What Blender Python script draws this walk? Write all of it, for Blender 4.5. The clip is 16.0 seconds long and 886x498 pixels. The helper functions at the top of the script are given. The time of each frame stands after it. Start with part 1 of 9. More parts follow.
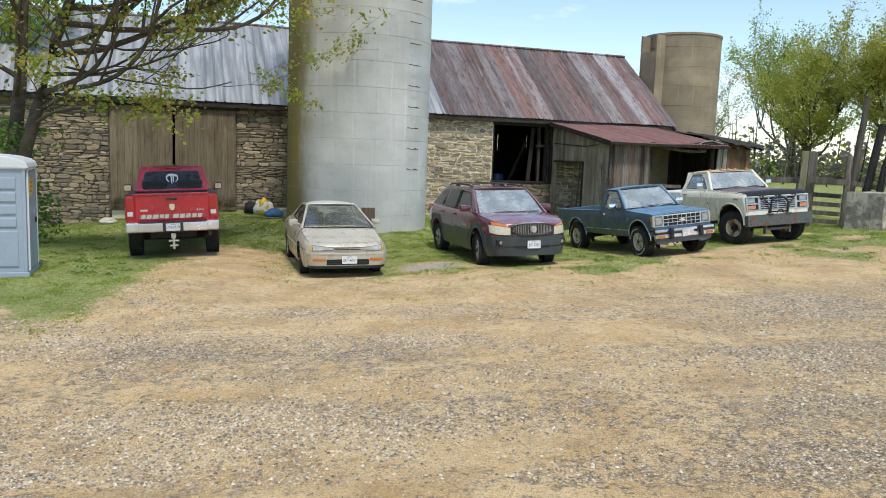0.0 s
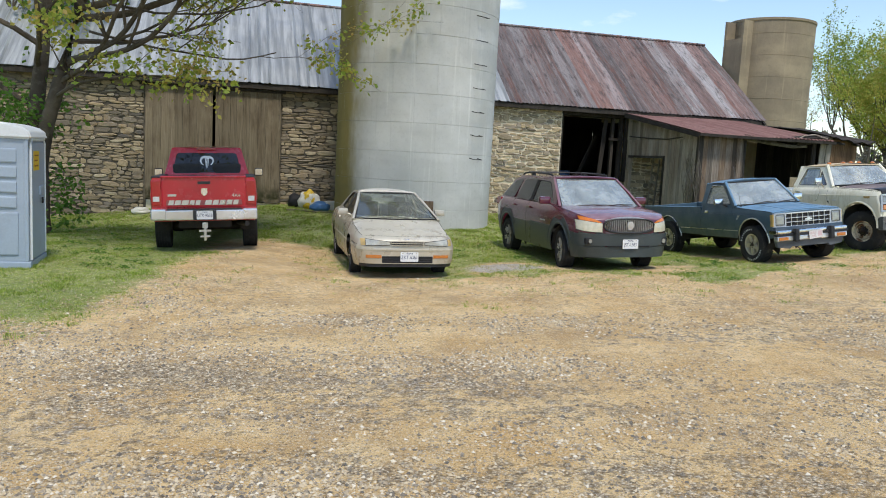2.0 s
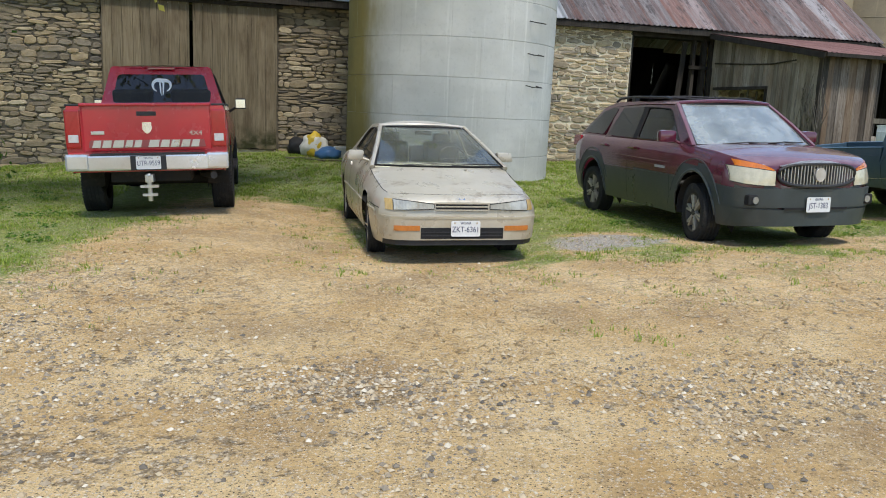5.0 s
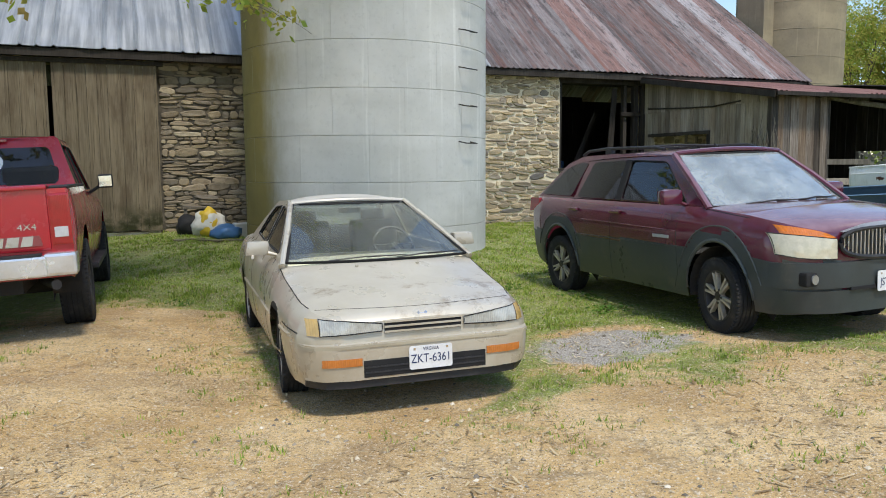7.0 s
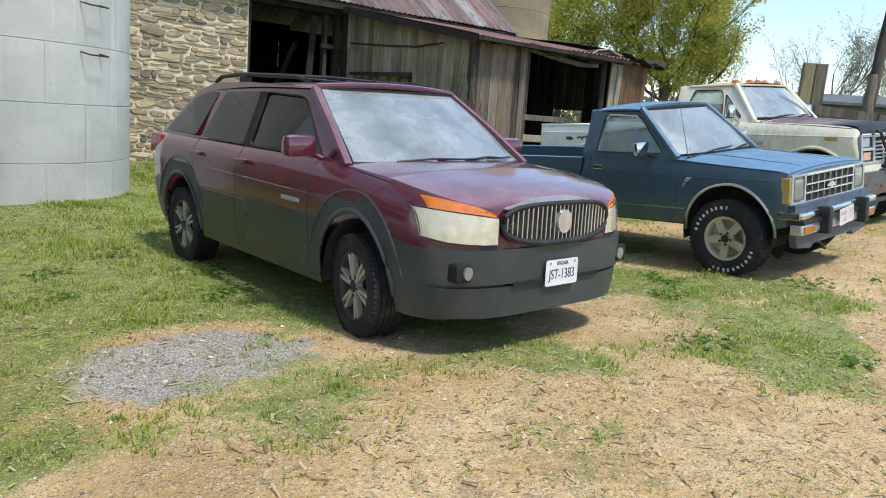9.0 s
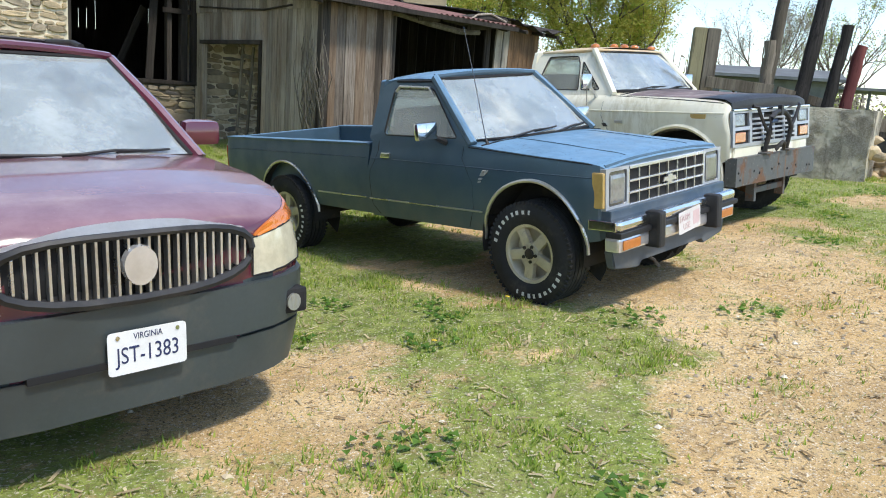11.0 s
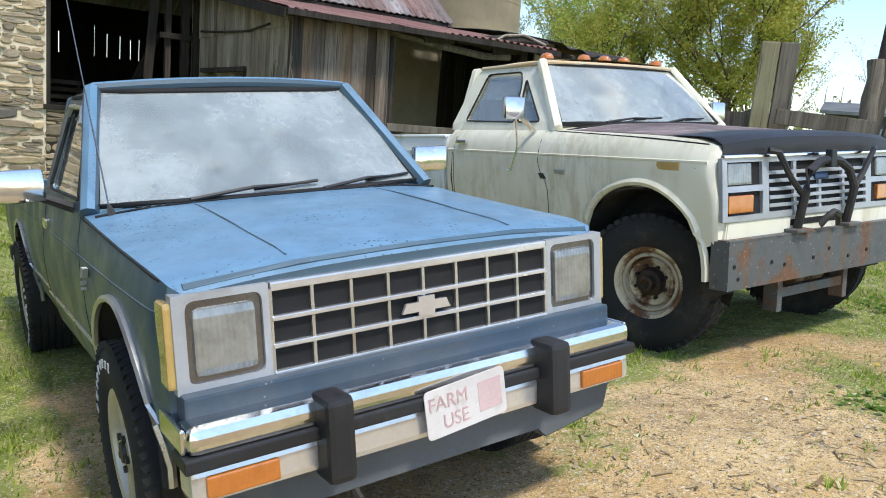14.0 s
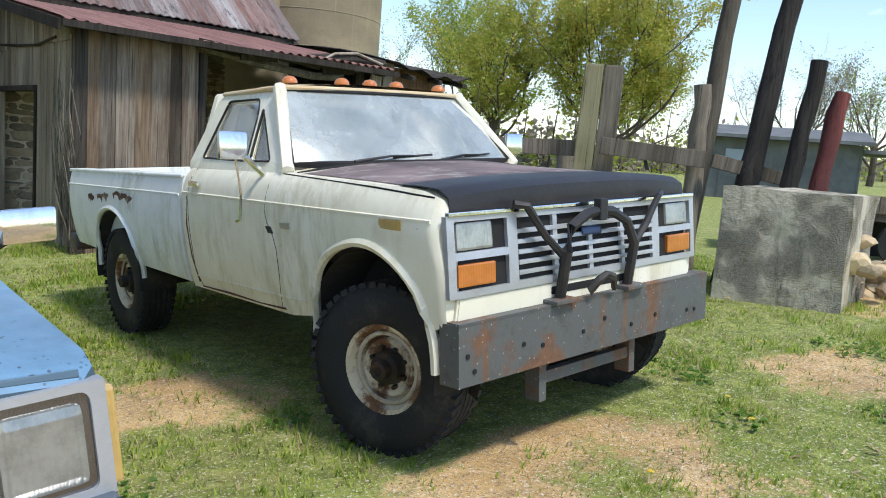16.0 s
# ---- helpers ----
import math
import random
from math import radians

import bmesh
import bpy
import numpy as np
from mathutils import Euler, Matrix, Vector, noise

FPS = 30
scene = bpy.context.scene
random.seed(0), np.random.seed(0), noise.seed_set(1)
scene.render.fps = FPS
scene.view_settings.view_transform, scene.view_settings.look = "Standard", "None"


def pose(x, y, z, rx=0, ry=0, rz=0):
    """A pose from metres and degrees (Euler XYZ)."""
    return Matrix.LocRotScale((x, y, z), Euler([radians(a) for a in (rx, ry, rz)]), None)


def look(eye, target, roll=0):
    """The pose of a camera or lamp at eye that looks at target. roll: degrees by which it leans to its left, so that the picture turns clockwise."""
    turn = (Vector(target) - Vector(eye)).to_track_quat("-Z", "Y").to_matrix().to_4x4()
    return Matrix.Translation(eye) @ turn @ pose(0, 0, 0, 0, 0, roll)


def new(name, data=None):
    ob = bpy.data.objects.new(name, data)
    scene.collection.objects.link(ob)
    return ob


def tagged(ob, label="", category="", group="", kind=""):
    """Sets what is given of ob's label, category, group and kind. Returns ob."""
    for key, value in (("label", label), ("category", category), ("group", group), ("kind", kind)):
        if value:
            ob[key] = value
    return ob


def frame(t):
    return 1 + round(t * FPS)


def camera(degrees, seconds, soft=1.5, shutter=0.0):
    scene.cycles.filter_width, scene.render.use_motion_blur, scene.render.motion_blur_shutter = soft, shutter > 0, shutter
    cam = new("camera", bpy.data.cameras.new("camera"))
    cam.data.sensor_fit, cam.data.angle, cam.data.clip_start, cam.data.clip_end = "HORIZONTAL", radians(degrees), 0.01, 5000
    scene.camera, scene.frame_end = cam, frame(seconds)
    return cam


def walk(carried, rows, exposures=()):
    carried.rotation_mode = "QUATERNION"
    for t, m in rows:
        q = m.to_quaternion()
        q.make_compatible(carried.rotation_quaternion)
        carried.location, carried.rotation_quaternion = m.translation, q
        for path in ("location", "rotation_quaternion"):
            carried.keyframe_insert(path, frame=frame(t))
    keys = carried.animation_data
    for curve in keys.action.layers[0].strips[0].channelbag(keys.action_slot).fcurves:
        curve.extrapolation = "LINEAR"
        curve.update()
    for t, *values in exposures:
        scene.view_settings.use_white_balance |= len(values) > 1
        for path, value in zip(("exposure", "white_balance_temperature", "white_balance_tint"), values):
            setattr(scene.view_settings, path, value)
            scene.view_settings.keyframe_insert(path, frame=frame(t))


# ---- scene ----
cam = camera(59.9, 16.0, soft=1.0)
METRES, EYE, TILT, LEAN, TURN = 20.8, 2.41, 0.0, -2.8, 0.0
ROWS = [
    (0.0, 0.0, 0.0, 0.0, -0.09, -7.07, 0.72),
    (0.5, -0.004, 0.0295, -0.0056, 0.8, -7.7, 0.03),
    (1.0, -0.0117, 0.0606, -0.0105, 1.69, -8.05, -0.44),
    (1.5, -0.0183, 0.0914, -0.0169, 2.14, -8.05, -0.28),
    (2.0, -0.0289, 0.1259, -0.0224, 3.26, -6.67, -0.21),
    (2.5, -0.0365, 0.1595, -0.0283, 5.65, -7.19, -1.76),
    (3.0, -0.0472, 0.197, -0.0395, 8.23, -8.57, -2.22),
    (3.5, -0.056, 0.2419, -0.0442, 6.28, -5.6, -1.8),
    (3.7, -0.0584, 0.2613, -0.0454, 5.92, -6.65, -0.98),
    (5.8, -0.0847, 0.4144, -0.0427, 2.68, -10.46, 1.57),
    (6.0, -0.0886, 0.4251, -0.0424, 2.13, -9.17, 2.67),
    (6.5, -0.0948, 0.46, -0.041, -0.13, -6.01, 4.2),
    (7.0, -0.0943, 0.4924, -0.0395, -2.61, -6.22, 3.08),
    (7.5, -0.0895, 0.5212, -0.0391, -7.69, -7.28, 2.21),
    (8.0, -0.0701, 0.5437, -0.0402, -13.58, -8.62, 0.34),
    (8.5, -0.0531, 0.5653, -0.0434, -18.19, -9.84, -0.84),
    (9.0, -0.0278, 0.5862, -0.0433, -22.08, -10.97, -1.76),
    (9.5, -0.0009, 0.5993, -0.0413, -25.16, -11.8, -2.2),
    (10.0, 0.0255, 0.6178, -0.0408, -27.32, -12.3, -2.21),
    (10.2, 0.0376, 0.6223, -0.042, -27.77, -12.35, -1.91),
    (12.3, 0.1478, 0.6821, -0.0455, -19.67, -12.28, -1.42),
    (12.5, 0.158, 0.6874, -0.0448, -18.87, -10.65, -1.39),
    (13.0, 0.1845, 0.7003, -0.0445, -16.66, -8.47, -1.46),
    (13.5, 0.208, 0.7173, -0.0468, -15.08, -8.52, -1.75),
    (14.0, 0.234, 0.731, -0.0468, -15.45, -9.99, -2.02),
    (14.5, 0.2556, 0.7413, -0.0433, -17.29, -10.56, -1.96),
    (15.0, 0.274, 0.7539, -0.0429, -19.24, -10.01, -1.79),
    (15.5, 0.2897, 0.7592, -0.0415, -20.93, -9.27, -1.82),
    (16.0, 0.2972, 0.7645, -0.0394, -22.76, -8.49, -2.04),
]
walk(cam, [(t, pose(0, 0, EYE, TILT, LEAN, TURN) @ pose(METRES * x, METRES * y, METRES * z, 90 + pitch, roll, yaw)) for t, x, y, z, yaw, pitch, roll in ROWS],
     [(0.0, 0.42), (3.5, 0.38), (7.0, 0.50), (9.0, 0.62), (12.5, 0.90), (13.4, 0.88), (14.5, 0.62), (16.0, 0.70)])

# ---- world, sun, exposure ----
SUN_TO = Vector((0.15, -0.44, 0.885)).normalized()
world = bpy.data.worlds.new("sky")
scene.world = world
world.use_nodes = True


def build_world():
    nt = world.node_tree
    nt.nodes.clear()
    N, L = nt.nodes.new, nt.links.new
    out, bg = N("ShaderNodeOutputWorld"), N("ShaderNodeBackground")
    sky = N("ShaderNodeTexSky")
    sky.sky_type, sky.sun_disc = "NISHITA", False
    sky.sun_elevation = math.asin(SUN_TO.z)
    sky.sun_rotation = math.atan2(SUN_TO.x, SUN_TO.y)
    sky.air_density, sky.dust_density, sky.ozone_density = 1.0, 0.35, 1.3
    tc = N("ShaderNodeTexCoord")
    mp = N("ShaderNodeMapping")
    mp.inputs["Scale"].default_value = (1.0, 1.0, 2.6)
    L(tc.outputs["Generated"], mp.inputs["Vector"])
    n1 = N("ShaderNodeTexNoise")
    n1.inputs["Scale"].default_value, n1.inputs["Detail"].default_value, n1.inputs["Roughness"].default_value = 4.2, 9, 0.56
    L(mp.outputs[0], n1.inputs["Vector"])
    ramp = N("ShaderNodeValToRGB")
    ramp.color_ramp.elements[0].position, ramp.color_ramp.elements[1].position = 0.585, 0.74
    L(n1.outputs["Fac"], ramp.inputs["Fac"])
    mix = N("ShaderNodeMix")
    mix.data_type = "RGBA"
    L(ramp.outputs["Color"], mix.inputs[0])
    L(sky.outputs["Color"], mix.inputs[6])
    mix.inputs[7].default_value = (6.4, 6.55, 6.8, 1)
    L(mix.outputs[2], bg.inputs["Color"])
    bg.inputs["Strength"].default_value = 0.15
    L(bg.outputs[0], out.inputs[0])


build_world()
sun = new("sun", bpy.data.lights.new("sun", "SUN"))
sun.data.energy, sun.data.angle, sun.data.color = 2.35, radians(8), (1.0, 0.95, 0.86)
sun.matrix_world = look(SUN_TO * 60, (0, 0, 0))

# ---- materials ----
MATS = {}


class Nodes:
    """A short hand for building a node tree."""

    def __init__(self, name):
        self.mat = bpy.data.materials.new(name)
        self.mat.use_nodes = True
        self.nt = self.mat.node_tree
        self.bsdf = self.nt.nodes["Principled BSDF"]
        self.tc = self.nt.nodes.new("ShaderNodeTexCoord")
        MATS[name] = self.mat

    def n(self, kind, **kw):
        node = self.nt.nodes.new("ShaderNode" + kind)
        for k, v in kw.items():
            setattr(node, k, v)
        return node

    def l(self, a, b):
        self.nt.links.new(a, b)

    def world_pos(self):
        return self.n("NewGeometry").outputs["Position"]

    def coords(self, space="Object", scale=(1, 1, 1), rot=(0, 0, 0)):
        m = self.n("Mapping")
        m.inputs["Scale"].default_value = scale
        m.inputs["Rotation"].default_value = rot
        self.l(self.world_pos() if space == "World" else self.tc.outputs[space], m.inputs["Vector"])
        return m.outputs[0]

    def noise(self, vec, scale=5.0, detail=4, rough=0.6, out="Fac", distort=0.0):
        t = self.n("TexNoise")
        t.inputs["Scale"].default_value, t.inputs["Detail"].default_value = scale, detail
        t.inputs["Roughness"].default_value, t.inputs["Distortion"].default_value = rough, distort
        self.l(vec, t.inputs["Vector"])
        return t.outputs[out]

    def voronoi(self, vec, scale=5.0, feature="F1", out="Distance"):
        t = self.n("TexVoronoi", feature=feature)
        t.inputs["Scale"].default_value = scale
        self.l(vec, t.inputs["Vector"])
        return t.outputs[out]

    def ramp(self, fac, stops):
        r = self.n("ValToRGB")
        cr = r.color_ramp
        while len(cr.elements) < len(stops):
            cr.elements.new(0.5)
        for e, (p, c) in zip(cr.elements, stops):
            e.position = p
            e.color = (*c, 1) if not isinstance(c, (int, float)) else (c, c, c, 1)
        self.l(fac, r.inputs["Fac"])
        return r.outputs["Color"]

    def mix(self, fac, a, b, blend="MIX"):
        m = self.n("Mix", data_type="RGBA", blend_type=blend)
        for slot, v in ((0, fac), (6, a), (7, b)):
            if isinstance(v, (int, float)):
                m.inputs[slot].default_value = v if slot == 0 else (v, v, v, 1)
            elif isinstance(v, tuple):
                m.inputs[slot].default_value = (*v, 1)
            else:
                self.l(v, m.inputs[slot])
        return m.outputs[2]

    def math(self, op, a, b=0.0):
        m = self.n("Math", operation=op)
        for i, v in enumerate((a, b)):
            if isinstance(v, (int, float)):
                m.inputs[i].default_value = v
            else:
                self.l(v, m.inputs[i])
        return m.outputs[0]

    def maprange(self, v, a, b, c=0.0, d=1.0, smooth=True):
        m = self.n("MapRange", interpolation_type="SMOOTHSTEP" if smooth else "LINEAR")
        self.l(v, m.inputs[0])
        for i, k in enumerate((a, b, c, d)):
            m.inputs[i + 1].default_value = k
        return m.outputs[0]

    def rnd(self):
        return self.n("ObjectInfo").outputs["Random"]

    def island(self):
        return self.n("NewGeometry").outputs["Random Per Island"]

    def bump(self, h, strength=0.3, dist=0.02):
        b = self.n("Bump")
        b.inputs["Strength"].default_value, b.inputs["Distance"].default_value = strength, dist
        self.l(h, b.inputs["Height"])
        self.l(b.outputs[0], self.bsdf.inputs["Normal"])

    def set(self, **kw):
        for k, v in kw.items():
            s = self.bsdf.inputs[k.replace("_", " ")]
            if isinstance(v, (int, float)):
                s.default_value = v
            elif isinstance(v, tuple):
                s.default_value = (*v, 1) if len(v) == 3 else v
            else:
                self.l(v, s)
        return self.mat


def speckled(name, col, var=0.25, rough=0.6, metal=0.0, scale=6.0, bump=0.1, spec=0.5, dirt=(0.12, 0.10, 0.07), dirt_amt=0.25, coat=0.0):
    """Paint, metal, rubber or plastic with two scales of unevenness and some dirt."""
    k = Nodes(name)
    v = k.coords("Object")
    big, fine = k.noise(v, scale * 0.25, 5), k.noise(v, scale * 12, 3)
    c = k.mix(k.maprange(big, 0.3, 0.75, 0, 1), tuple(x * (1 - var) for x in col), tuple(min(1, x * (1 + var)) for x in col))
    c = k.mix(k.maprange(k.noise(v, scale * 0.8, 8, 0.72), 0.5, 0.72, 0, dirt_amt), c, dirt)
    c = k.mix(k.maprange(fine, 0.3, 0.8, 0, 0.18), c, tuple(x * 0.6 for x in col))
    k.set(Base_Color=c, Metallic=metal, Roughness=k.maprange(big, 0.2, 0.8, max(0.03, rough - 0.1), min(1, rough + 0.12)), Specular_IOR_Level=spec, Coat_Weight=coat)
    k.bsdf.inputs["Coat Roughness"].default_value = 0.08
    if bump:
        k.bump(fine, bump, 0.004)
    return k.mat


def M(name):
    return MATS[name]


# ---- mesh helpers ----
def part(name, bm, material, parent=None, label="", smooth=False, m=None):
    """Links a bmesh as one mesh object, under a thing or a part where one is given."""
    me = bpy.data.meshes.new(name)
    bmesh.ops.recalc_face_normals(bm, faces=bm.faces)
    bm.to_mesh(me)
    bm.free()
    if smooth:
        me.shade_smooth()
        me.set_sharp_from_angle(angle=radians(38 if smooth is True else smooth))
    me.materials.append(M(material) if isinstance(material, str) else material)
    ob = new(name, me)
    if parent is not None:
        ob.parent = parent
    if m is not None:
        ob.matrix_basis = m
    if label:
        ob["label"] = label
    return ob


def raw(name, verts, faces, material, parent=None, smooth=False):
    me = bpy.data.meshes.new(name)
    me.from_pydata(verts, [], faces)
    me.materials.append(M(material))
    if smooth:
        me.shade_smooth()
    ob = new(name, me)
    if parent is not None:
        ob.parent = parent
    return ob


def thing(name, m, label, category, group="", kind=""):
    e = new(name)
    e.empty_display_size = 0.2
    e.matrix_basis = m
    return tagged(e, label, category, group, kind)


def box(bm, x0, x1, y0, y1, z0, z1, bevel=0.0, m=None):
    """A box between two corners, with its edges rounded off."""
    got = bmesh.ops.create_cube(bm, size=1.0)
    vs = got["verts"]
    t = Matrix.Translation(((x0 + x1) / 2, (y0 + y1) / 2, (z0 + z1) / 2)) @ Matrix.Diagonal((abs(x1 - x0), abs(y1 - y0), abs(z1 - z0), 1))
    bmesh.ops.transform(bm, matrix=(m or Matrix()) @ t, verts=vs)
    if bevel:
        es = list({e for v in vs for e in v.link_edges})
        bmesh.ops.bevel(bm, geom=es, offset=bevel, segments=2, affect="EDGES", profile=0.6)
    return bm


def boxed(*a, **k):
    return box(bmesh.new(), *a, **k)


def cyl(bm, a, b, r0, r1=None, seg=16, cap=True):
    """A round bar from a to b."""
    a, b = Vector(a), Vector(b)
    r1 = r0 if r1 is None else r1
    d = b - a
    m = Matrix.Translation((a + b) / 2) @ d.to_track_quat("Z", "Y").to_matrix().to_4x4()
    bmesh.ops.create_cone(bm, cap_ends=cap, segments=seg, radius1=r0, radius2=r1, depth=d.length, matrix=m)
    return bm


def tube(bm, pts, r, seg=8, closed=False):
    """A bent bar along a line of points; r may be a list."""
    pts = [Vector(p) for p in pts]
    n = len(pts)
    rings = []
    for i, p in enumerate(pts):
        a, b = pts[(i - 1) % n if closed else max(0, i - 1)], pts[(i + 1) % n if closed else min(n - 1, i + 1)]
        d = (b - a).normalized()
        up = Vector((0, 0, 1)) if abs(d.z) < 0.9 else Vector((1, 0, 0))
        s = d.cross(up).normalized()
        w = s.cross(d)
        q = r[i] if isinstance(r, (list, tuple)) else r
        rings.append([bm.verts.new(p + (s * math.cos(j * math.tau / seg) + w * math.sin(j * math.tau / seg)) * q) for j in range(seg)])
    for i in range(n if closed else n - 1):
        A, Bq = rings[i], rings[(i + 1) % n]
        for j in range(seg):
            bm.faces.new((A[j], A[(j + 1) % seg], Bq[(j + 1) % seg], Bq[j]))
    if not closed:
        bm.faces.new(rings[0])
        bm.faces.new(rings[-1])
    return bm


def lathe(bm, profile, seg=40, axis="X", m=None):
    """Turns a profile of (along, radius) round an axis."""
    rings = []
    for a, r in profile:
        ring = []
        for j in range(seg):
            c, s = math.cos(j * math.tau / seg) * r, math.sin(j * math.tau / seg) * r
            p = Vector((a, c, s)) if axis == "X" else Vector((c, s, a))
            ring.append(bm.verts.new(m @ p if m else p))
        rings.append(ring)
    for A, Bq in zip(rings, rings[1:]):
        for j in range(seg):
            bm.faces.new((A[j], A[(j + 1) % seg], Bq[(j + 1) % seg], Bq[j]))
    return bm


def sheet(bm, grid):
    """Faces over a grid of points."""
    vs = [[bm.verts.new(p) for p in row] for row in grid]
    for A, Bq in zip(vs, vs[1:]):
        for j in range(len(A) - 1):
            bm.faces.new((A[j], A[j + 1], Bq[j + 1], Bq[j]))
    return vs


def prism(bm, outline, y0, y1, plane="XZ", bevel=0.0):
    """A plate cut to an outline (two axes), of the given thickness."""
    def at(p, d):
        return {"XZ": (p[0], d, p[1]), "YZ": (d, p[0], p[1]), "XY": (p[0], p[1], d)}[plane]
    a = [bm.verts.new(at(p, y0)) for p in outline]
    b = [bm.verts.new(at(p, y1)) for p in outline]
    n = len(a)
    fs = [bm.faces.new(a), bm.faces.new(b[::-1])]
    fs += [bm.faces.new((a[i], b[i], b[(i + 1) % n], a[(i + 1) % n])) for i in range(n)]
    if bevel:
        bmesh.ops.bevel(bm, geom=list({e for f in fs for e in f.edges}), offset=bevel, segments=2, affect="EDGES")
    return bm


def smooth01(a, b, x):
    t = max(0.0, min(1.0, (x - a) / (b - a)))
    return t * t * (3 - 2 * t)


# ---- where the vehicles stand ----
def vehicle_pose(mx, my, zf, zr, yaw, wb, roll=2.8, flip=False):
    p = math.degrees(math.atan2(zf - zr, wb))
    return pose(mx, my, (zf + zr) / 2, 0, 0, yaw) @ pose(0, 0, 0, -p, -roll) @ (pose(0, 0, 0, 0, 0, 180) if flip else Matrix())


POSE_SEDAN = vehicle_pose(-2.473, 17.558, -0.186, -0.230, 16.7, 2.715, 0.7)
POSE_SUV = vehicle_pose(1.283, 18.618, 0.007, -0.025, 18.3, 2.85, 1.6)
POSE_BLUE = vehicle_pose(4.962, 19.382, 0.279, 0.083, 18.4, 3.0, 5.8)
POSE_WHITE = vehicle_pose(7.744, 21.199, 0.468, 0.28, 19.1, 3.38, 3.8)
POSE_RED = vehicle_pose(-6.92, 20.2, -0.22, -0.26, 18.3, 3.57, flip=True) @ Matrix.Diagonal((1.0, 1.0, 1.095, 1.0))
TYRE_SPOTS = [P @ Vector((sx * w, sy * b, 0.0)) for P, w, b in ((POSE_SEDAN, 0.755, 1.357), (POSE_SUV, 0.79, 1.425), (POSE_BLUE, 0.70, 1.5), (POSE_WHITE, 0.80, 1.69), (POSE_RED, 0.865, 1.785)) for sx in (-1, 1) for sy in (-1, 1)]


# ---- terrain ----
def bell(x, y, cx, cy, s):
    return math.exp(-((x - cx) ** 2 + (y - cy) ** 2) / (2 * s * s))


def open_ground_z(x, y):
    """Height of the ground: a yard that falls to the left, with a bank where the walk begins."""
    z = 0.0489 * 26 * math.tanh(x / 26)
    z += 0.5 * bell(x, y, -8, 28, 4.2) + 0.30 * bell(x, y, -9.5, 15, 3.2)
    z += -0.24 * bell(x, y, 3.9, 21.8, 2.6) + 0.26 * bell(x, y, 11.5, 19.5, 3.0)
    z += 2.0 * smooth01(35, 160, x) + 1.0 * smooth01(60, 200, y)
    z += 0.88 * (1 - smooth01(0.2, 5.2, y))
    z += 0.05 * noise.noise((x * 0.35, y * 0.35, 0)) * smooth01(4, 7, y)
    return z


TYRE_SINK = [(p.x, p.y, p.z + 0.004 - open_ground_z(p.x, p.y)) for p in TYRE_SPOTS]


def ground_z(x, y):
    """The open ground, settled to where the tyres press on it."""
    z = open_ground_z(x, y)
    if not (-11 < x < 12 and 12 < y < 26):
        return z
    total, weight = 0.0, 0.12
    for px, py, dz in TYRE_SINK:
        w = math.exp(-((x - px) ** 2 + (y - py) ** 2) / 1.1)
        total += w * dz
        weight += w
    return z + total / weight


B0, BANG = Vector((1.9, 29.85, 0)), 18.3
BARN = Matrix.Translation(B0) @ Matrix.Rotation(radians(BANG), 4, "Z")


def barn_point(s, y, z=0):
    return BARN @ Vector((s, y, z))


def glass(name, tint, dust_sheen, dust_sheen_col=(0.45, 0.46, 0.45), rough=0.03, amount=1.0, ior=1.5, coat=1.0):
    """Window glass with a dusty film, which on the windscreens also paints in pale sky reflection."""
    k = Nodes(name)
    v = k.coords("Object")
    film = k.maprange(k.noise(v, 2.2, 7, 0.7), 0.3, 0.75, dust_sheen * 0.5, dust_sheen * 1.5)
    k.set(Base_Color=k.mix(film, tint, dust_sheen_col), Transmission_Weight=k.math("SUBTRACT", amount, film), Roughness=rough, IOR=ior, Coat_Weight=coat, Coat_Roughness=max(0.02, rough), Coat_IOR=1.6)
    return k.mat


glass("car_glass", (0.72, 0.78, 0.76), 0.10)
glass("side_glass", (0.16, 0.19, 0.19), 0.02, coat=0.2)
glass("dark_glass", (0.015, 0.016, 0.018), 0.01, amount=0.5, coat=0.15)
# strong bluish film: dirt plus the sky's pale reflection put into the colour
glass("windscreen_glass", (0.62, 0.68, 0.68), 0.34, (0.46, 0.51, 0.53), 0.10, ior=1.55)
glass("windscreen_clear", (0.66, 0.72, 0.70), 0.05, (0.55, 0.56, 0.52), ior=1.4, coat=0.0)
for nm, col, tr in (("lamp_glass", (0.34, 0.35, 0.33), 0.5), ("lamp_glass_dusty", (0.50, 0.50, 0.45), 0.45), ("lamp_cloudy", (0.66, 0.61, 0.45), 0.1), ("lamp_amber", (0.62, 0.20, 0.035), 0.15), ("lamp_amber_pale", (0.62, 0.42, 0.14), 0.15),
                    ("lamp_orange", (0.80, 0.22, 0.02), 0.1), ("lamp_red", (0.45, 0.01, 0.015), 0.2), ("lamp_white", (0.75, 0.75, 0.75), 0.2)):
    k = Nodes(nm)
    w = k.n("TexWave")
    w.inputs["Scale"].default_value = 22
    k.l(k.coords("Object"), w.inputs["Vector"])
    clear = tr > 0.3
    k.set(Base_Color=k.mix(k.maprange(k.noise(k.coords("Object"), 9 if clear else 14, 6, 0.7), 0.35, 0.7, 0, 0.7 if clear else 0.35), col, tuple(c * 0.45 for c in col)), Roughness=0.3 if nm == "lamp_glass_dusty" else 0.16, Metallic=0.35 if nm == "lamp_glass" else 0.0, Transmission_Weight=0.0 if clear else tr, Coat_Weight=1.0)
    k.bump(w.outputs["Fac"], 0.45 if clear else 0.02 if nm == "lamp_cloudy" else 0.25, 0.004)


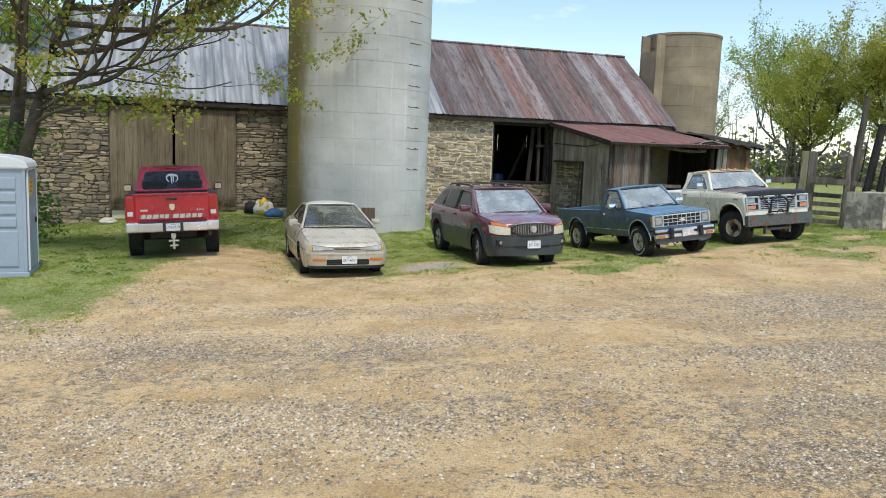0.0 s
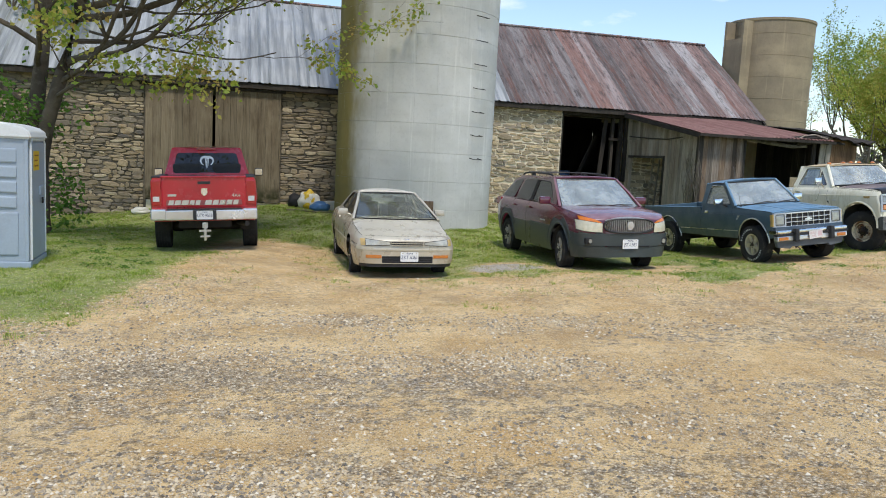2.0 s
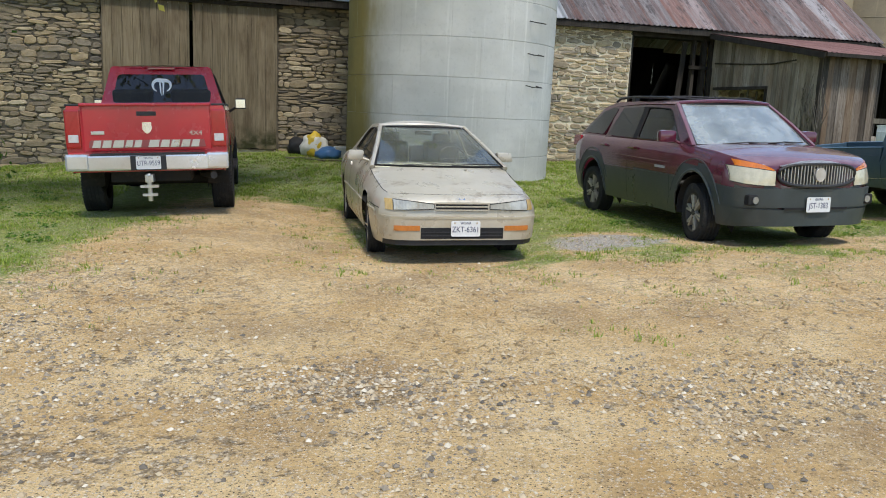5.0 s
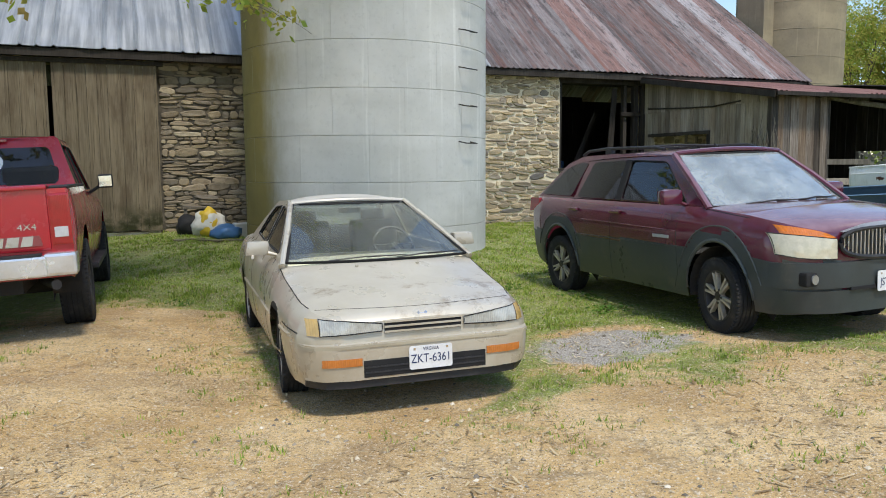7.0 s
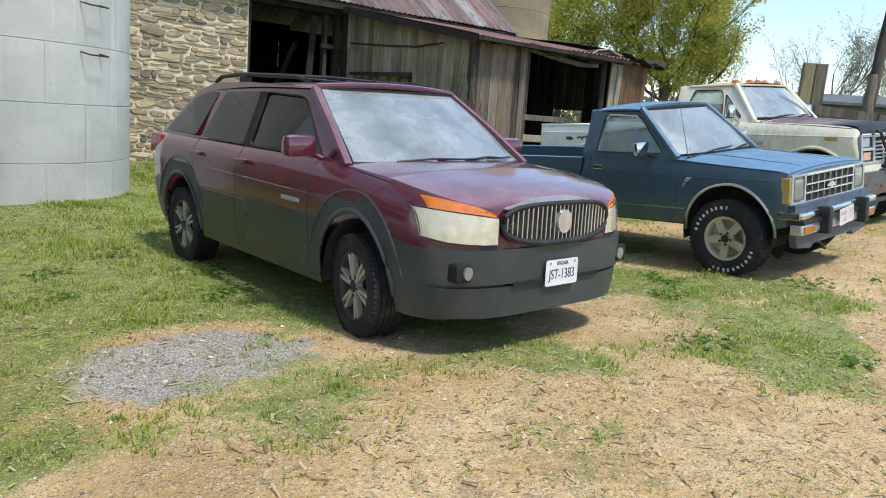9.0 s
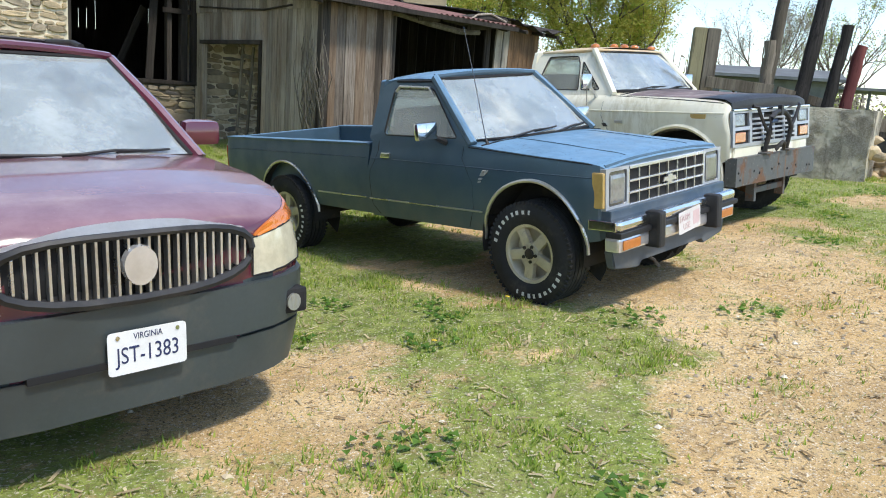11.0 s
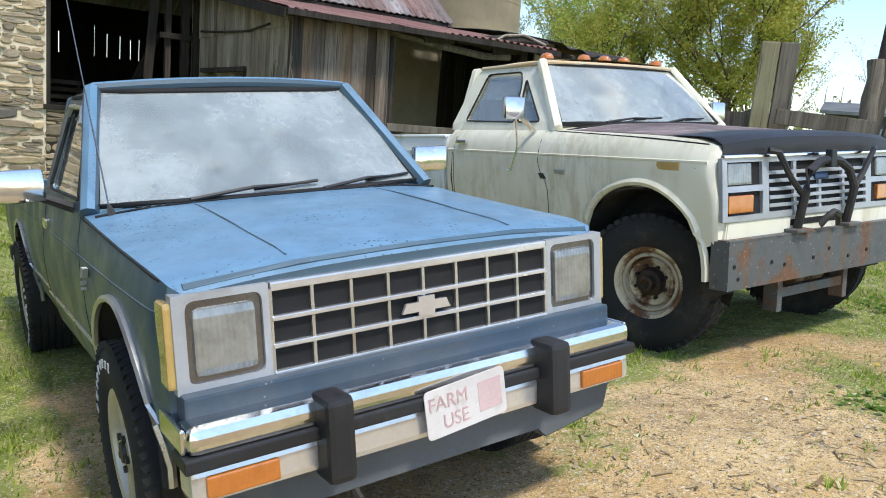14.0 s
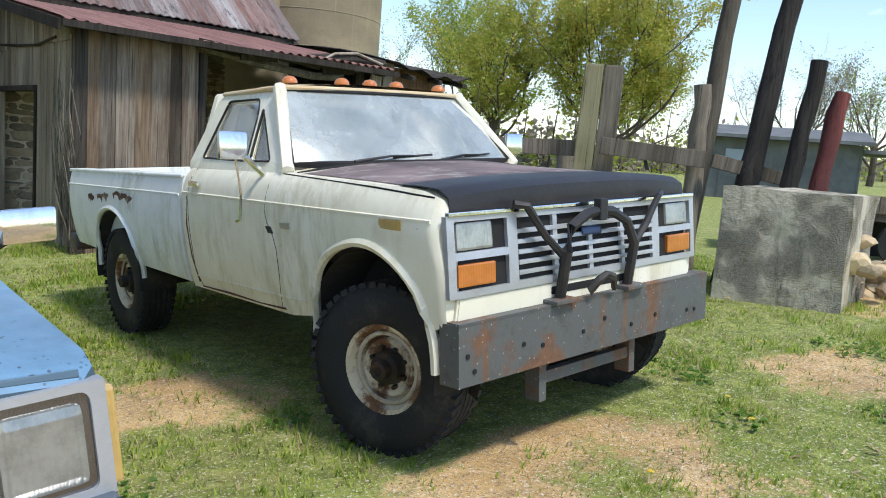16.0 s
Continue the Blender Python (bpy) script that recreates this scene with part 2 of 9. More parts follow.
def car_paint(name, col, second, rough=0.3, coat=0.7, chalk_sheen=0.3, spots=(0.5, 0.48, 0.42), spot_amt=0.3, low_dirt=(0.25, 0.2, 0.13), metal=0.0, streak=None, specks=False, stain=None):
    """Old car paint: chalky, with sky light painted in, on what faces up; dusty low down, with spots and blotches."""
    k = Nodes(name)
    v = k.coords("Object")
    blot = k.noise(v, 1.6, 6, 0.65)
    c = k.mix(k.maprange(blot, 0.35, 0.7), col, second)
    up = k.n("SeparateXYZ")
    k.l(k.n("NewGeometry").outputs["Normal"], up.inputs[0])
    # pale upward faces: chalky wear plus sky light put into the colour
    dust_sheen = k.math("MULTIPLY", k.maprange(up.outputs[2], 0.3, 0.95), k.maprange(k.noise(v, 5, 8, 0.7), 0.3, 0.7, 0.65 * chalk_sheen, chalk_sheen))
    c = k.mix(dust_sheen, c, spots)
    sp = k.maprange(k.voronoi(v, 42), 0.10, 0.16, 1, 0)
    sp2 = k.maprange(k.noise(v, 9, 3), 0.52, 0.62)
    c = k.mix(k.math("MULTIPLY", k.math("MULTIPLY", sp, sp2), spot_amt), c, spots)
    if specks:
        sk = k.math("MULTIPLY", k.maprange(k.voronoi(k.coords("Object", (1, 0.6, 1)), 55), 0.16, 0.26, 1, 0), k.maprange(up.outputs[2], 0.5, 0.9))
        c = k.mix(k.math("MULTIPLY", sk, k.maprange(k.noise(v, 4, 3), 0.42, 0.6, 0, 0.9)), c, (0.03, 0.05, 0.075))
    if stain:
        sm = k.math("MULTIPLY", k.maprange(k.noise(v, 2.6, 9, 0.75), 0.53, 0.62), k.maprange(up.outputs[2], 0.3, 0.8))
        c = k.mix(k.math("MULTIPLY", sm, k.maprange(k.noise(v, 16, 6, 0.75), 0.35, 0.65, 0.15, 0.95)), c, stain)
    pos = k.n("SeparateXYZ")
    k.l(k.tc.outputs["Object"], pos.inputs[0])
    grime = k.math("MULTIPLY", k.maprange(pos.outputs[2], 0.85, 0.3), k.maprange(k.noise(v, 3, 8, 0.7), 0.35, 0.75, 0.1, 0.75))
    c = k.mix(grime, c, low_dirt)
    if streak:
        st = k.math("MULTIPLY", k.maprange(k.noise(k.coords("Object", (5, 5, 1.1)), 2.0, 8, 0.75), 0.40, 0.62), k.maprange(k.noise(v, 1.5, 4), 0.40, 0.60))
        c = k.mix(k.math("MULTIPLY", st, 0.65), c, streak)
        c = k.mix(k.math("MULTIPLY", k.maprange(k.noise(v, 7, 9, 0.75), 0.66, 0.70), 0.8), c, (0.16, 0.08, 0.04))
    rg = k.maprange(k.noise(v, 4, 6), 0.3, 0.7, rough * 0.7, rough * 1.5)
    k.set(Base_Color=c, Roughness=rg, Coat_Weight=coat, Coat_Roughness=min(0.6, rough * 0.5), Metallic=metal)
    k.bump(k.noise(v, 90, 2), 0.03, 0.002)
    return k.mat


car_paint("paint_red", (0.45, 0.008, 0.022), (0.39, 0.007, 0.020), 0.22, 0.8, 0.15, (0.6, 0.3, 0.26), 0.1, (0.32, 0.16, 0.1))
car_paint("paint_gold", (0.45, 0.405, 0.32), (0.51, 0.465, 0.375), 0.32, 0.5, 0.5, (0.66, 0.63, 0.55), 0.35, (0.36, 0.28, 0.17), 0.15, stain=(0.30, 0.24, 0.17))
car_paint("paint_gold_worn", (0.46, 0.42, 0.36), (0.58, 0.53, 0.45), 0.45, 0.25, 0.7, (0.68, 0.66, 0.6), 0.5, (0.36, 0.28, 0.17), 0.1)
# maroon: the pale tops paint in the sky's reflection
car_paint("paint_maroon", (0.085, 0.011, 0.026), (0.11, 0.017, 0.034), 0.18, 1.0, 0.6, (0.40, 0.27, 0.29), 0.3, (0.05, 0.02, 0.022))
# blue: faded tops, with brighter daylight on them also in the colour
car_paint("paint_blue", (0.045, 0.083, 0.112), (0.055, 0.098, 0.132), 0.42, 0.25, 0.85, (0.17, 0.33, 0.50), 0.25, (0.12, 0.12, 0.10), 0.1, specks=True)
car_paint("paint_blue_dark", (0.02, 0.05, 0.085), (0.03, 0.06, 0.1), 0.5, 0.1, 0.1)
car_paint("paint_cream", (0.75, 0.72, 0.57), (0.82, 0.80, 0.69), 0.45, 0.2, 0.3, (0.66, 0.60, 0.48), 0.4, (0.48, 0.40, 0.25), 0.0, (0.50, 0.45, 0.29))
car_paint("paint_cream_rust", (0.60, 0.52, 0.36), (0.55, 0.36, 0.16), 0.55, 0.1, 0.5, (0.62, 0.50, 0.32), 0.6)
car_paint("paint_white_worn", (0.74, 0.77, 0.77), (0.80, 0.82, 0.81), 0.5, 0.15, 0.4, (0.5, 0.5, 0.44), 0.5, (0.40, 0.34, 0.22), 0.0, (0.36, 0.38, 0.30))
speckled("peeled_hood", (0.17, 0.13, 0.13), 0.5, 0.7, 0, 9, 0.2, 0.3, (0.40, 0.38, 0.35), 0.8)
speckled("black_vinyl", (0.022, 0.020, 0.021), 0.3, 0.45, 0, 4, 0.3, 0.4, (0.09, 0.08, 0.08), 0.4)
speckled("rubber", (0.025, 0.025, 0.025), 0.3, 0.85, 0, 6, 0.3, 0.3, (0.11, 0.095, 0.075), 0.5)
speckled("white_rubber", (0.62, 0.62, 0.60), 0.1, 0.7)
speckled("black_plastic", (0.022, 0.022, 0.024), 0.3, 0.5, 0, 6, 0.2, 0.4, (0.10, 0.09, 0.08), 0.3)
speckled("grey_plastic", (0.10, 0.11, 0.12), 0.25, 0.6, 0, 6, 0.15, 0.4, (0.2, 0.17, 0.12), 0.4)
speckled("grey_cladding", (0.042, 0.052, 0.053), 0.25, 0.33, 0, 5, 0.1, 0.5, (0.13, 0.11, 0.085), 0.35)
speckled("gap_black", (0.008, 0.008, 0.009), 0.2, 0.8, dirt_amt=0.1)
speckled("underbody", (0.02, 0.018, 0.016), 0.4, 0.9, dirt=(0.10, 0.07, 0.045), dirt_amt=0.5)
speckled("cabin_dark", (0.025, 0.025, 0.026), 0.2, 0.8)
speckled("dash_plastic", (0.06, 0.06, 0.06), 0.2, 0.6)
speckled("seat_cloth", (0.10, 0.095, 0.09), 0.2, 0.9)
speckled("seat_blue", (0.05, 0.08, 0.11), 0.2, 0.9)
speckled("seat_blue_dark", (0.05, 0.06, 0.085), 0.2, 0.9)
speckled("seat_tan", (0.22, 0.19, 0.15), 0.2, 0.9)
speckled("chrome", (0.78, 0.79, 0.80), 0.08, 0.10, 1.0, 5, 0.05, 0.5, (0.40, 0.36, 0.3), 0.35)
speckled("bumper_chrome", (0.74, 0.74, 0.75), 0.1, 0.2, 0.7, 5, 0.08, 0.5, (0.40, 0.36, 0.3), 0.3)
speckled("arch_chrome", (0.72, 0.72, 0.72), 0.08, 0.34, 0.35, 5, 0.05, 0.5, (0.40, 0.36, 0.3), 0.2)
speckled("chrome_dull", (0.62, 0.61, 0.58), 0.15, 0.28, 0.85, 6, 0.1, 0.5, (0.30, 0.25, 0.19), 0.5)
speckled("chrome_dark", (0.22, 0.22, 0.23), 0.2, 0.25, 0.9, 6, 0.1)
speckled("mirror_silver", (0.60, 0.62, 0.65), 0.02, 0.02, 1.0, 5, 0, 0.5, (0.5, 0.5, 0.5), 0.05)
speckled("grille_grey", (0.48, 0.50, 0.53), 0.15, 0.4, 0.4, 6, 0.1, 0.5, (0.25, 0.22, 0.18), 0.4)
speckled("dark_metal", (0.06, 0.055, 0.05), 0.4, 0.55, 0.6, 8, 0.2, 0.5, (0.12, 0.07, 0.04), 0.5)
speckled("black_steel", (0.03, 0.03, 0.032), 0.3, 0.5, 0.3, 8, 0.2, 0.5, (0.12, 0.07, 0.04), 0.35)
speckled("axle_grease", (0.03, 0.025, 0.02), 0.4, 0.6, 0.3, 12, 0.3, 0.5, (0.16, 0.07, 0.03), 0.6)
speckled("alloy_cream", (0.58, 0.53, 0.42), 0.2, 0.45, 0.5, 10, 0.15, 0.5, (0.16, 0.13, 0.09), 0.5)
speckled("alloy_bright", (0.48, 0.44, 0.37), 0.2, 0.4, 0.3, 10, 0.1, 0.5, (0.22, 0.17, 0.11), 0.35)
speckled("alloy_dark", (0.06, 0.055, 0.05), 0.3, 0.5, 0.5, 10, 0.15)
speckled("hubcap", (0.50, 0.50, 0.48), 0.15, 0.4, 0.3, 10, 0.1, 0.5, (0.2, 0.17, 0.12), 0.4)
speckled("gold_strip", (0.40, 0.35, 0.25), 0.15, 0.45)
speckled("plate_white", (0.75, 0.75, 0.74), 0.06, 0.45, 0, 14, 0.05, 0.5, (0.4, 0.37, 0.32), 0.25)
speckled("plate_ink", (0.02, 0.03, 0.10), 0.1, 0.5)
speckled("plate_pink", (0.62, 0.46, 0.46), 0.1, 0.5)
speckled("plate_worn", (0.66, 0.63, 0.61), 0.12, 0.6, 0, 14, 0.05, 0.5, (0.36, 0.32, 0.27), 0.5)
speckled("plate_faded_ink", (0.56, 0.38, 0.38), 0.1, 0.5)
speckled("sticker_white", (0.8, 0.8, 0.8), 0.04, 0.6, dirt_amt=0.1)
speckled("silver_letter", (0.45, 0.46, 0.47), 0.1, 0.4, 0.3)
speckled("grey_letter_shadow", (0.28, 0.06, 0.06), 0.15, 0.35)
speckled("emblem_blue", (0.04, 0.07, 0.16), 0.1, 0.3, 0.2)
speckled("cream_chipped", (0.50, 0.44, 0.34), 0.3, 0.6, 0, 10, 0.2, 0.4, (0.20, 0.09, 0.04), 0.9)


def rusty(name, base, rust, amount=0.55):
    k = Nodes(name)
    v = k.coords("Object")
    f = k.maprange(k.noise(v, 3.5, 9, 0.7), amount - 0.07, amount + 0.06)
    band = k.maprange(k.noise(k.coords("Object", (3.2, 0.6, 0.25)), 1.6, 3, 0.5), 0.56, 0.62)
    c = k.mix(k.math("MAXIMUM", f, band), base, k.mix(k.noise(v, 22, 5), rust, tuple(x * 0.45 for x in rust)))
    c = k.mix(k.maprange(k.voronoi(v, 30), 0.08, 0.14, 0.7, 0), c, (0.5, 0.48, 0.42))
    c = k.mix(k.maprange(k.noise(v, 9, 9, 0.75), 0.5, 0.7, 0, 0.6), c, (0.05, 0.045, 0.04))
    k.set(Base_Color=c, Roughness=k.maprange(f, 0, 1, 0.55, 0.9), Metallic=0.1)
    k.bump(k.noise(v, 40, 5), 0.3, 0.006)


rusty("rusty_steel", (0.10, 0.105, 0.105), (0.23, 0.12, 0.065), 0.56)
rusty("rust_flakes", (0.34, 0.26, 0.18), (0.15, 0.065, 0.04), 0.42)
rusty("rusty_rim", (0.66, 0.58, 0.42), (0.24, 0.11, 0.045), 0.53)


def weathered_wood(name, a, b, dark, grain=(26, 26, 1.0), moss=None, rand=0.5, warm=0.0):
    """Silvered boards with upright grain; each board has its own tone."""
    k = Nodes(name)
    v = k.coords("Object", grain)
    g = k.noise(v, 1.0, 8, 0.7, distort=0.6)
    c = k.mix(k.maprange(g, 0.3, 0.72), a, b)
    c = k.mix(k.maprange(k.noise(k.coords("Object", (2, 2, 0.5)), 1.3, 6, 0.65), 0.42, 0.68, 0, 0.8), c, dark)
    c = k.mix(k.maprange(k.math("FRACT", k.math("MULTIPLY", k.rnd(), 7.31)), 0.45, 1.0, 0, warm), c, k.mix(k.maprange(g, 0.3, 0.7), (0.12, 0.07, 0.04), (0.30, 0.20, 0.12)))
    tone = k.maprange(k.rnd(), 0, 1, 1 - rand, 1 + rand * 0.45, smooth=False)
    comb = k.n("CombineXYZ")
    for i in range(3):
        k.l(tone, comb.inputs[i])
    c = k.mix(1.0, c, comb.outputs[0], "MULTIPLY")
    cr = k.maprange(k.noise(k.coords("Object", (60, 60, 0.8)), 1.0, 4, 0.6), 0.60, 0.66)
    c = k.mix(k.math("MULTIPLY", cr, 0.75), c, tuple(x * 0.25 for x in dark))
    if moss:
        pos = k.n("SeparateXYZ")
        k.l(k.tc.outputs["Object"], pos.inputs[0])
        f = k.math("MULTIPLY", k.maprange(pos.outputs[2], 0.9, 0.35), k.maprange(k.noise(k.coords("Object"), 2.5, 7), 0.35, 0.6))
        c = k.mix(f, c, moss)
    k.set(Base_Color=c, Roughness=0.9, Specular_IOR_Level=0.25)
    k.bump(g, 0.6, 0.012)


weathered_wood("grey_boards", (0.26, 0.225, 0.185), (0.46, 0.415, 0.345), (0.20, 0.16, 0.115), rand=0.35, warm=0.25)
weathered_wood("brown_boards", (0.15, 0.115, 0.09), (0.36, 0.305, 0.255), (0.10, 0.07, 0.05), rand=0.6, warm=0.75)
weathered_wood("orange_boards", (0.16, 0.09, 0.045), (0.26, 0.16, 0.09), (0.09, 0.05, 0.03), rand=0.3)
weathered_wood("door_boards", (0.16, 0.125, 0.08), (0.27, 0.22, 0.15), (0.11, 0.08, 0.05), moss=(0.03, 0.032, 0.012), rand=0.22)
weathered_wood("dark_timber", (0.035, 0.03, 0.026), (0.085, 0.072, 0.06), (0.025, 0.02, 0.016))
weathered_wood("post_wood", (0.14, 0.12, 0.095), (0.27, 0.24, 0.19), (0.08, 0.066, 0.05))
weathered_wood("post_dark", (0.018, 0.016, 0.015), (0.055, 0.05, 0.046), (0.012, 0.011, 0.01))
weathered_wood("post_moss", (0.22, 0.20, 0.12), (0.33, 0.30, 0.18), (0.15, 0.13, 0.08))
weathered_wood("post_red", (0.16, 0.04, 0.04), (0.22, 0.08, 0.07), (0.08, 0.03, 0.03))


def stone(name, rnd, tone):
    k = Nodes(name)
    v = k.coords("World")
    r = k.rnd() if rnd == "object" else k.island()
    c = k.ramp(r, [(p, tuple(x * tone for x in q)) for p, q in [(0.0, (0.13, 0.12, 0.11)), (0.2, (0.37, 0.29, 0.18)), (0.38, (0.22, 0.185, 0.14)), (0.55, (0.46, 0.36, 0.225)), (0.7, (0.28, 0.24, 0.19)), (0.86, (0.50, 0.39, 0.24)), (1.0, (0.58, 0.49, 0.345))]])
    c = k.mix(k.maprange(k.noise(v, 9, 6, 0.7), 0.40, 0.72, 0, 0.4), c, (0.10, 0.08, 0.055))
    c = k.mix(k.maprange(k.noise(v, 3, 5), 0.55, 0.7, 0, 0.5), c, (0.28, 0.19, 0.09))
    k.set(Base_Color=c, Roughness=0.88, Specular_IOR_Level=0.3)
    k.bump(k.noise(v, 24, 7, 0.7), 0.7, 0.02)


# same stone at two tones: sun and shade on the wall put into the colour
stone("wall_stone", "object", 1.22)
stone("wall_stone_shaded", "island", 0.85)
stone("wall_stone_sunlit", "island", 1.22)
for nm, lo, hi in (("mortar", (0.64, 0.55, 0.40), (0.78, 0.70, 0.53)), ("mortar_lost", (0.045, 0.04, 0.032), (0.17, 0.14, 0.10))):
    k = Nodes(nm)
    v = k.coords("World")
    k.set(Base_Color=k.mix(k.maprange(k.noise(v, 2.5, 8, 0.7), 0.3, 0.7), lo, hi), Roughness=0.95)
    k.bump(k.noise(v, 40, 5), 0.5, 0.01)

# silo concrete: rings of staves, pale streaks, ochre algae to one side
def silo_material(name, pale, dark, algae=None):
    k = Nodes(name)
    v = k.coords("World")
    streak = k.noise(k.coords("World", (5, 5, 0.18)), 1.5, 6, 0.65)
    c = k.mix(k.maprange(k.noise(v, 0.9, 7, 0.6), 0.3, 0.7), dark, pale)
    c = k.mix(k.maprange(streak, 0.55, 0.68, 0, 0.4), c, tuple(min(1, x * 1.3) for x in pale))
    c = k.mix(k.maprange(k.noise(k.coords("World", (0.5, 0.5, 1.35)), 1.0, 4, 0.5), 0.45, 0.62, 0, 0.4), c, tuple(x * 0.82 for x in dark))
    c = k.mix(k.maprange(streak, 0.40, 0.28, 0, 0.35), c, tuple(x * 0.7 for x in dark))
    c = k.mix(k.maprange(k.noise(v, 14, 5, 0.7), 0.5, 0.75, 0, 0.35), c, tuple(x * 0.7 for x in dark))
    if algae:
        pos = k.n("SeparateXYZ")
        k.l(v, pos.inputs[0])
        side = k.math("ADD", pos.outputs[0], k.math("MULTIPLY", k.math("SUBTRACT", k.noise(k.coords("World", (1, 1, 0.4)), 1.4, 6), 0.5), 0.9))
        c = k.mix(k.maprange(side, -3.65, -4.35, 0, 0.95), c, k.mix(k.noise(v, 3, 5), algae, tuple(x * 0.6 for x in algae)))
    k.set(Base_Color=c, Roughness=0.9, Specular_IOR_Level=0.25)
    k.bump(k.noise(v, 30, 6), 0.25, 0.008)


silo_material("old_silo_concrete", (0.36, 0.29, 0.19), (0.24, 0.195, 0.135))
k = Nodes("rough_concrete")
v = k.coords("World")
peb = k.voronoi(v, 85, out="Color")
bw = k.n("RGBToBW")
k.l(peb, bw.inputs[0])
rough = k.maprange(k.noise(v, 1.7, 6, 0.6), 0.45, 0.58)
c = k.mix(k.maprange(k.noise(v, 5, 8, 0.7), 0.3, 0.7), (0.44, 0.40, 0.31), (0.62, 0.57, 0.46))
c = k.mix(k.math("MULTIPLY", rough, 0.5), c, k.ramp(bw.outputs[0], [(0.1, (0.10, 0.09, 0.08)), (0.5, (0.27, 0.25, 0.22)), (0.9, (0.48, 0.46, 0.42))]))
c = k.mix(k.maprange(k.noise(v, 2.4, 5), 0.58, 0.68, 0, 0.6), c, (0.30, 0.24, 0.07))
c = k.mix(k.maprange(k.noise(k.coords("World", (3, 3, 0.6)), 1.5, 7, 0.7), 0.55, 0.7, 0, 0.6), c, (0.09, 0.085, 0.07))
k.set(Base_Color=c, Roughness=0.95, Specular_IOR_Level=0.2)
k.bump(k.math("ADD", k.math("MULTIPLY", k.voronoi(v, 85), rough), k.math("MULTIPLY", k.noise(v, 20, 6), 0.6)), 1.0, 0.04)
speckled("silo_joint", (0.47, 0.455, 0.41), 0.2, 0.95)

# roofs
k = Nodes("roof_metal")
v = k.coords("Object")
streak = k.noise(k.coords("Object", (6, 0.35, 0.35)), 1.2, 6, 0.6)
k.set(Base_Color=k.mix(k.maprange(streak, 0.35, 0.7), (0.25, 0.26, 0.26), (0.46, 0.47, 0.47)), Metallic=0.4, Roughness=k.maprange(k.noise(v, 2, 5), 0.3, 0.7, 0.38, 0.58))
k = Nodes("rust_roof")
v = k.coords("Object", (9, 0.30, 0.30))
s1 = k.noise(v, 0.7, 9, 0.75, distort=0.4)
s2 = k.noise(k.coords("Object", (3.1, 0.22, 0.22)), 0.9, 7, 0.7)
mixv = k.maprange(k.math("ADD", k.math("MULTIPLY", s1, 0.6), k.math("MULTIPLY", s2, 0.4)), 0.36, 0.64, 0, 1, smooth=False)
c = k.ramp(mixv, [(0.05, (0.045, 0.038, 0.038)), (0.22, (0.10, 0.085, 0.08)), (0.36, (0.20, 0.08, 0.055)), (0.47, (0.26, 0.235, 0.225)), (0.56, (0.11, 0.08, 0.075)), (0.66, (0.46, 0.45, 0.45)), (0.78, (0.24, 0.12, 0.095)), (0.92, (0.52, 0.52, 0.53))])
c = k.mix(k.maprange(k.noise(k.coords("Object"), 12, 6, 0.75), 0.55, 0.7, 0, 0.6), c, (0.05, 0.04, 0.04))
pos = k.n("SeparateXYZ")
k.l(k.tc.outputs["Object"], pos.inputs[0])
wn = k.n("TexWhiteNoise", noise_dimensions="1D")
k.l(k.math("FLOOR", k.math("ADD", k.math("MULTIPLY", pos.outputs[0], 1.55), k.math("MULTIPLY", k.noise(k.coords("Object"), 0.8, 3), 0.25))), wn.inputs["W"])
sheets = k.ramp(wn.outputs["Value"], [(0.0, (0.06, 0.05, 0.05)), (0.25, (0.34, 0.33, 0.33)), (0.42, (0.22, 0.085, 0.06)), (0.58, (0.13, 0.105, 0.10)), (0.72, (0.55, 0.55, 0.56)), (0.88, (0.27, 0.14, 0.11)), (1.0, (0.10, 0.085, 0.085))])
c = k.mix(1.0, k.mix(k.maprange(s2, 0.35, 0.62, 0.25, 0.75), c, sheets), (0.82, 0.78, 0.78), "MULTIPLY")
c = k.mix(k.maprange(k.noise(k.coords("Object", (5, 1.1, 1.1)), 1.5, 9, 0.8), 0.52, 0.60, 0, 0.75), c, (0.035, 0.028, 0.028))
k.set(Base_Color=c, Roughness=0.75, Metallic=0.1)
k.bump(s1, 0.3, 0.01)
k = Nodes("red_roof")
v = k.coords("Object", (8, 0.4, 0.4))
c = k.mix(k.maprange(k.noise(v, 1, 8, 0.7), 0.35, 0.65), (0.17, 0.075, 0.065), (0.27, 0.15, 0.125))
c = k.mix(k.maprange(k.noise(k.coords("Object"), 3, 7), 0.52, 0.7, 0, 0.6), c, (0.10, 0.05, 0.04))
k.set(Base_Color=c, Roughness=0.75)
speckled("blue_tarp", (0.05, 0.14, 0.30), 0.3, 0.4)
speckled("white_bag", (0.62, 0.60, 0.52), 0.15, 0.6)
speckled("yellow_plastic", (0.62, 0.42, 0.03), 0.15, 0.5)
speckled("toilet_grey", (0.33, 0.39, 0.46), 0.08, 0.45, 0, 3, 0.05, 0.4, (0.25, 0.25, 0.24), 0.25)
speckled("toilet_white", (0.66, 0.68, 0.68), 0.06, 0.45, 0, 3, 0.05, 0.4, (0.4, 0.4, 0.36), 0.25)
speckled("sign_yellow", (0.72, 0.48, 0.02), 0.08, 0.5)
speckled("sign_ink", (0.30, 0.10, 0.01), 0.1, 0.5)
speckled("far_shed", (0.135, 0.145, 0.15), 0.3, 0.8)
speckled("bark", (0.11, 0.09, 0.07), 0.4, 0.95, 0, 8, 0.8, 0.2, (0.2, 0.19, 0.15), 0.5)

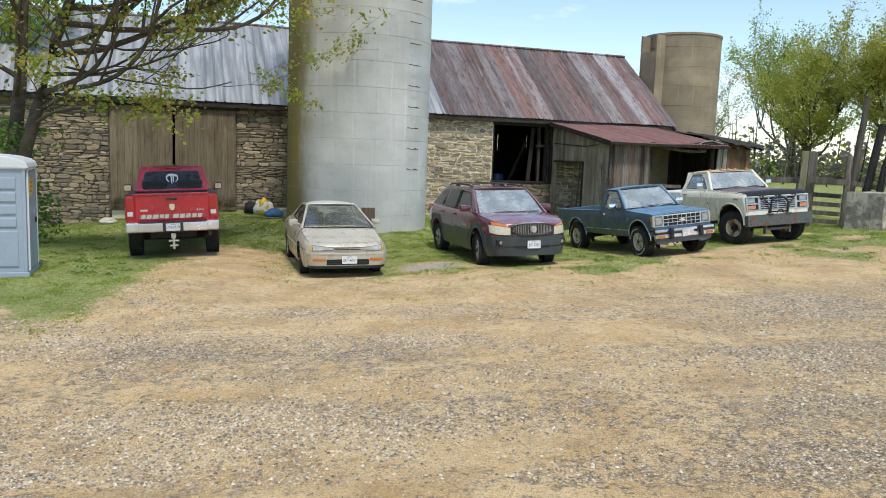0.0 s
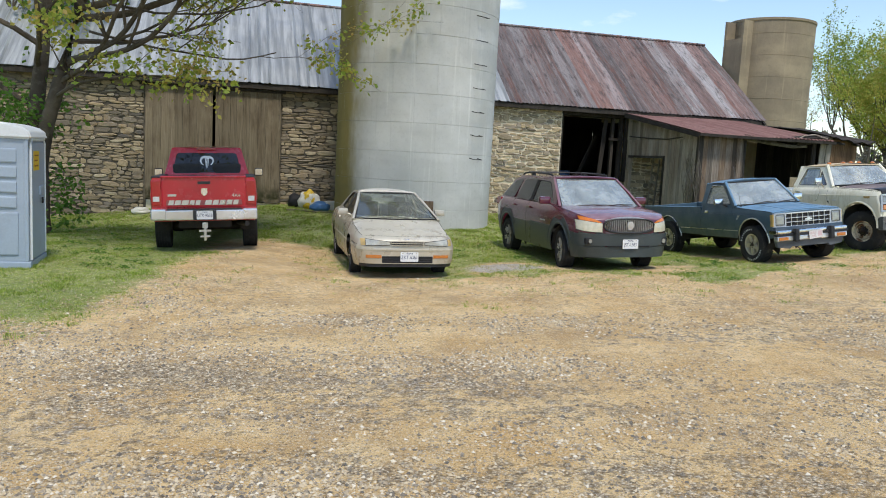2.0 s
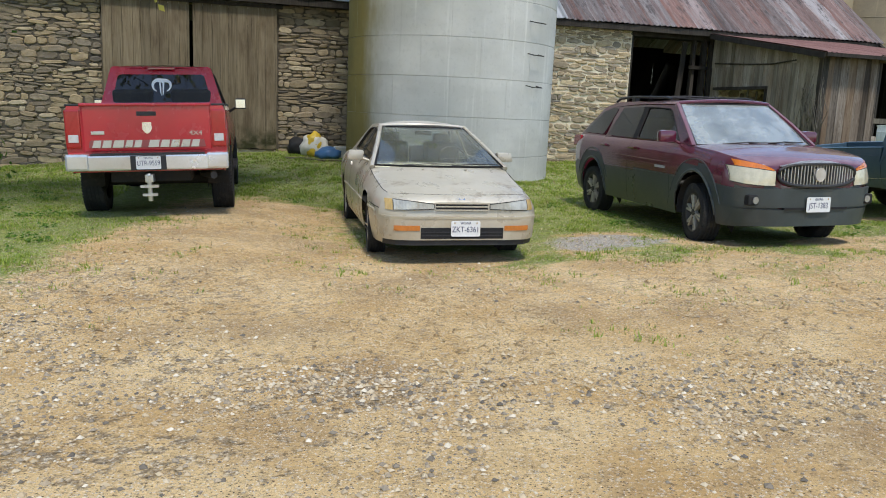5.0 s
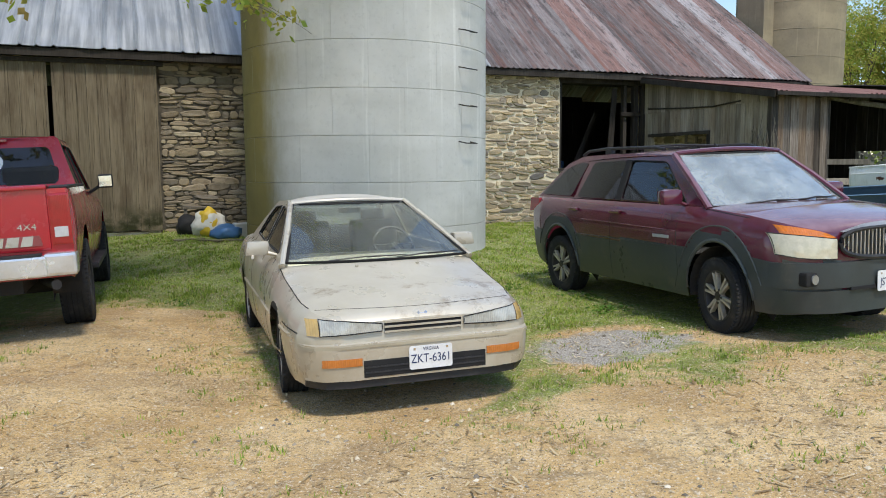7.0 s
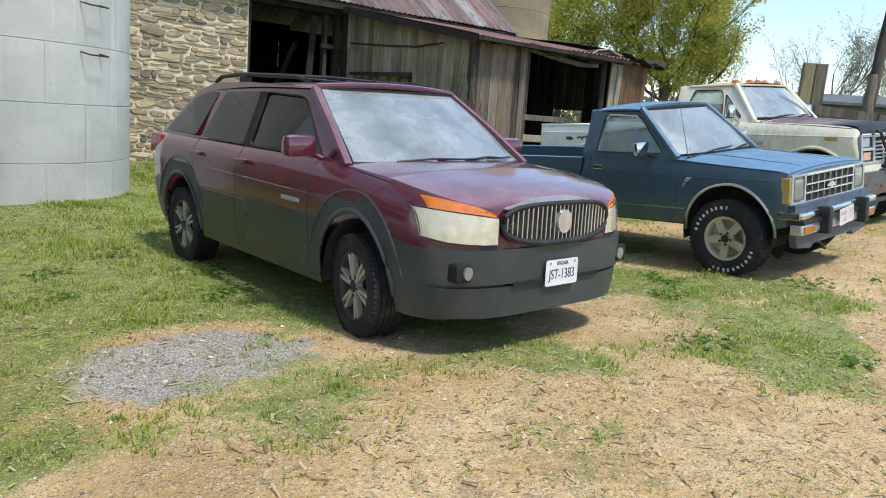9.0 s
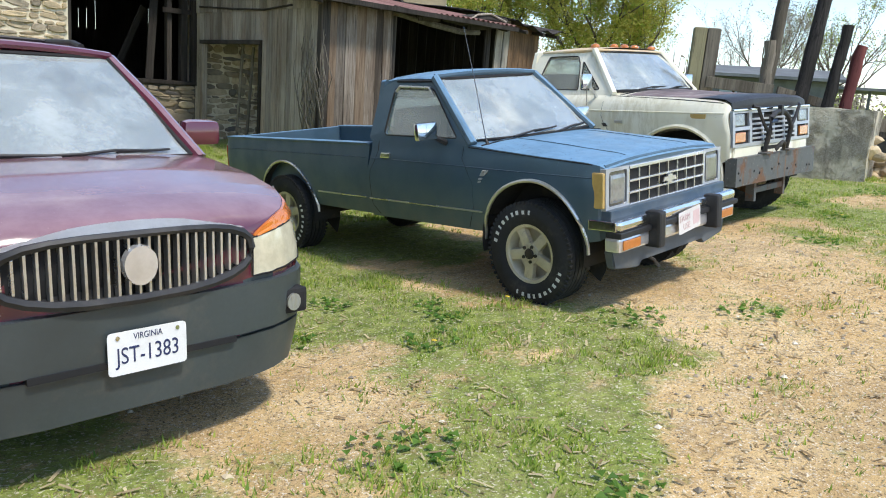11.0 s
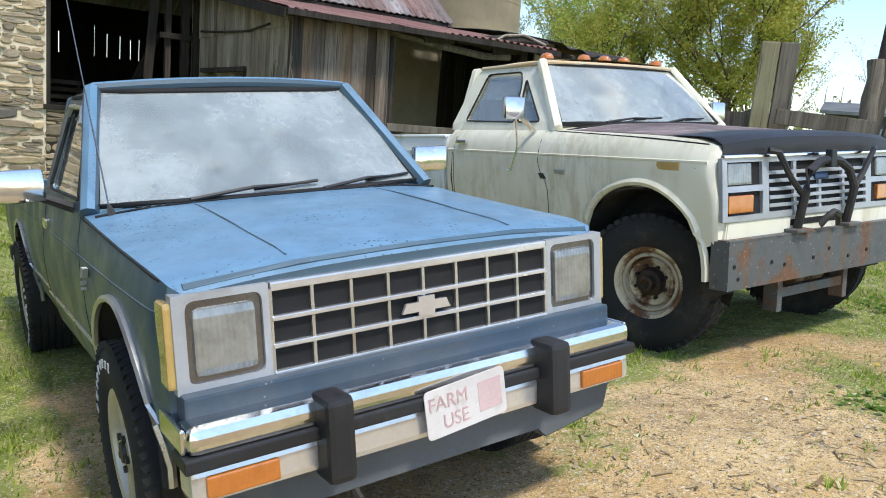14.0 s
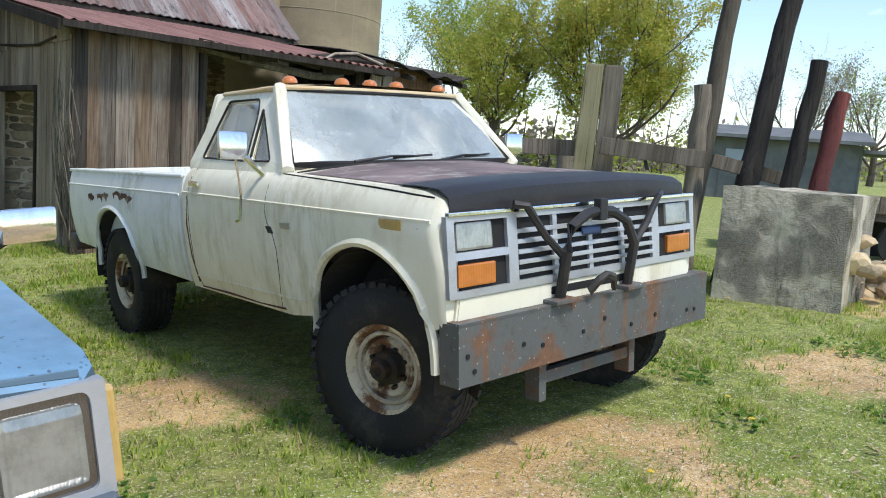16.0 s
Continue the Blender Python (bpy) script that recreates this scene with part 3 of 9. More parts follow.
for nm, a, b in (("leaf_fresh", (0.24, 0.34, 0.05), (0.42, 0.46, 0.09)), ("leaf_yellow", (0.40, 0.38, 0.07), (0.52, 0.46, 0.11)), ("leaf_deep", (0.07, 0.17, 0.025), (0.17, 0.30, 0.05)), ("leaf_rust", (0.42, 0.30, 0.08), (0.50, 0.37, 0.12)),
                 ("twig_haze", (0.24, 0.21, 0.17), (0.36, 0.32, 0.25)), ("grass_blade", (0.16, 0.28, 0.04), (0.46, 0.52, 0.10)), ("grass_dry", (0.46, 0.40, 0.20), (0.56, 0.49, 0.28)), ("straw", (0.34, 0.24, 0.13), (0.78, 0.66, 0.43))):
    k = Nodes(nm)
    c = k.mix(k.island(), a, b)
    k.set(Base_Color=c, Roughness=0.6, Specular_IOR_Level=0.3)
    tr = k.n("BsdfTranslucent")
    k.l(c, tr.inputs["Color"])
    mx = k.n("MixShader")
    mx.inputs[0].default_value = 0.48
    out = k.nt.nodes["Material Output"]
    k.l(k.bsdf.outputs[0], mx.inputs[1])
    k.l(tr.outputs[0], mx.inputs[2])
    k.l(mx.outputs[0], out.inputs[0])
k = Nodes("gravel_stone")
k.set(Base_Color=k.ramp(k.island(), [(0, (0.12, 0.105, 0.085)), (0.3, (0.31, 0.26, 0.19)), (0.55, (0.50, 0.39, 0.245)), (0.85, (0.58, 0.48, 0.33)), (1, (0.74, 0.67, 0.54))]), Roughness=0.9)

def dirt_noise(x, y, s, k=0):
    return noise.noise((x * s, y * s, 3.7 + k))


def grass_amount(x, y):
    """How grassy the ground is, 0 to 1: lawn by the barn, thin turf towards the lane, bare wheel tracks."""
    edge = 14.9 + 0.5 * math.sin(x * 1.3) + 1.1 * dirt_noise(x, y, 0.5)
    edge -= 0.9 * bell(x, 0, 2.0, 0, 1.6)
    edge += 1.2 * smooth01(4.5, 7.5, x) * (1 - 0.6 * smooth01(7.8, 9.2, x))
    lawn = smooth01(edge - 0.9, edge + 2.5, y)
    left = smooth01(-4.5, -6.0, x + 0.6 * dirt_noise(x, y, 0.8)) * smooth01(8.8, 11.5, y + 0.5 * (x + 5))
    lawn = max(lawn * smooth01(-5.0, -2.2, x) if y < 19.5 else lawn, left)
    track = -3.9 - 0.21 * (y - 12)
    bare = max(math.exp(-((x - track) / 1.15) ** 2), 0) * (1 - smooth01(18.5, 21.5, y))
    lawn *= 1 - 0.95 * bare
    path = math.exp(-((x + 6.2 + 0.45 * (y - 10)) / 0.45) ** 2) * (1 - smooth01(10.5, 13, y))
    lawn *= 1 - 0.9 * path
    for cx, cy, r in ((-0.2, 16.8, 0.55), (2.9, 16.6, 0.5), (7.2, 17.7, 0.8)):
        lawn *= 1 - 0.8 * bell(x, y, cx, cy, r)
    if y < 21 and x > -4.6:
        lawn *= 0.15 + 0.85 * smooth01(-0.35, 0.25, dirt_noise(x, y, 0.95, 4) + 0.4 * dirt_noise(x, y, 2.6, 8) + 0.25 * smooth01(17, 20, y) + 0.9 * smooth01(16.6, 18.4, y) * (1 - smooth01(2.8, 4.2, x)))
    return max(0.0, min(1.0, lawn))


def build_ground():
    xs = list(np.linspace(-1200, -40, 14)) + list(np.arange(-38, -14, 0.8)) + list(np.arange(-14, 18, 0.22)) + list(np.arange(18, 60, 1.0)) + list(np.linspace(64, 1200, 16))
    ys = list(np.linspace(-800, -20, 10)) + list(np.arange(-18, 4, 0.8)) + list(np.arange(4, 32, 0.22)) + list(np.arange(32, 70, 1.2)) + list(np.linspace(74, 1500, 16))
    verts = [(x, y, ground_z(x, y)) for y in ys for x in xs]
    n = len(xs)
    faces = [(j * n + i, j * n + i + 1, (j + 1) * n + i + 1, (j + 1) * n + i) for j in range(len(ys) - 1) for i in range(n - 1)]
    ob = raw("ground", verts, faces, "yard", smooth=True)
    at = ob.data.attributes.new("grassy", "FLOAT", "POINT")
    at.data.foreach_set("value", [1.0 if (y > 34 or x < -14 or x > 18) else grass_amount(x, y) for x, y, z in verts])
    tagged(ob, "dirt and gravel farmyard with patches of grass", "ground", kind="structure")


def yard_material():
    k = Nodes("yard")
    v = k.coords("World")
    at = k.n("Attribute", attribute_name="grassy")
    big, mid, fine, grit = k.noise(v, 0.28, 5, 0.6), k.noise(v, 1.1, 6, 0.65), k.noise(v, 9, 7, 0.72), k.noise(v, 55, 4, 0.7)
    track = k.noise(k.coords("World", (0.18, 0.62, 1), (0, 0, -0.22)), 1.0, 6, 0.62)
    dirt = k.mix(k.maprange(mid, 0.3, 0.7), (0.62, 0.40, 0.165), (0.82, 0.60, 0.31))
    dirt = k.mix(k.maprange(fine, 0.45, 0.7, 0, 0.5), dirt, (0.31, 0.21, 0.11))
    dirt = k.mix(k.maprange(k.noise(v, 0.7, 8, 0.7), 0.46, 0.66, 0, 0.6), dirt, (0.36, 0.235, 0.115))
    pebbles = k.voronoi(v, 34, out="Color")
    bw = k.n("RGBToBW")
    k.l(pebbles, bw.inputs[0])
    gravel = k.ramp(bw.outputs[0], [(0.22, (0.14, 0.12, 0.09)), (0.38, (0.40, 0.335, 0.245)), (0.55, (0.63, 0.52, 0.355)), (0.78, (0.88, 0.79, 0.62))])
    slate = k.ramp(bw.outputs[0], [(0.22, (0.09, 0.085, 0.08)), (0.42, (0.28, 0.27, 0.25)), (0.6, (0.45, 0.43, 0.39)), (0.78, (0.78, 0.75, 0.68))])
    gravel = k.mix(k.maprange(k.noise(k.coords("World", (0.35, 0.8, 1)), 0.9, 4, 0.6), 0.50, 0.60, 0, 0.8), gravel, slate)
    edge = k.maprange(k.voronoi(v, 34), 0.22, 0.5)
    gravel = k.mix(k.math("MULTIPLY", edge, 0.7), gravel, (0.20, 0.14, 0.075))
    gmask = k.math("MULTIPLY", k.maprange(k.math("ADD", k.math("MULTIPLY", track, 0.5), k.math("MULTIPLY", fine, 0.5)), 0.485, 0.58), 0.85)
    near = k.n("SeparateXYZ")
    k.l(v, near.inputs[0])
    gmask = k.math("MULTIPLY", gmask, k.maprange(near.outputs[1], 14.8, 12.0, 0.22, 1.0))
    crumb = k.voronoi(v, 58)
    cb = k.n("RGBToBW")
    k.l(k.voronoi(v, 58, out="Color"), cb.inputs[0])
    some = k.maprange(k.noise(v, 2.2, 6, 0.7), 0.34, 0.52)
    dirt = k.mix(k.math("MULTIPLY", k.math("MULTIPLY", k.maprange(crumb, 0.30, 0.16), k.maprange(cb.outputs[0], 0.54, 0.60)), some), dirt, (0.90, 0.80, 0.62))
    dirt = k.mix(k.math("MULTIPLY", k.math("MULTIPLY", k.maprange(crumb, 0.34, 0.2), k.maprange(cb.outputs[0], 0.46, 0.38)), some), dirt, (0.13, 0.085, 0.045))
    c = k.mix(gmask, dirt, gravel)
    d = k.n("VectorMath", operation="DISTANCE")
    k.l(k.coords("World", (0.75, 1, 0)), d.inputs[0])
    d.inputs[1].default_value = (-0.15, 16.75, 0)
    spill = k.math("ADD", d.outputs["Value"], k.math("MULTIPLY", k.math("SUBTRACT", k.noise(v, 4, 7, 0.7), 0.5), 0.7))
    chips = k.ramp(k.maprange(k.noise(v, 70, 2, 0.6), 0.3, 0.7, smooth=False), [(0.15, (0.20, 0.20, 0.20)), (0.5, (0.38, 0.38, 0.37)), (0.85, (0.60, 0.60, 0.58))])
    c = k.mix(k.maprange(spill, 0.62, 0.50, 0, 0.85), c, chips)
    turf = k.mix(k.maprange(fine, 0.35, 0.7), (0.11, 0.185, 0.03), (0.34, 0.40, 0.09))
    turf = k.mix(k.maprange(mid, 0.52, 0.72, 0, 0.45), turf, (0.36, 0.31, 0.13))
    gr = k.maprange(k.math("ADD", at.outputs["Fac"], k.math("MULTIPLY", k.math("SUBTRACT", k.noise(v, 4.5, 9, 0.8), 0.5), 1.8)), 0.34, 0.74)
    c = k.mix(k.math("MULTIPLY", gr, 0.92), c, turf)
    c = k.mix(k.maprange(grit, 0.55, 0.64, 0, 0.75), c, (0.82, 0.74, 0.60))
    c = k.mix(k.maprange(k.noise(v, 150, 3, 0.7), 0.56, 0.66, 0, 0.6), c, (0.12, 0.09, 0.06))
    c = k.mix(k.maprange(k.noise(v, 38, 5, 0.75), 0.54, 0.64, 0, 0.7), c, (0.15, 0.105, 0.06))
    k.set(Base_Color=c, Roughness=0.95, Specular_IOR_Level=0.2)
    h = k.math("ADD", k.math("MULTIPLY", fine, 0.6), k.math("ADD", k.math("MULTIPLY", k.math("MULTIPLY", k.voronoi(v, 34), gmask), -0.45), k.math("MULTIPLY", grit, 0.25)))
    k.bump(h, 1.0, 0.07)


yard_material()
build_ground()


# ---- the barn ----
def wall_boxes(name, material, boxes, label, m=BARN):
    bm = bmesh.new()
    for b in boxes:
        box(bm, *b)
    return tagged(part(name, bm, material, m=m), label, "wall", kind="structure")


WALL_S = wall_boxes("wall_south", "mortar", [(-5.5, 0.05, 0, 0.5, -1, 3.72), (-13.5, -9.55, 0, 0.5, -1, 0.16), (2.6, 8, 0, 0.5, -1, 3.72), (-13.5, -9.55, 0.02, 0.5, 3.62, 3.72)], "rubble stone barn wall with pale mortar")
wall_boxes("wall_south_old", "mortar_lost", [(-22, -13.5, 0, 0.5, -1, 3.72), (-9.55, -5.5, 0, 0.5, -1, 3.72), (0.05, 2.6, 0, 0.5, -1, 1.40)], "rubble stone barn wall with dark open joints")
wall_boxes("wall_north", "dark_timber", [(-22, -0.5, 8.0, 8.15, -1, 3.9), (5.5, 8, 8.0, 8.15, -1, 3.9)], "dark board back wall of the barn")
wall_boxes("wall_west", "mortar", [(-22.3, -22, 0, 8.15, -1, 3.8)], "stone end wall of the barn")
bm = bmesh.new()
for s in (7.9, -22.2):
    prism(bm, [(-0.45, 3.72), (8.6, 3.72), (4.1, 7.0)], s, s + 0.1, "YZ")
box(bm, 7.9, 8.0, 0.5, 8.0, -1, 3.72)
tagged(part("wall_gable", bm, "dark_timber", m=BARN), "dark board gable of the barn", "wall", kind="structure")
bm = bmesh.new()
rnd = random.Random(5)
s = -0.5
while s < 5.5:
    w = rnd.uniform(0.16, 0.34)
    gap = rnd.choice((0.0, 0.012, 0.022, 0.03)) if rnd.random() < 0.7 else 0
    zt = rnd.uniform(3.2, 3.5)
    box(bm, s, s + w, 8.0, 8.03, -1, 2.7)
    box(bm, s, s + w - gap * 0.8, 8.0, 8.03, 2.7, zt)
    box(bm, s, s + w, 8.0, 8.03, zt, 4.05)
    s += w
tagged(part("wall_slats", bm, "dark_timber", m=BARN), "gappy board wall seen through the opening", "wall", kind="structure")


def roof_slope(name, s0, s1, mat, y0, z0, y1, z1, label, period, amp, seams=0, waver=0.0):
    """A sheet roof with ribs that run down the slope."""
    n = int((s1 - s0) / (period / 6))
    L = math.hypot(y1 - y0, z1 - z0)
    ny, nz = -(z1 - z0) / L, (y1 - y0) / L
    rows = 6
    verts, faces = [], []
    for side in (0, -0.02):
        base = len(verts)
        for j in range(rows + 1):
            t = j / rows
            for i in range(n + 1):
                s = s0 + (s1 - s0) * i / n
                ph = (s / period) % 1
                h = amp * (math.sin(ph * math.tau) if not seams else (1.0 if ph < 0.12 else 0.0)) + side
                h += waver * noise.noise((s * 0.6, t * 2.2, 1.5))
                e = (0.03 * noise.noise((s * 2.1, 0, 7)) if j == 0 else 0)
                verts.append((s, lerp2(y0, y1, t) + ny * h - e, lerp2(z0, z1, t) + nz * h - e * 0.6))
        for j in range(rows):
            for i in range(n):
                a = base + j * (n + 1) + i
                faces.append((a, a + 1, a + n + 2, a + n + 1))
    ob = raw(name, verts, faces, mat)
    ob.matrix_basis = BARN
    return tagged(ob, label, "roof", kind="structure")


def lerp2(a, b, t):
    return a + (b - a) * t


roof_slope("roof_silver", -22.3, -2.0, "roof_metal", -0.32, 3.88, 4.1, 7.12, "silver ribbed metal barn roof", 0.30, 0.036, 1)
roof_slope("roof_rusty", -2.0, 8.05, "rust_roof", -0.32, 3.88, 4.1, 7.12, "rust-streaked old metal barn roof", 0.16, 0.014, 0, 0.03)
roof_slope("roof_rear", -22.3, 8.05, "rust_roof", 8.75, 3.86, 4.1, 7.12, "rear slope of the barn roof", 0.6, 0.014)
bm = boxed(-22.2, 8.0, -0.28, -0.22, 3.70, 3.85)
box(bm, -22.2, 8.0, -0.23, 0.0, 3.72, 3.76)
tagged(part("fascia", bm, "dark_timber", m=BARN), "dark weathered eaves board", "trim", kind="structure")
part("ridge_cap", tube(bmesh.new(), [(-22.3, 4.1, 7.14), (8.05, 4.1, 7.14)], 0.06, 6), "rust_roof", m=BARN)["kind"] = "structure"


def plank(bmx, s0, s1, z0, z1, y, th=0.025, rnd=random, lean=0.0, ragged=0.0):
    """A board with slightly uneven ends and edges."""
    j = lambda a: rnd.uniform(-a, a)
    v = [bmx.verts.new(p) for p in ((s0, y, z0 + j(ragged)), (s1, y, z0 + j(ragged)), (s1 + lean, y, z1 + j(0.006)), (s0 + lean, y, z1 + j(0.006)), (s0, y + th, z0), (s1, y + th, z0), (s1 + lean, y + th, z1), (s0 + lean, y + th, z1))]
    for q in ((0, 1, 2, 3), (5, 4, 7, 6), (0, 4, 5, 1), (1, 5, 6, 2), (2, 6, 7, 3), (3, 7, 4, 0)):
        bmx.faces.new([v[i] for i in q])
    return bmx


def barn_doors():
    rnd = random.Random(11)
    for k, (s0, s1) in enumerate(((-13.52, -11.58), (-11.50, -9.53))):
        d = thing("barn_door", BARN @ Matrix.Translation((s0, -0.12, 0)), "tall brown plank barn door, closed", "door", "barn doors")
        s, w = 0.0, 0.0
        while s < s1 - s0 - 0.01:
            w = min(rnd.uniform(0.17, 0.27), s1 - s0 - s)
            part("plank", plank(bmesh.new(), s + 0.003, s + w - 0.003, 0.18 + rnd.uniform(0, 0.03), 3.63, rnd.uniform(-0.004, 0.004), rnd=rnd), "door_boards", d)
            s += w
        for z in (0.5, 3.2):
            part("batten", boxed(0.02, s1 - s0 - 0.02, 0.03, 0.06, z, z + 0.14), "door_boards", d)
    bm = boxed(-13.7, -9.4, -0.16, -0.02, 3.60, 3.69)
    tagged(part("door_track", bm, "dark_timber", m=BARN), "dark timber sliding door track", "rail", kind="structure")


barn_doors()

# opening in the stone wall, its frame timbers
o = thing("barn_window_frame", BARN @ Matrix.Translation((0, 0, 0)), "dark timbers of an open barn window", "window", kind="structure")
part("window_sill", boxed(0.0, 2.6, -0.06, 0.5, 1.37, 1.45, bevel=0.012), "dark_timber", o)
part("jamb", boxed(0.03, 0.12, 0.02, 0.45, 1.45, 3.7, bevel=0.01), "dark_timber", o)
part("lintel", boxed(0.0, 2.7, 0.0, 0.5, 3.60, 3.74, bevel=0.012), "dark_timber", o)
for s0, s1, y in ((2.02, 2.12, 0.1), (2.30, 2.44, 0.05), (2.50, 2.62, -0.04)):
    part("stud", boxed(s0, s1, y, y + 0.14, 1.45, 3.7, bevel=0.01), "dark_timber", o)
part("cross_timber", boxed(1.9, 2.5, 0.02, 0.09, 2.80, 2.90, bevel=0.008), "dark_timber", o)
# leaning boards near-black: shade inside the opening put into their colour
part("leaning_board", boxed(-0.08, 0.08, -0.02, 0.02, 0, 2.1, bevel=0.006), "dark_timber", o, m=pose(1.72, 0.3, 1.45, 0, 4, 0))
part("leaning_board", boxed(-0.07, 0.07, -0.02, 0.02, 0, 2.2, bevel=0.006), "dark_timber", o, m=pose(1.45, 2.0, 1.0, 0, 24, 0))

# ---- lean-to ----
lt = thing("lean_to_wall", BARN, "weathered grey board side wall of the lean-to", "wall", kind="structure")
rnd = random.Random(21)


def roof_under(y):
    return 3.72 + (y + 0.5) / 4.4 * 0.72


def side_boards():
    y = -0.02
    while y > -4.5:
        w = min(rnd.uniform(0.13, 0.24), y + 4.52)
        top = roof_under(y - w / 2) - 0.05
        bottom = 2.26 if -2.52 < y - w / 2 < -0.30 else 0.05
        for z0, z1, off in ((bottom, min(top, 2.86), 0.0), (2.86, top, 0.02)):
            if z1 > z0:
                bm = bmesh.new()
                box(bm, 2.60 - off + rnd.uniform(-0.006, 0.006), 2.63, y - w + 0.004, y - 0.004, z0, z1)
                part("plank", bm, "grey_boards", lt)
        y -= w
    part("door_post", boxed(2.56, 2.68, -0.36, -0.26, 0.1, 2.28, bevel=0.01), "grey_boards", lt)
    part("door_post", boxed(2.58, 2.70, -2.60, -2.50, 0.1, 2.28, bevel=0.01), "dark_timber", lt)
    part("door_lintel", boxed(2.55, 2.66, -2.6, -0.24, 2.24, 2.32, bevel=0.01), "dark_timber", lt)
    part("corner_post", boxed(2.52, 2.68, -4.62, -4.46, -0.1, 3.05, bevel=0.015), "dark_timber", lt)
    part("drip_board", tube(bmesh.new(), [(2.575, -0.2, 2.98), (2.575, -1.6, 2.90), (2.575, -2.7, 2.86), (2.575, -3.6, 2.92)], 0.02, 5), "dark_timber", lt)


side_boards()
bm = bmesh.new()
for i in range(26):
    y, zz = rnd.uniform(-4.75, -4.1), rnd.uniform(0.2, 1.2)
    p = Vector((2.52, y, zz))
    pts = []
    for j in range(7):
        pts.append(tuple(p))
        p = p + Vector((rnd.uniform(-0.05, 0.02), rnd.uniform(-0.12, 0.12), rnd.uniform(0.12, 0.36)))
    tube(bm, pts, [0.013 - 0.0013 * j for j in range(7)], 5)
tagged(part("dead_vine", bm, "post_wood", m=BARN), "bare grey vine climbing the shed corner", "vine")

lf = thing("lean_to_front", BARN, "rough brown plank front of the lean-to, part open", "wall", kind="structure")


def front_boards():
    s = 2.50
    while s < 4.08:
        w = min(rnd.uniform(0.13, 0.25), 4.12 - s)
        part("plank", plank(bmesh.new(), s + 0.005, s + w - 0.005, 0.12 + rnd.uniform(0, 0.12), 2.96, -4.62 + rnd.uniform(-0.012, 0.012), rnd=rnd, ragged=0.05, lean=-0.05 * (s - 2.5)), "brown_boards", lf)
        s += w
    for s0, s1, mt in ((6.74, 6.93, "grey_boards"), (6.96, 7.14, "grey_boards")):
        part("plank", plank(bmesh.new(), s0, s1, 0.2, 3.16, -4.64, 0.04, rnd, lean=0.10), mt, lf)
    s = 7.22
    while s < 8.1:
        w = rnd.uniform(0.13, 0.2)
        part("plank", plank(bmesh.new(), s, s + w - 0.006, 0.2, 3.12 - 0.05 * (s - 7.2), -4.62, 0.025, rnd, lean=0.04), "orange_boards", lf)
        s += w
    part("beam", boxed(2.5, 4.2, -4.60, -4.46, 2.90, 3.04, bevel=0.015), "brown_boards", lf)
    bmx = tube(bmesh.new(), [(4.0, -4.55, 2.98), (5.0, -4.58, 2.86), (5.8, -4.6, 2.80), (6.3, -4.62, 2.84)], 0.06, 6)
    part("sagging_beam", bmx, "post_wood", lf, smooth=True)
    part("torn_log", tube(bmesh.new(), [(5.2, -4.68, 2.98), (5.8, -4.74, 3.02), (6.4, -4.72, 3.10), (7.0, -4.7, 3.12)], [0.05, 0.10, 0.12, 0.07], 7), "dark_timber", lf, smooth=True)
    part("bent_strip", tube(bmesh.new(), [(5.7, -4.82, 2.96), (6.0, -4.84, 3.14), (6.4, -4.82, 3.2), (6.9, -4.8, 3.1)], 0.022, 5), "grey_boards", lf)
    for s0, sag, tw in ((4.3, 0.03, 3), (4.9, 0.08, -4), (5.6, 0.05, 6), (6.2, 0.10, -7)):
        part("hanging_board", boxed(-0.28, 0.28, -0.01, 0.01, -0.06, 0.06), "dark_timber", lf, m=pose(s0, -4.66, 3.03 - sag, rnd.uniform(-15, 15), tw, 0))
    for s0 in (4.15, 6.7, 8.05):
        part("post", cyl(bmesh.new(), (s0, -4.5, -0.1), (s0, -4.5, 3.0), 0.08, 0.07, seg=9), "dark_timber", lf)
    part("low_rail", boxed(4.1, 6.8, -4.58, -4.50, 1.05, 1.2, bevel=0.012), "grey_boards", lf)
    part("low_rail", boxed(4.1, 5.4, -4.60, -4.55, 1.5, 1.62, bevel=0.01), "post_wood", lf)


front_boards()
le = thing("lean_to_end", BARN, "dark board end wall of the lean-to", "wall", kind="structure")
for i in range(14):
    y = -4.5 + i * 0.33
    if i not in (5, 6, 7):
        part("plank", boxed(8.06, 8.09, y, y + 0.31, 0.1, roof_under(y) - 0.05), "dark_timber", le)
    else:
        part("plank", boxed(8.06, 8.09, y, y + 0.31, 0.1, 1.15), "dark_timber", le)
        part("plank", boxed(8.06, 8.09, y, y + 0.31, 1.85, roof_under(y) - 0.05), "dark_timber", le)
roof_slope("roof_lean_to", 2.28, 7.1, "red_roof", -4.95, 3.02, -0.3, 3.77, "rusty red sheet roof of the lean-to", 0.14, 0.016, 0, 0.05)
roof_slope("roof_lean_to_end", 7.05, 8.75, "dark_timber", -4.9, 3.10, -0.3, 3.75, "tar-black broken roof end of the lean-to", 0.5, 0.03, 0, 0.16)
bm = bmesh.new()
for i in range(12):
    s = 2.4 + i * 0.56
    tube(bm, [(s, -4.93 + rnd.uniform(-0.06, 0.05), 2.955 + rnd.uniform(-0.02, 0.01)), (s, -0.4, 3.66)], 0.04, 5)
tagged(part("rafters", bm, "dark_timber", m=BARN), "dark rafters under the lean-to roof", "rafter", kind="structure")
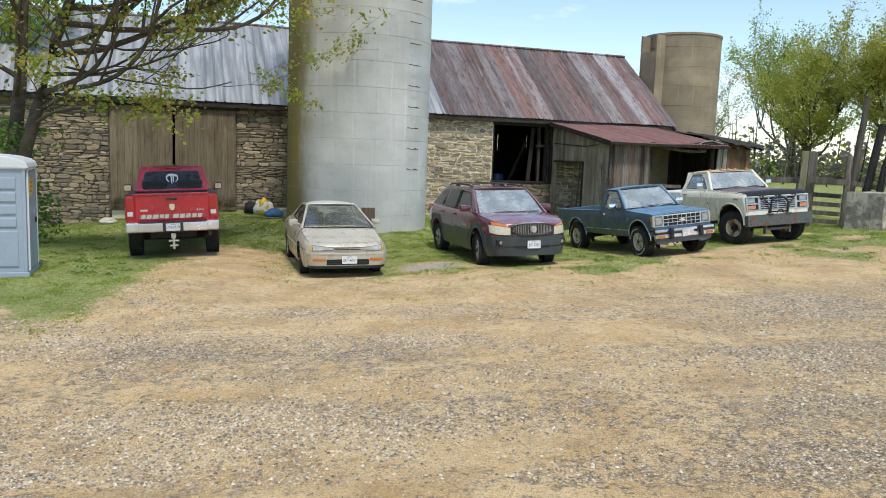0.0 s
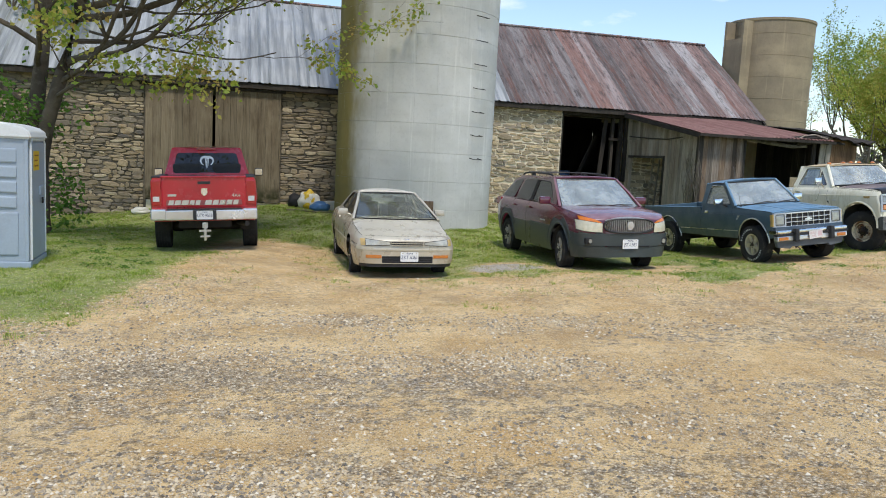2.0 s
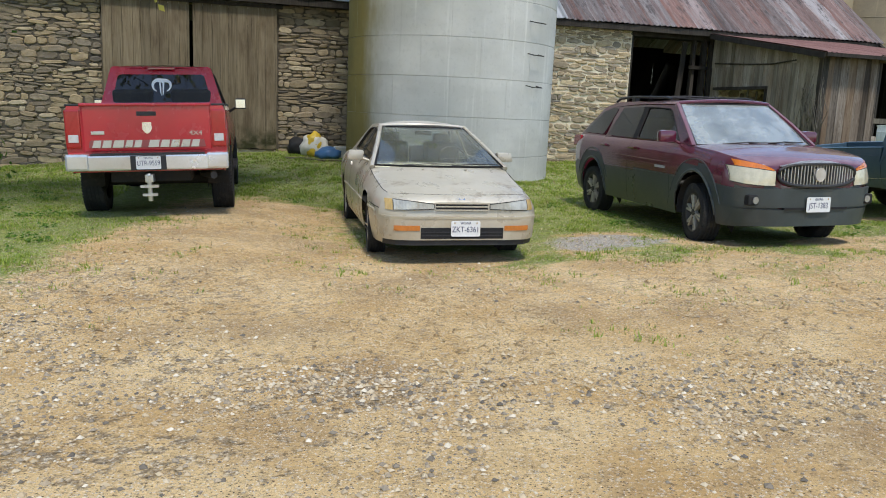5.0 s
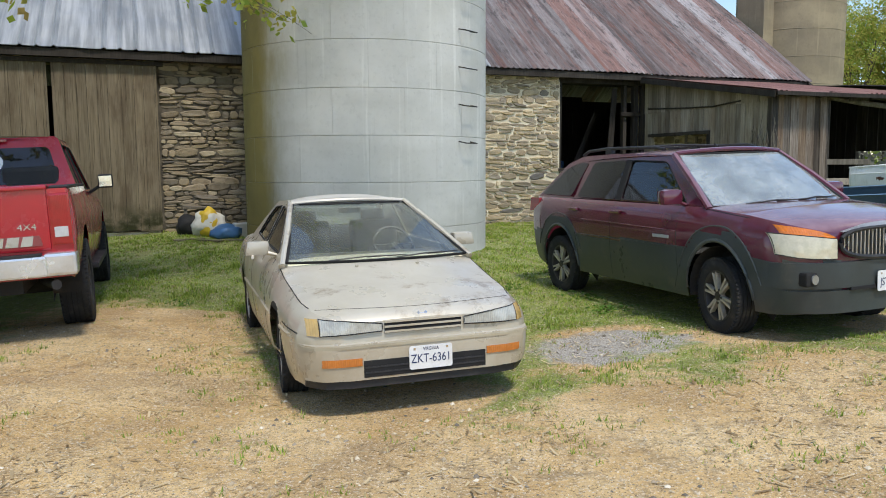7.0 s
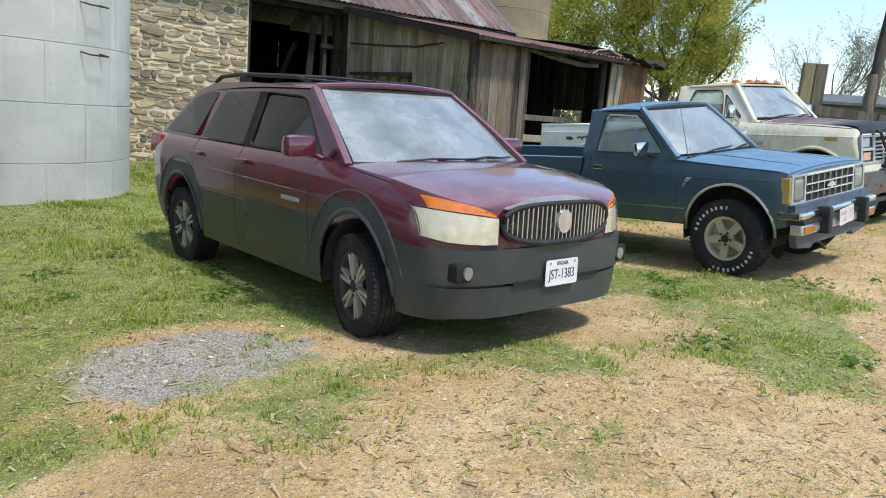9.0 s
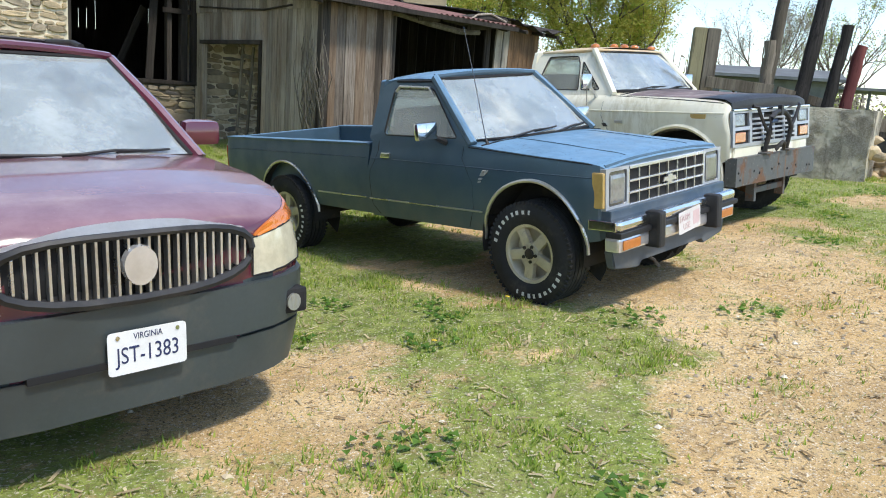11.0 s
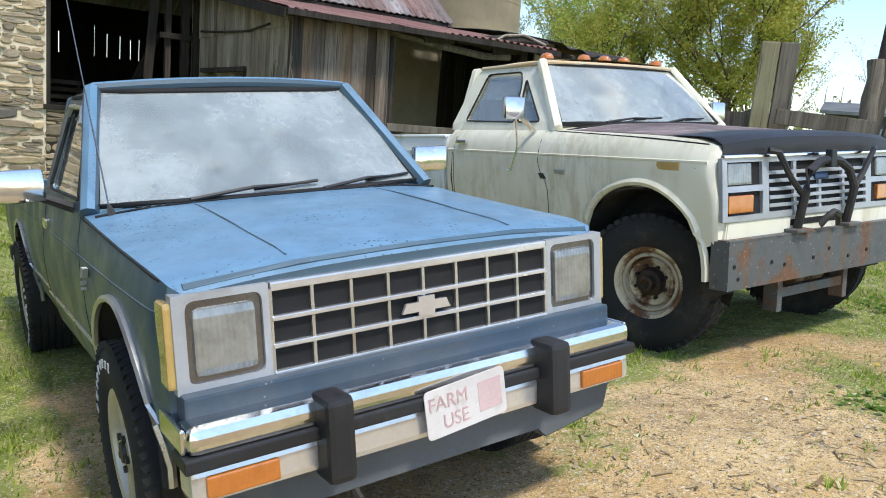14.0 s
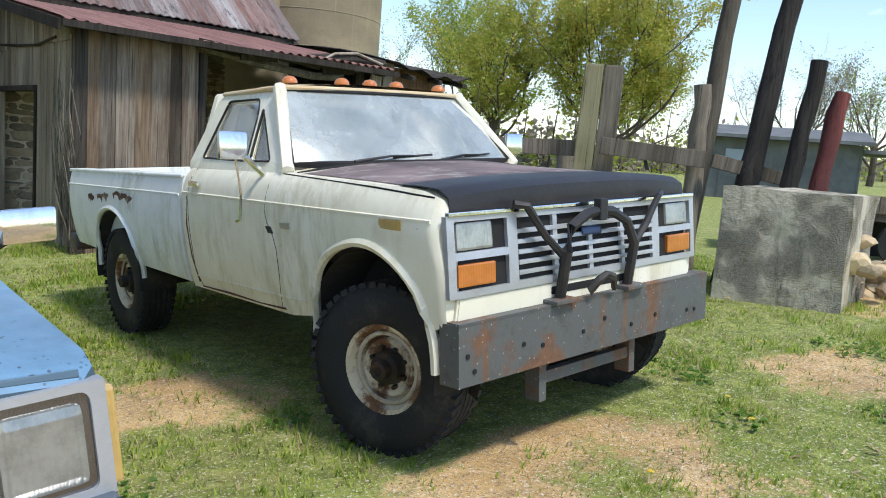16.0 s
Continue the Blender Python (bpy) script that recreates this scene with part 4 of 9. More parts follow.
for s0 in (2.28,):
    tagged(part("barge_board", boxed(s0 - 0.03, s0, 0, 4.7, -0.13, 0.0, m=Matrix.Translation((0, -4.95, 3.01)) @ Matrix.Rotation(math.atan2(0.75, 4.65), 4, "X")), "dark_timber", m=BARN), "dark barge board of the shed roof", "trim", kind="structure")
tagged(part("eaves_board", boxed(2.28, 7.1, -4.99, -4.95, 2.93, 3.01), "dark_timber", m=BARN), "dark eaves board of the shed", "trim", kind="structure")


# ---- silos ----
def build_silo():
    R, cx, cy, base = 2.22, -2.68, 24.82, -0.25
    t = thing("silo", pose(cx, cy, base), "tall pale concrete stave silo with algae and ladder rungs", "silo")
    ang, hgt = math.tau / 12, 0.746
    part("core", cyl(bmesh.new(), (0, 0, 0), (0, 0, 14.3), R - 0.012, seg=72), "silo_joint", t, smooth=True)
    bm = bmesh.new()
    n = 8
    gap, ins = 0.0008, 0.003
    prof = [(0.0, -0.010), (0.002, -0.002), (ins * 2.5, 0.0), (hgt - ins * 2.5, 0.0), (hgt - 0.002, -0.002), (hgt, -0.010)]
    sheet(bm, [[Vector((math.cos(a) * (R + d), math.sin(a) * (R + d), z)) for a in (gap + (ang - 2 * gap) * i / n for i in range(n + 1))] for z, d in prof])
    first = part("stave_panel", bm, "silo_panel", t, smooth=15)
    k = 0
    for j in range(19):
        for i in range(12):
            o = first if k == 0 else new("stave_panel", first.data)
            o.parent = t
            o.matrix_basis = pose(0, 0, j * 0.75, 0, 0, i * 30 + (15 if j % 2 else 0) + 4)
            k += 1
    a = math.atan2(23.42 - cy, -0.93 - cx)
    for j in range(19):
        z = 1.92 - base + (j - 0) * 0.617
        c, s_ = math.cos(a), math.sin(a)
        pts = [(c * R - s_ * w, s_ * R + c * w, z) for w in (-0.17, 0.17)]
        o1, o2 = [(p[0] + c * 0.14, p[1] + s_ * 0.14, z - 0.03) for p in pts]
        part("ladder_rung", tube(bmesh.new(), [pts[0], o1, o2, pts[1]], 0.011, 6), "dark_metal", t)
    hatch = math.atan2(-0.95, 0.25)
    part("hatch", boxed(-0.2, 0.2, -0.05, 0.05, 0.55, 1.0, bevel=0.01), "brown_boards", t, m=pose(R * math.cos(hatch), R * math.sin(hatch), 0, 0, 0, math.degrees(hatch) + 90))


def build_old_silo():
    t = thing("old_silo", pose(10.8, 35.9, -0.2), "old tan concrete silo with an open top", "silo")
    R = 1.68
    bm = lathe(bmesh.new(), [(0, R), (8.2, R), (8.2, R - 0.14), (0, R - 0.14)], 56, "Z")
    part("shell", bm, "old_silo_concrete", t, smooth=True)
    for j in range(1, 10):
        part("hoop", lathe(bmesh.new(), [(j * 0.85 - 0.012, R), (j * 0.85, R + 0.010), (j * 0.85 + 0.012, R)], 56, "Z"), "old_silo_concrete", t, smooth=True)
    part("rim", lathe(bmesh.new(), [(8.12, R), (8.15, R + 0.03), (8.24, R + 0.03), (8.24, R - 0.1)], 56, "Z"), "old_silo_concrete", t, smooth=True)
    for w in (-0.42, 0.42):
        part("chute_wall", boxed(-0.5, 0.06, -0.05, 0.05, 0, 8.12), "old_silo_concrete", t, m=pose(-1.40, -0.85, 0, 0, 0, 32) @ Matrix.Translation((0, w, 0)))
    part("chute_back", boxed(-0.08, -0.02, -0.4, 0.4, 0, 7.4), "old_silo_concrete", t, m=pose(-1.40, -0.85, 0, 0, 0, 32) @ Matrix.Translation((-0.42, 0, 0)))


silo_material("silo_panel", (0.62, 0.61, 0.57), (0.53, 0.52, 0.475), (0.27, 0.21, 0.05))
build_silo()
build_old_silo()


# ---- vehicles ----
def lerp(a, b, t):
    return a + (b - a) * t


def along(table, v):
    """Reads a value off a table of (from, to) stations."""
    for (a, p), (b, q) in zip(table, table[1:]):
        if v <= b:
            return p + (q - p) * (v - a) / (b - a)
    return table[-1][1] + v - table[-1][0]


def proportion(t, low, high, split, rise, width=None):
    """Sets the stations of a vehicle: lengths below and above the waist, heights, and widths by height. Wheels keep their shape."""
    for ob in list(t.children_recursive):
        chain, up = [], ob
        while up is not t:
            chain.append(up)
            up = up.parent
        if ob.type != "MESH" or any(c.name.split(".")[0] in ("wheel", "wheel_well", "axle") for c in chain):
            continue
        m = Matrix()
        for c in reversed(chain):
            m = m @ c.matrix_basis
        back = m.inverted()
        for v in ob.data.vertices:
            p = m @ v.co
            k = smooth01(split - 0.1, split + 0.1, p.z)
            y = along(low, p.y) * (1 - k) + along(high, p.y) * k
            x = p.x * (along(width, p.z) if width else 1.0)
            v.co = back @ Vector((x, y, along(rise, p.z)))


class Body:
    """A lofted body. Keys along its length: y, bottom, shoulder and centre heights, and half widths at the bottom, the middle and the shoulder."""

    def __init__(self, keys, fold=0.55):
        self.k, self.fold = sorted(keys), fold
        self.y0, self.y1 = self.k[0][0], self.k[-1][0]

    def at(self, y):
        y = min(max(y, self.y0), self.y1)
        for a, b in zip(self.k, self.k[1:]):
            if y <= b[0]:
                t = (y - a[0]) / (b[0] - a[0])
                return [lerp(p, q, t) for p, q in zip(a[1:], b[1:])]
        return list(self.k[-1][1:])

    def width(self, q, t):
        wb, wm, ws = q[3], q[4], q[5]
        if t < self.fold:
            u = t / self.fold
            return lerp(wb, wm, 1 - (1 - u) ** 2.2)
        u = (t - self.fold) / (1 - self.fold)
        return lerp(wm, ws, u ** 2.2)

    def side(self, y, z):
        q = self.at(y)
        return self.width(q, min(1, max(0, (z - q[0]) / (q[1] - q[0]))))

    def top(self, x, y):
        q = self.at(y)
        return q[2] - (q[2] - q[1]) * min(1, abs(x) / q[5]) ** 2.6

    def mesh(self, keep=None, arches=(), open_top=(9, 9), step=0.035, rows=22, caps=True):
        bm = bmesh.new()
        n = max(2, int((self.y1 - self.y0) / step))
        ys = [self.y0 + (self.y1 - self.y0) * i / n for i in range(n + 1)]
        cols = [1, 0.985, 0.95, 0.88, 0.7, 0.45, 0.2]
        grid = []
        for y in ys:
            q = self.at(y)
            half = [(self.width(q, i / rows), lerp(q[0], q[1], i / rows)) for i in range(rows)]
            half += [(q[5] * c, q[2] - (q[2] - q[1]) * c ** 2.6) for c in cols]
            grid.append([Vector((-x, y, z)) for x, z in half] + [Vector((0, y, q[2]))] + [Vector((x, y, z)) for x, z in half[::-1]])
        vs = sheet(bm, grid)
        if caps:
            bm.faces.new(vs[0])
            bm.faces.new(vs[-1][::-1])
        gone = []
        for f in bm.faces:
            c = f.calc_center_median()
            if open_top[0] < c.y < open_top[1] and c.z > self.at(c.y)[1] - 0.004 and len(f.verts) == 4:
                gone.append(f)
            elif keep and not keep(c):
                gone.append(f)
            elif any((c.y - ay) ** 2 + (c.z - az) ** 2 < (r * 0.97) ** 2 and abs(c.x) > 0.3 for ay, az, r in arches) and len(f.verts) == 4:
                gone.append(f)
        bmesh.ops.delete(bm, geom=gone, context="FACES")
        for v in bm.verts:
            for ay, az, r in arches:
                d = math.hypot(v.co.y - ay, v.co.z - az)
                if 0 < d < r and abs(v.co.x) > 0.3:
                    v.co.y, v.co.z = ay + (v.co.y - ay) * r / d, az + (v.co.z - az) * r / d
        return bm


def round_poly(pts, r=0.05, n=4):
    """Rounds the corners of an outline."""
    out = []
    m = len(pts)
    for i in range(m):
        p, a, b = Vector(pts[i]), Vector(pts[i - 1]), Vector(pts[(i + 1) % m])
        q = min(r, (a - p).length * 0.45, (b - p).length * 0.45)
        s, e = p + (a - p).normalized() * q, p + (b - p).normalized() * q
        for j in range(n + 1):
            t = j / n
            out.append(tuple(s * (1 - t) ** 2 + p * 2 * t * (1 - t) + e * t * t))
    return out


def plate_with_holes(outer, holes, place, thick):
    """A plate with openings through it. place maps (a, b) to space, thick is the way of its thickness."""
    bm = bmesh.new()
    edges = []
    for loop in (outer, *holes):
        vs = [bm.verts.new((p[0], p[1], 0)) for p in loop]
        edges += [bm.edges.new((vs[i], vs[(i + 1) % len(vs)])) for i in range(len(vs))]
    bmesh.ops.triangle_fill(bm, use_beauty=True, edges=edges)
    for v in bm.verts:
        v.co = Vector(place(v.co.x, v.co.y))
    got = bmesh.ops.extrude_face_region(bm, geom=list(bm.faces))
    bmesh.ops.translate(bm, verts=[g for g in got["geom"] if isinstance(g, bmesh.types.BMVert)], vec=thick)
    return bm


def text_part(text, size, material, parent, m, name="lettering", label="", wide=1.0):
    cu = bpy.data.curves.new("text", "FONT")
    cu.body, cu.size, cu.extrude, cu.align_x, cu.align_y = text, size, 0.0015, "CENTER", "CENTER"
    tmp = new("text", cu)
    bpy.context.view_layer.update()
    me = bpy.data.meshes.new_from_object(tmp.evaluated_get(bpy.context.evaluated_depsgraph_get()))
    bpy.data.objects.remove(tmp)
    me.name = name
    me.materials.clear()
    me.materials.append(M(material))
    ob = new(name, me)
    ob.parent = parent
    ob.matrix_basis = m @ Matrix.Diagonal((wide, 1, 1, 1))
    if label:
        ob["label"] = label
    return ob


FACE_FRONT = pose(0, 0, 0, 90)
FACE_LEFT = pose(0, 0, 0, 90, 0, -90)
FACE_BACK = pose(0, 0, 0, 90, 0, 180)


def licence_plate(parent, text, m, ink="plate_ink", ground="plate_white", faded=False):
    """A pressed number plate; m faces its reader along its own z."""
    bm = bmesh.new()
    prism(bm, round_poly([(-0.152, -0.076), (0.152, -0.076), (0.152, 0.076), (-0.152, 0.076)], 0.018), 0, 0.004, "XY")
    p = part("licence_plate", bm, ground, parent, m=m)
    if faded:
        text_part("FARM", 0.062, "plate_faded_ink", p, pose(-0.068, 0.028, 0.0045), wide=0.95)
        text_part("USE", 0.062, "plate_faded_ink", p, pose(-0.045, -0.034, 0.0045), wide=0.95)
        part("sticker", boxed(0.045, 0.135, -0.045, 0.05, 0.0042, 0.0052), "plate_pink", p)
    else:
        text_part(text, 0.082, ink, p, pose(0, -0.008, 0.0045), wide=0.82)
        text_part("VIRGINIA", 0.030, ink, p, pose(0, 0.054, 0.0045), wide=0.9)
        for x in (-0.115, 0.115):
            part("bolt", cyl(bmesh.new(), (x, 0.058, 0.003), (x, 0.058, 0.008), 0.008, seg=8), "chrome", p)
    return p


WHEEL_MESHES = {}


def wheel_meshes(kind, r, w, rim_r):
    """The meshes of one kind of wheel, turned round the x axis with the outer face towards +x."""
    got = {}

    def keep(name, bm, mat, smooth=True):
        ob = part(name, bm, mat, smooth=smooth)
        got[name] = ob.data
        bpy.data.objects.remove(ob)
    h = w / 2
    bm = bmesh.new()
    prof = [(-h * 0.8, rim_r), (-h, rim_r + 0.03), (-h * 1.04, lerp(rim_r, r, 0.55)), (-h * 0.93, r - 0.022), (-h * 0.82, r - 0.004)]
    for i in range(-2, 3):
        c = i * h * 0.34
        prof += [(c - h * 0.13, r - 0.002), (c + h * 0.13, r - 0.002), (c + h * 0.14, r - 0.012), (c + h * 0.2, r - 0.012)]
    prof += [(h * 0.82, r - 0.004), (h * 0.93, r - 0.022), (h * 1.04, lerp(rim_r, r, 0.55)), (h, rim_r + 0.03), (h * 0.8, rim_r)]
    lathe(bm, prof, 56)
    lugs = 44 if kind == "steel" else 60
    for i in range(lugs):
        for s in (-1, 1):
            a = (i + (0.5 if s > 0 else 0)) * math.tau / lugs
            big = kind == "steel"
            m = Matrix.Rotation(a, 4, "X") @ Matrix.Translation((s * h * 0.78, 0, r - 0.008)) @ Matrix.Rotation(s * 0.35, 4, "Z")
            box(bm, -h * (0.27 if big else 0.2), h * (0.27 if big else 0.2), -0.017 if big else -0.010, 0.017 if big else 0.010, -0.016, 0.011 if big else 0.008, m=m)
    keep("tyre", bm, "rubber")
    bm = bmesh.new()
    if kind == "steel":
        lathe(bm, [(h * 0.78, rim_r), (h * 0.86, rim_r + 0.012), (h * 0.8, rim_r - 0.012), (h * 0.35, rim_r - 0.035), (h * 0.3, rim_r - 0.06), (h * 0.5, rim_r - 0.075), (h * 0.42, rim_r * 0.55), (h * 0.3, rim_r * 0.45), (h * 0.3, 0.001)], 48)
        lathe(bm, [(-h * 0.7, 0.001), (-h * 0.7, rim_r)], 32)
    else:
        lathe(bm, [(h * 0.8, rim_r), (h * 0.9, rim_r + 0.008), (h * 0.86, rim_r - 0.012), (h * 0.72, rim_r - 0.02), (h * 0.1, rim_r - 0.03), (-h * 0.1, rim_r * 0.4), (-h * 0.1, 0.001)], 48)
    keep("rim", bm, {"steel": "rusty_rim", "alloy6": "alloy_dark", "alloy5": "alloy_cream", "cap": "hubcap", "truck": "alloy_dark"}[kind])
    bm = bmesh.new()
    ns = {"steel": 0, "alloy6": 6, "alloy5": 5, "cap": 9, "truck": 5}[kind]
    for i in range(ns):
        if kind == "alloy6":
            for off in (-0.13, 0.13):
                m = Matrix.Rotation(i * math.tau / ns + off, 4, "X")
                box(bm, h * 0.5, h * 0.88, -0.012, 0.012, 0.04, rim_r - 0.004, 0.004, m=m)
        else:
            m = Matrix.Rotation(i * math.tau / ns, 4, "X")
            wd = 0.036 if kind != "cap" else 0.017
            box(bm, h * 0.4, h * 0.76, -wd, wd, 0.05, rim_r - 0.012, 0.006, m=m)
    if ns:
        q = 0.62 if kind == "alloy6" else 1.0
        lathe(bm, [(h * 0.5, rim_r * 0.42 * q), (h * 0.82, rim_r * 0.36 * q), (h * 0.84, 0.001)], 28)
        keep("spokes", bm, {"alloy6": "alloy_bright", "alloy5": "alloy_cream", "cap": "hubcap", "truck": "alloy_bright"}[kind])
    bm = bmesh.new()
    if kind == "steel":
        lathe(bm, [(h * 0.3, rim_r * 0.42), (h * 0.75, rim_r * 0.36), (h * 0.8, rim_r * 0.24), (h * 1.15, rim_r * 0.21), (h * 1.2, rim_r * 0.13), (h * 1.1, rim_r * 0.1), (h * 1.1, 0.001)], 28)
    else:
        lathe(bm, [(h * 0.8, rim_r * 0.2), (h * 0.93, rim_r * 0.17), (h * 0.94, 0.001)], 24)
    nl = 8 if kind == "steel" else 5
    for i in range(nl):
        a = (i + 0.5) * math.tau / nl
        p = Vector((0, math.cos(a), math.sin(a))) * rim_r * (0.47 if kind == "steel" else 0.28)
        cyl(bm, p + Vector((h * 0.3, 0, 0)), p + Vector((h * (0.55 if kind == "steel" else 0.92), 0, 0)), 0.012, seg=6)
    keep("hub", bm, "axle_grease" if kind == "steel" else "dark_metal")
    if kind == "steel":
        keep("rim_ring", lathe(bmesh.new(), [(h * 0.52, rim_r - 0.055), (h * 0.6, rim_r - 0.05), (h * 0.58, rim_r - 0.035), (h * 0.5, rim_r - 0.03)], 48), "cream_chipped")
    return got


def add_wheels(parent, kind, r, w, rim_r, half_track, y_front, y_rear, steer=0.0):
    key = (kind, r)
    if key not in WHEEL_MESHES:
        WHEEL_MESHES[key] = wheel_meshes(kind, r, w, rim_r)
    me = WHEEL_MESHES[key]
    made = []
    for y in (y_front, y_rear):
        for s in (-1, 1):
            a = (steer if y == y_front else 0) + (180 if s < 0 else 0)
            wh = new("wheel", me["rim"])
            wh.parent = parent
            wh.matrix_basis = pose(s * half_track, y, r - 0.012, 0, 0, a) @ pose(0, 0, 0, 25 * s + 13 * y)
            for name, d in me.items():
                if name != "rim":
                    o = new(name, d)
                    o.parent = wh
            made.append(wh)
    return made


def wheel_wells(parent, axles, r, w, z):
    for y in axles:
        for s in (-1, 1):
            bm = bmesh.new()
            lathe(bm, [(s * (w - 0.30), 0.05), (s * (w - 0.30), r), (s * (w - 0.015), r)], 32, m=Matrix.Translation((0, y, z)))
            gone = [f for f in bm.faces if f.calc_center_median().z < z - 0.12]
            bmesh.ops.delete(bm, geom=gone, context="FACES")
            part("wheel_well", bm, "underbody", parent)


def arch_lip(parent, body, y, z, r, thick, mat, name="arch_trim", a0=0, a1=180, out=0.006):
    for s in (-1, 1):
        pts = []
        for i in range(25):
            a = radians(lerp(a0, a1, i / 24))
            py, pz = y + math.cos(a) * r, z + math.sin(a) * r
            pts.append((s * (body.side(py, pz) + out), py, pz))
        part(name, tube(bmesh.new(), pts, thick, 6), mat, parent, smooth=True)


def seam(parent, body, path, r=0.0035, mat="gap_black", name="panel_gap", out=-0.001, sides=(-1, 1)):
    for s in sides:
        pts = []
        for (y0, z0), (y1, z1) in zip(path, path[1:]):
            n = max(2, int(math.hypot(y1 - y0, z1 - z0) / 0.07))
            pts += [(lerp(y0, y1, i / n), lerp(z0, z1, i / n)) for i in range(n)]
        pts.append(path[-1])
        part(name, tube(bmesh.new(), [(s * (body.side(y, z) + out), y, z) for y, z in pts], r, 5), mat, parent)


def glass_pane(name, outline, place, parent, mat="car_glass", thick=(0.004, 0, 0)):
    bm = plate_with_holes(outline, [], place, Vector(thick))
    o = part(name, bm, mat, parent)
    o.visible_shadow = False
    return o


def curved_glass(name, base, top, parent, mat, n=12, m=8, bulge=0.02):
    """Glass between a lower and an upper bowed edge, each given as (half width, y, z, bow)."""
    bm = bmesh.new()
    grid = []
    for j in range(m + 1):
        t = j / m
        w, y, z, bow = (lerp(p, q, t) for p, q in zip(base, top))
        grid.append([Vector((w * u, y - bow * (1 - u * u), z + bulge * math.sin(math.pi * t))) for u in (2 * i / n - 1 for i in range(n + 1))])
    sheet(bm, grid)
    got = bmesh.ops.extrude_face_region(bm, geom=list(bm.faces))
    bmesh.ops.translate(bm, verts=[g for g in got["geom"] if isinstance(g, bmesh.types.BMVert)], vec=(0, 0, -0.005))
    o = part(name, bm, mat, parent, smooth=True)
    o.visible_shadow = False
    return o


def edge_line(spec, n=12):
    w, y, z, bow = spec
    return [(w * u, y - bow * (1 - u * u), z) for u in (2 * i / n - 1 for i in range(n + 1))]


def roof_panel(parent, mat, xr, yf, yr, z, crown, bow_f, bow_r, drop_r=0.0, name="roof"):
    bm = bmesh.new()
    for dz, last in ((0, False), (-0.035, True)):
        grid = []
        for j in range(11):
            t = j / 10
            row = []
            for i in range(13):
                u = 2 * i / 12 - 1
                y = lerp(yf - bow_f * (1 - u * u), yr + bow_r * (1 - u * u), t)
                zz = z + crown * (1 - abs(u) ** 2.4) * (1 - 0.25 * (2 * t - 1) ** 2) - drop_r * t ** 2 - 0.018 * max(0, abs(u) - 0.8) / 0.2
                row.append(Vector((xr * u * (1 if not last else 0.98), y, zz + dz + 0.012 * math.sin(math.pi * t))))
            grid.append(row)
        vs = sheet(bm, grid)
    return part(name, bm, mat, parent, smooth=True)


def seat(parent, x, y, z, w, mat="seat_cloth", tall=0.62):
    bm = boxed(x - w / 2, x + w / 2, y - 0.26, y + 0.22, z, z + 0.16, 0.04)
    box(bm, x - w / 2, x + w / 2, y + 0.16, y + 0.30, z + 0.1, z + tall, 0.05)
    part("seat", bm, mat, parent)


def steering_wheel(parent, x, y, z):
    bm = bmesh.new()
    pts = [(x + 0.19 * math.cos(a), y + 0.07 * math.sin(a), z + 0.17 * math.sin(a)) for a in (i * math.tau / 24 for i in range(24))]
    tube(bm, pts, 0.014, 6, closed=True)
    cyl(bm, (x - 0.18, y, z), (x + 0.18, y, z), 0.014, seg=6)
    cyl(bm, (x, y, z), (x, y - 0.25, z - 0.12), 0.03, seg=8)
    part("steering_wheel", bm, "black_plastic", parent)


def cabin_floor(parent, w, y0, y1, z, dash_y, dash_z):
    part("cabin_floor", boxed(-w, w, y0, y1, z, z + 0.04), "cabin_dark", parent)
    bm = boxed(-w + 0.02, w - 0.02, dash_y, dash_y + 0.32, dash_z - 0.3, dash_z, 0.05)
    part("dashboard", bm, "dash_plastic", parent)


def wiper(parent, a, b, bend=0.02, mat="black_plastic"):
    a, b = Vector(a), Vector(b)
    mid = (a + b) / 2 + Vector((0, -0.015, bend))
    bm = tube(bmesh.new(), [a, mid, b], [0.012, 0.009, 0.006], 6)
    d = (b - a) * 0.22
    tube(bm, [b - d * 2.2 + Vector((0, -0.004, 0.006)), b + d * 0.4 + Vector((0, 0.0, 0.004))], 0.008, 6)
    part("wiper", bm, mat, parent)


def frame_tube(name, pts, r, mat, parent, seg=8, closed=False, label=""):
    return part(name, tube(bmesh.new(), pts, r, seg, closed), mat, parent, label, smooth=True)


def side_frame(parent, mat, outer, windows, x_of, glass="car_glass", trim="rubber", r=0.05, names=None):
    """Both sides of a cabin with windows through them, their glass and their rubber."""
    for s in (-1, 1):
        holes = [round_poly(w, r) for w in windows]
        bm = plate_with_holes(round_poly(outer, 0.04, 2), holes, lambda a, b: (s * x_of(a, b), a, b), Vector((-s * 0.035, 0, 0)))
        part("cab_side", bm, mat, parent)
        for h in holes:
            glass_pane("side_window", h, lambda a, b: (s * (x_of(a, b) - 0.016), a, b), parent, glass, (-s * 0.004, 0, 0))
            if trim:
                part("window_rubber", tube(bmesh.new(), [(s * (x_of(a, b) - 0.003), a, b) for a, b in h], 0.009, 5, closed=True), trim, parent)


def slab(name, parent, mat, *dims, bevel=0.01, label=""):
    return part(name, boxed(*dims, bevel=bevel), mat, parent, label)


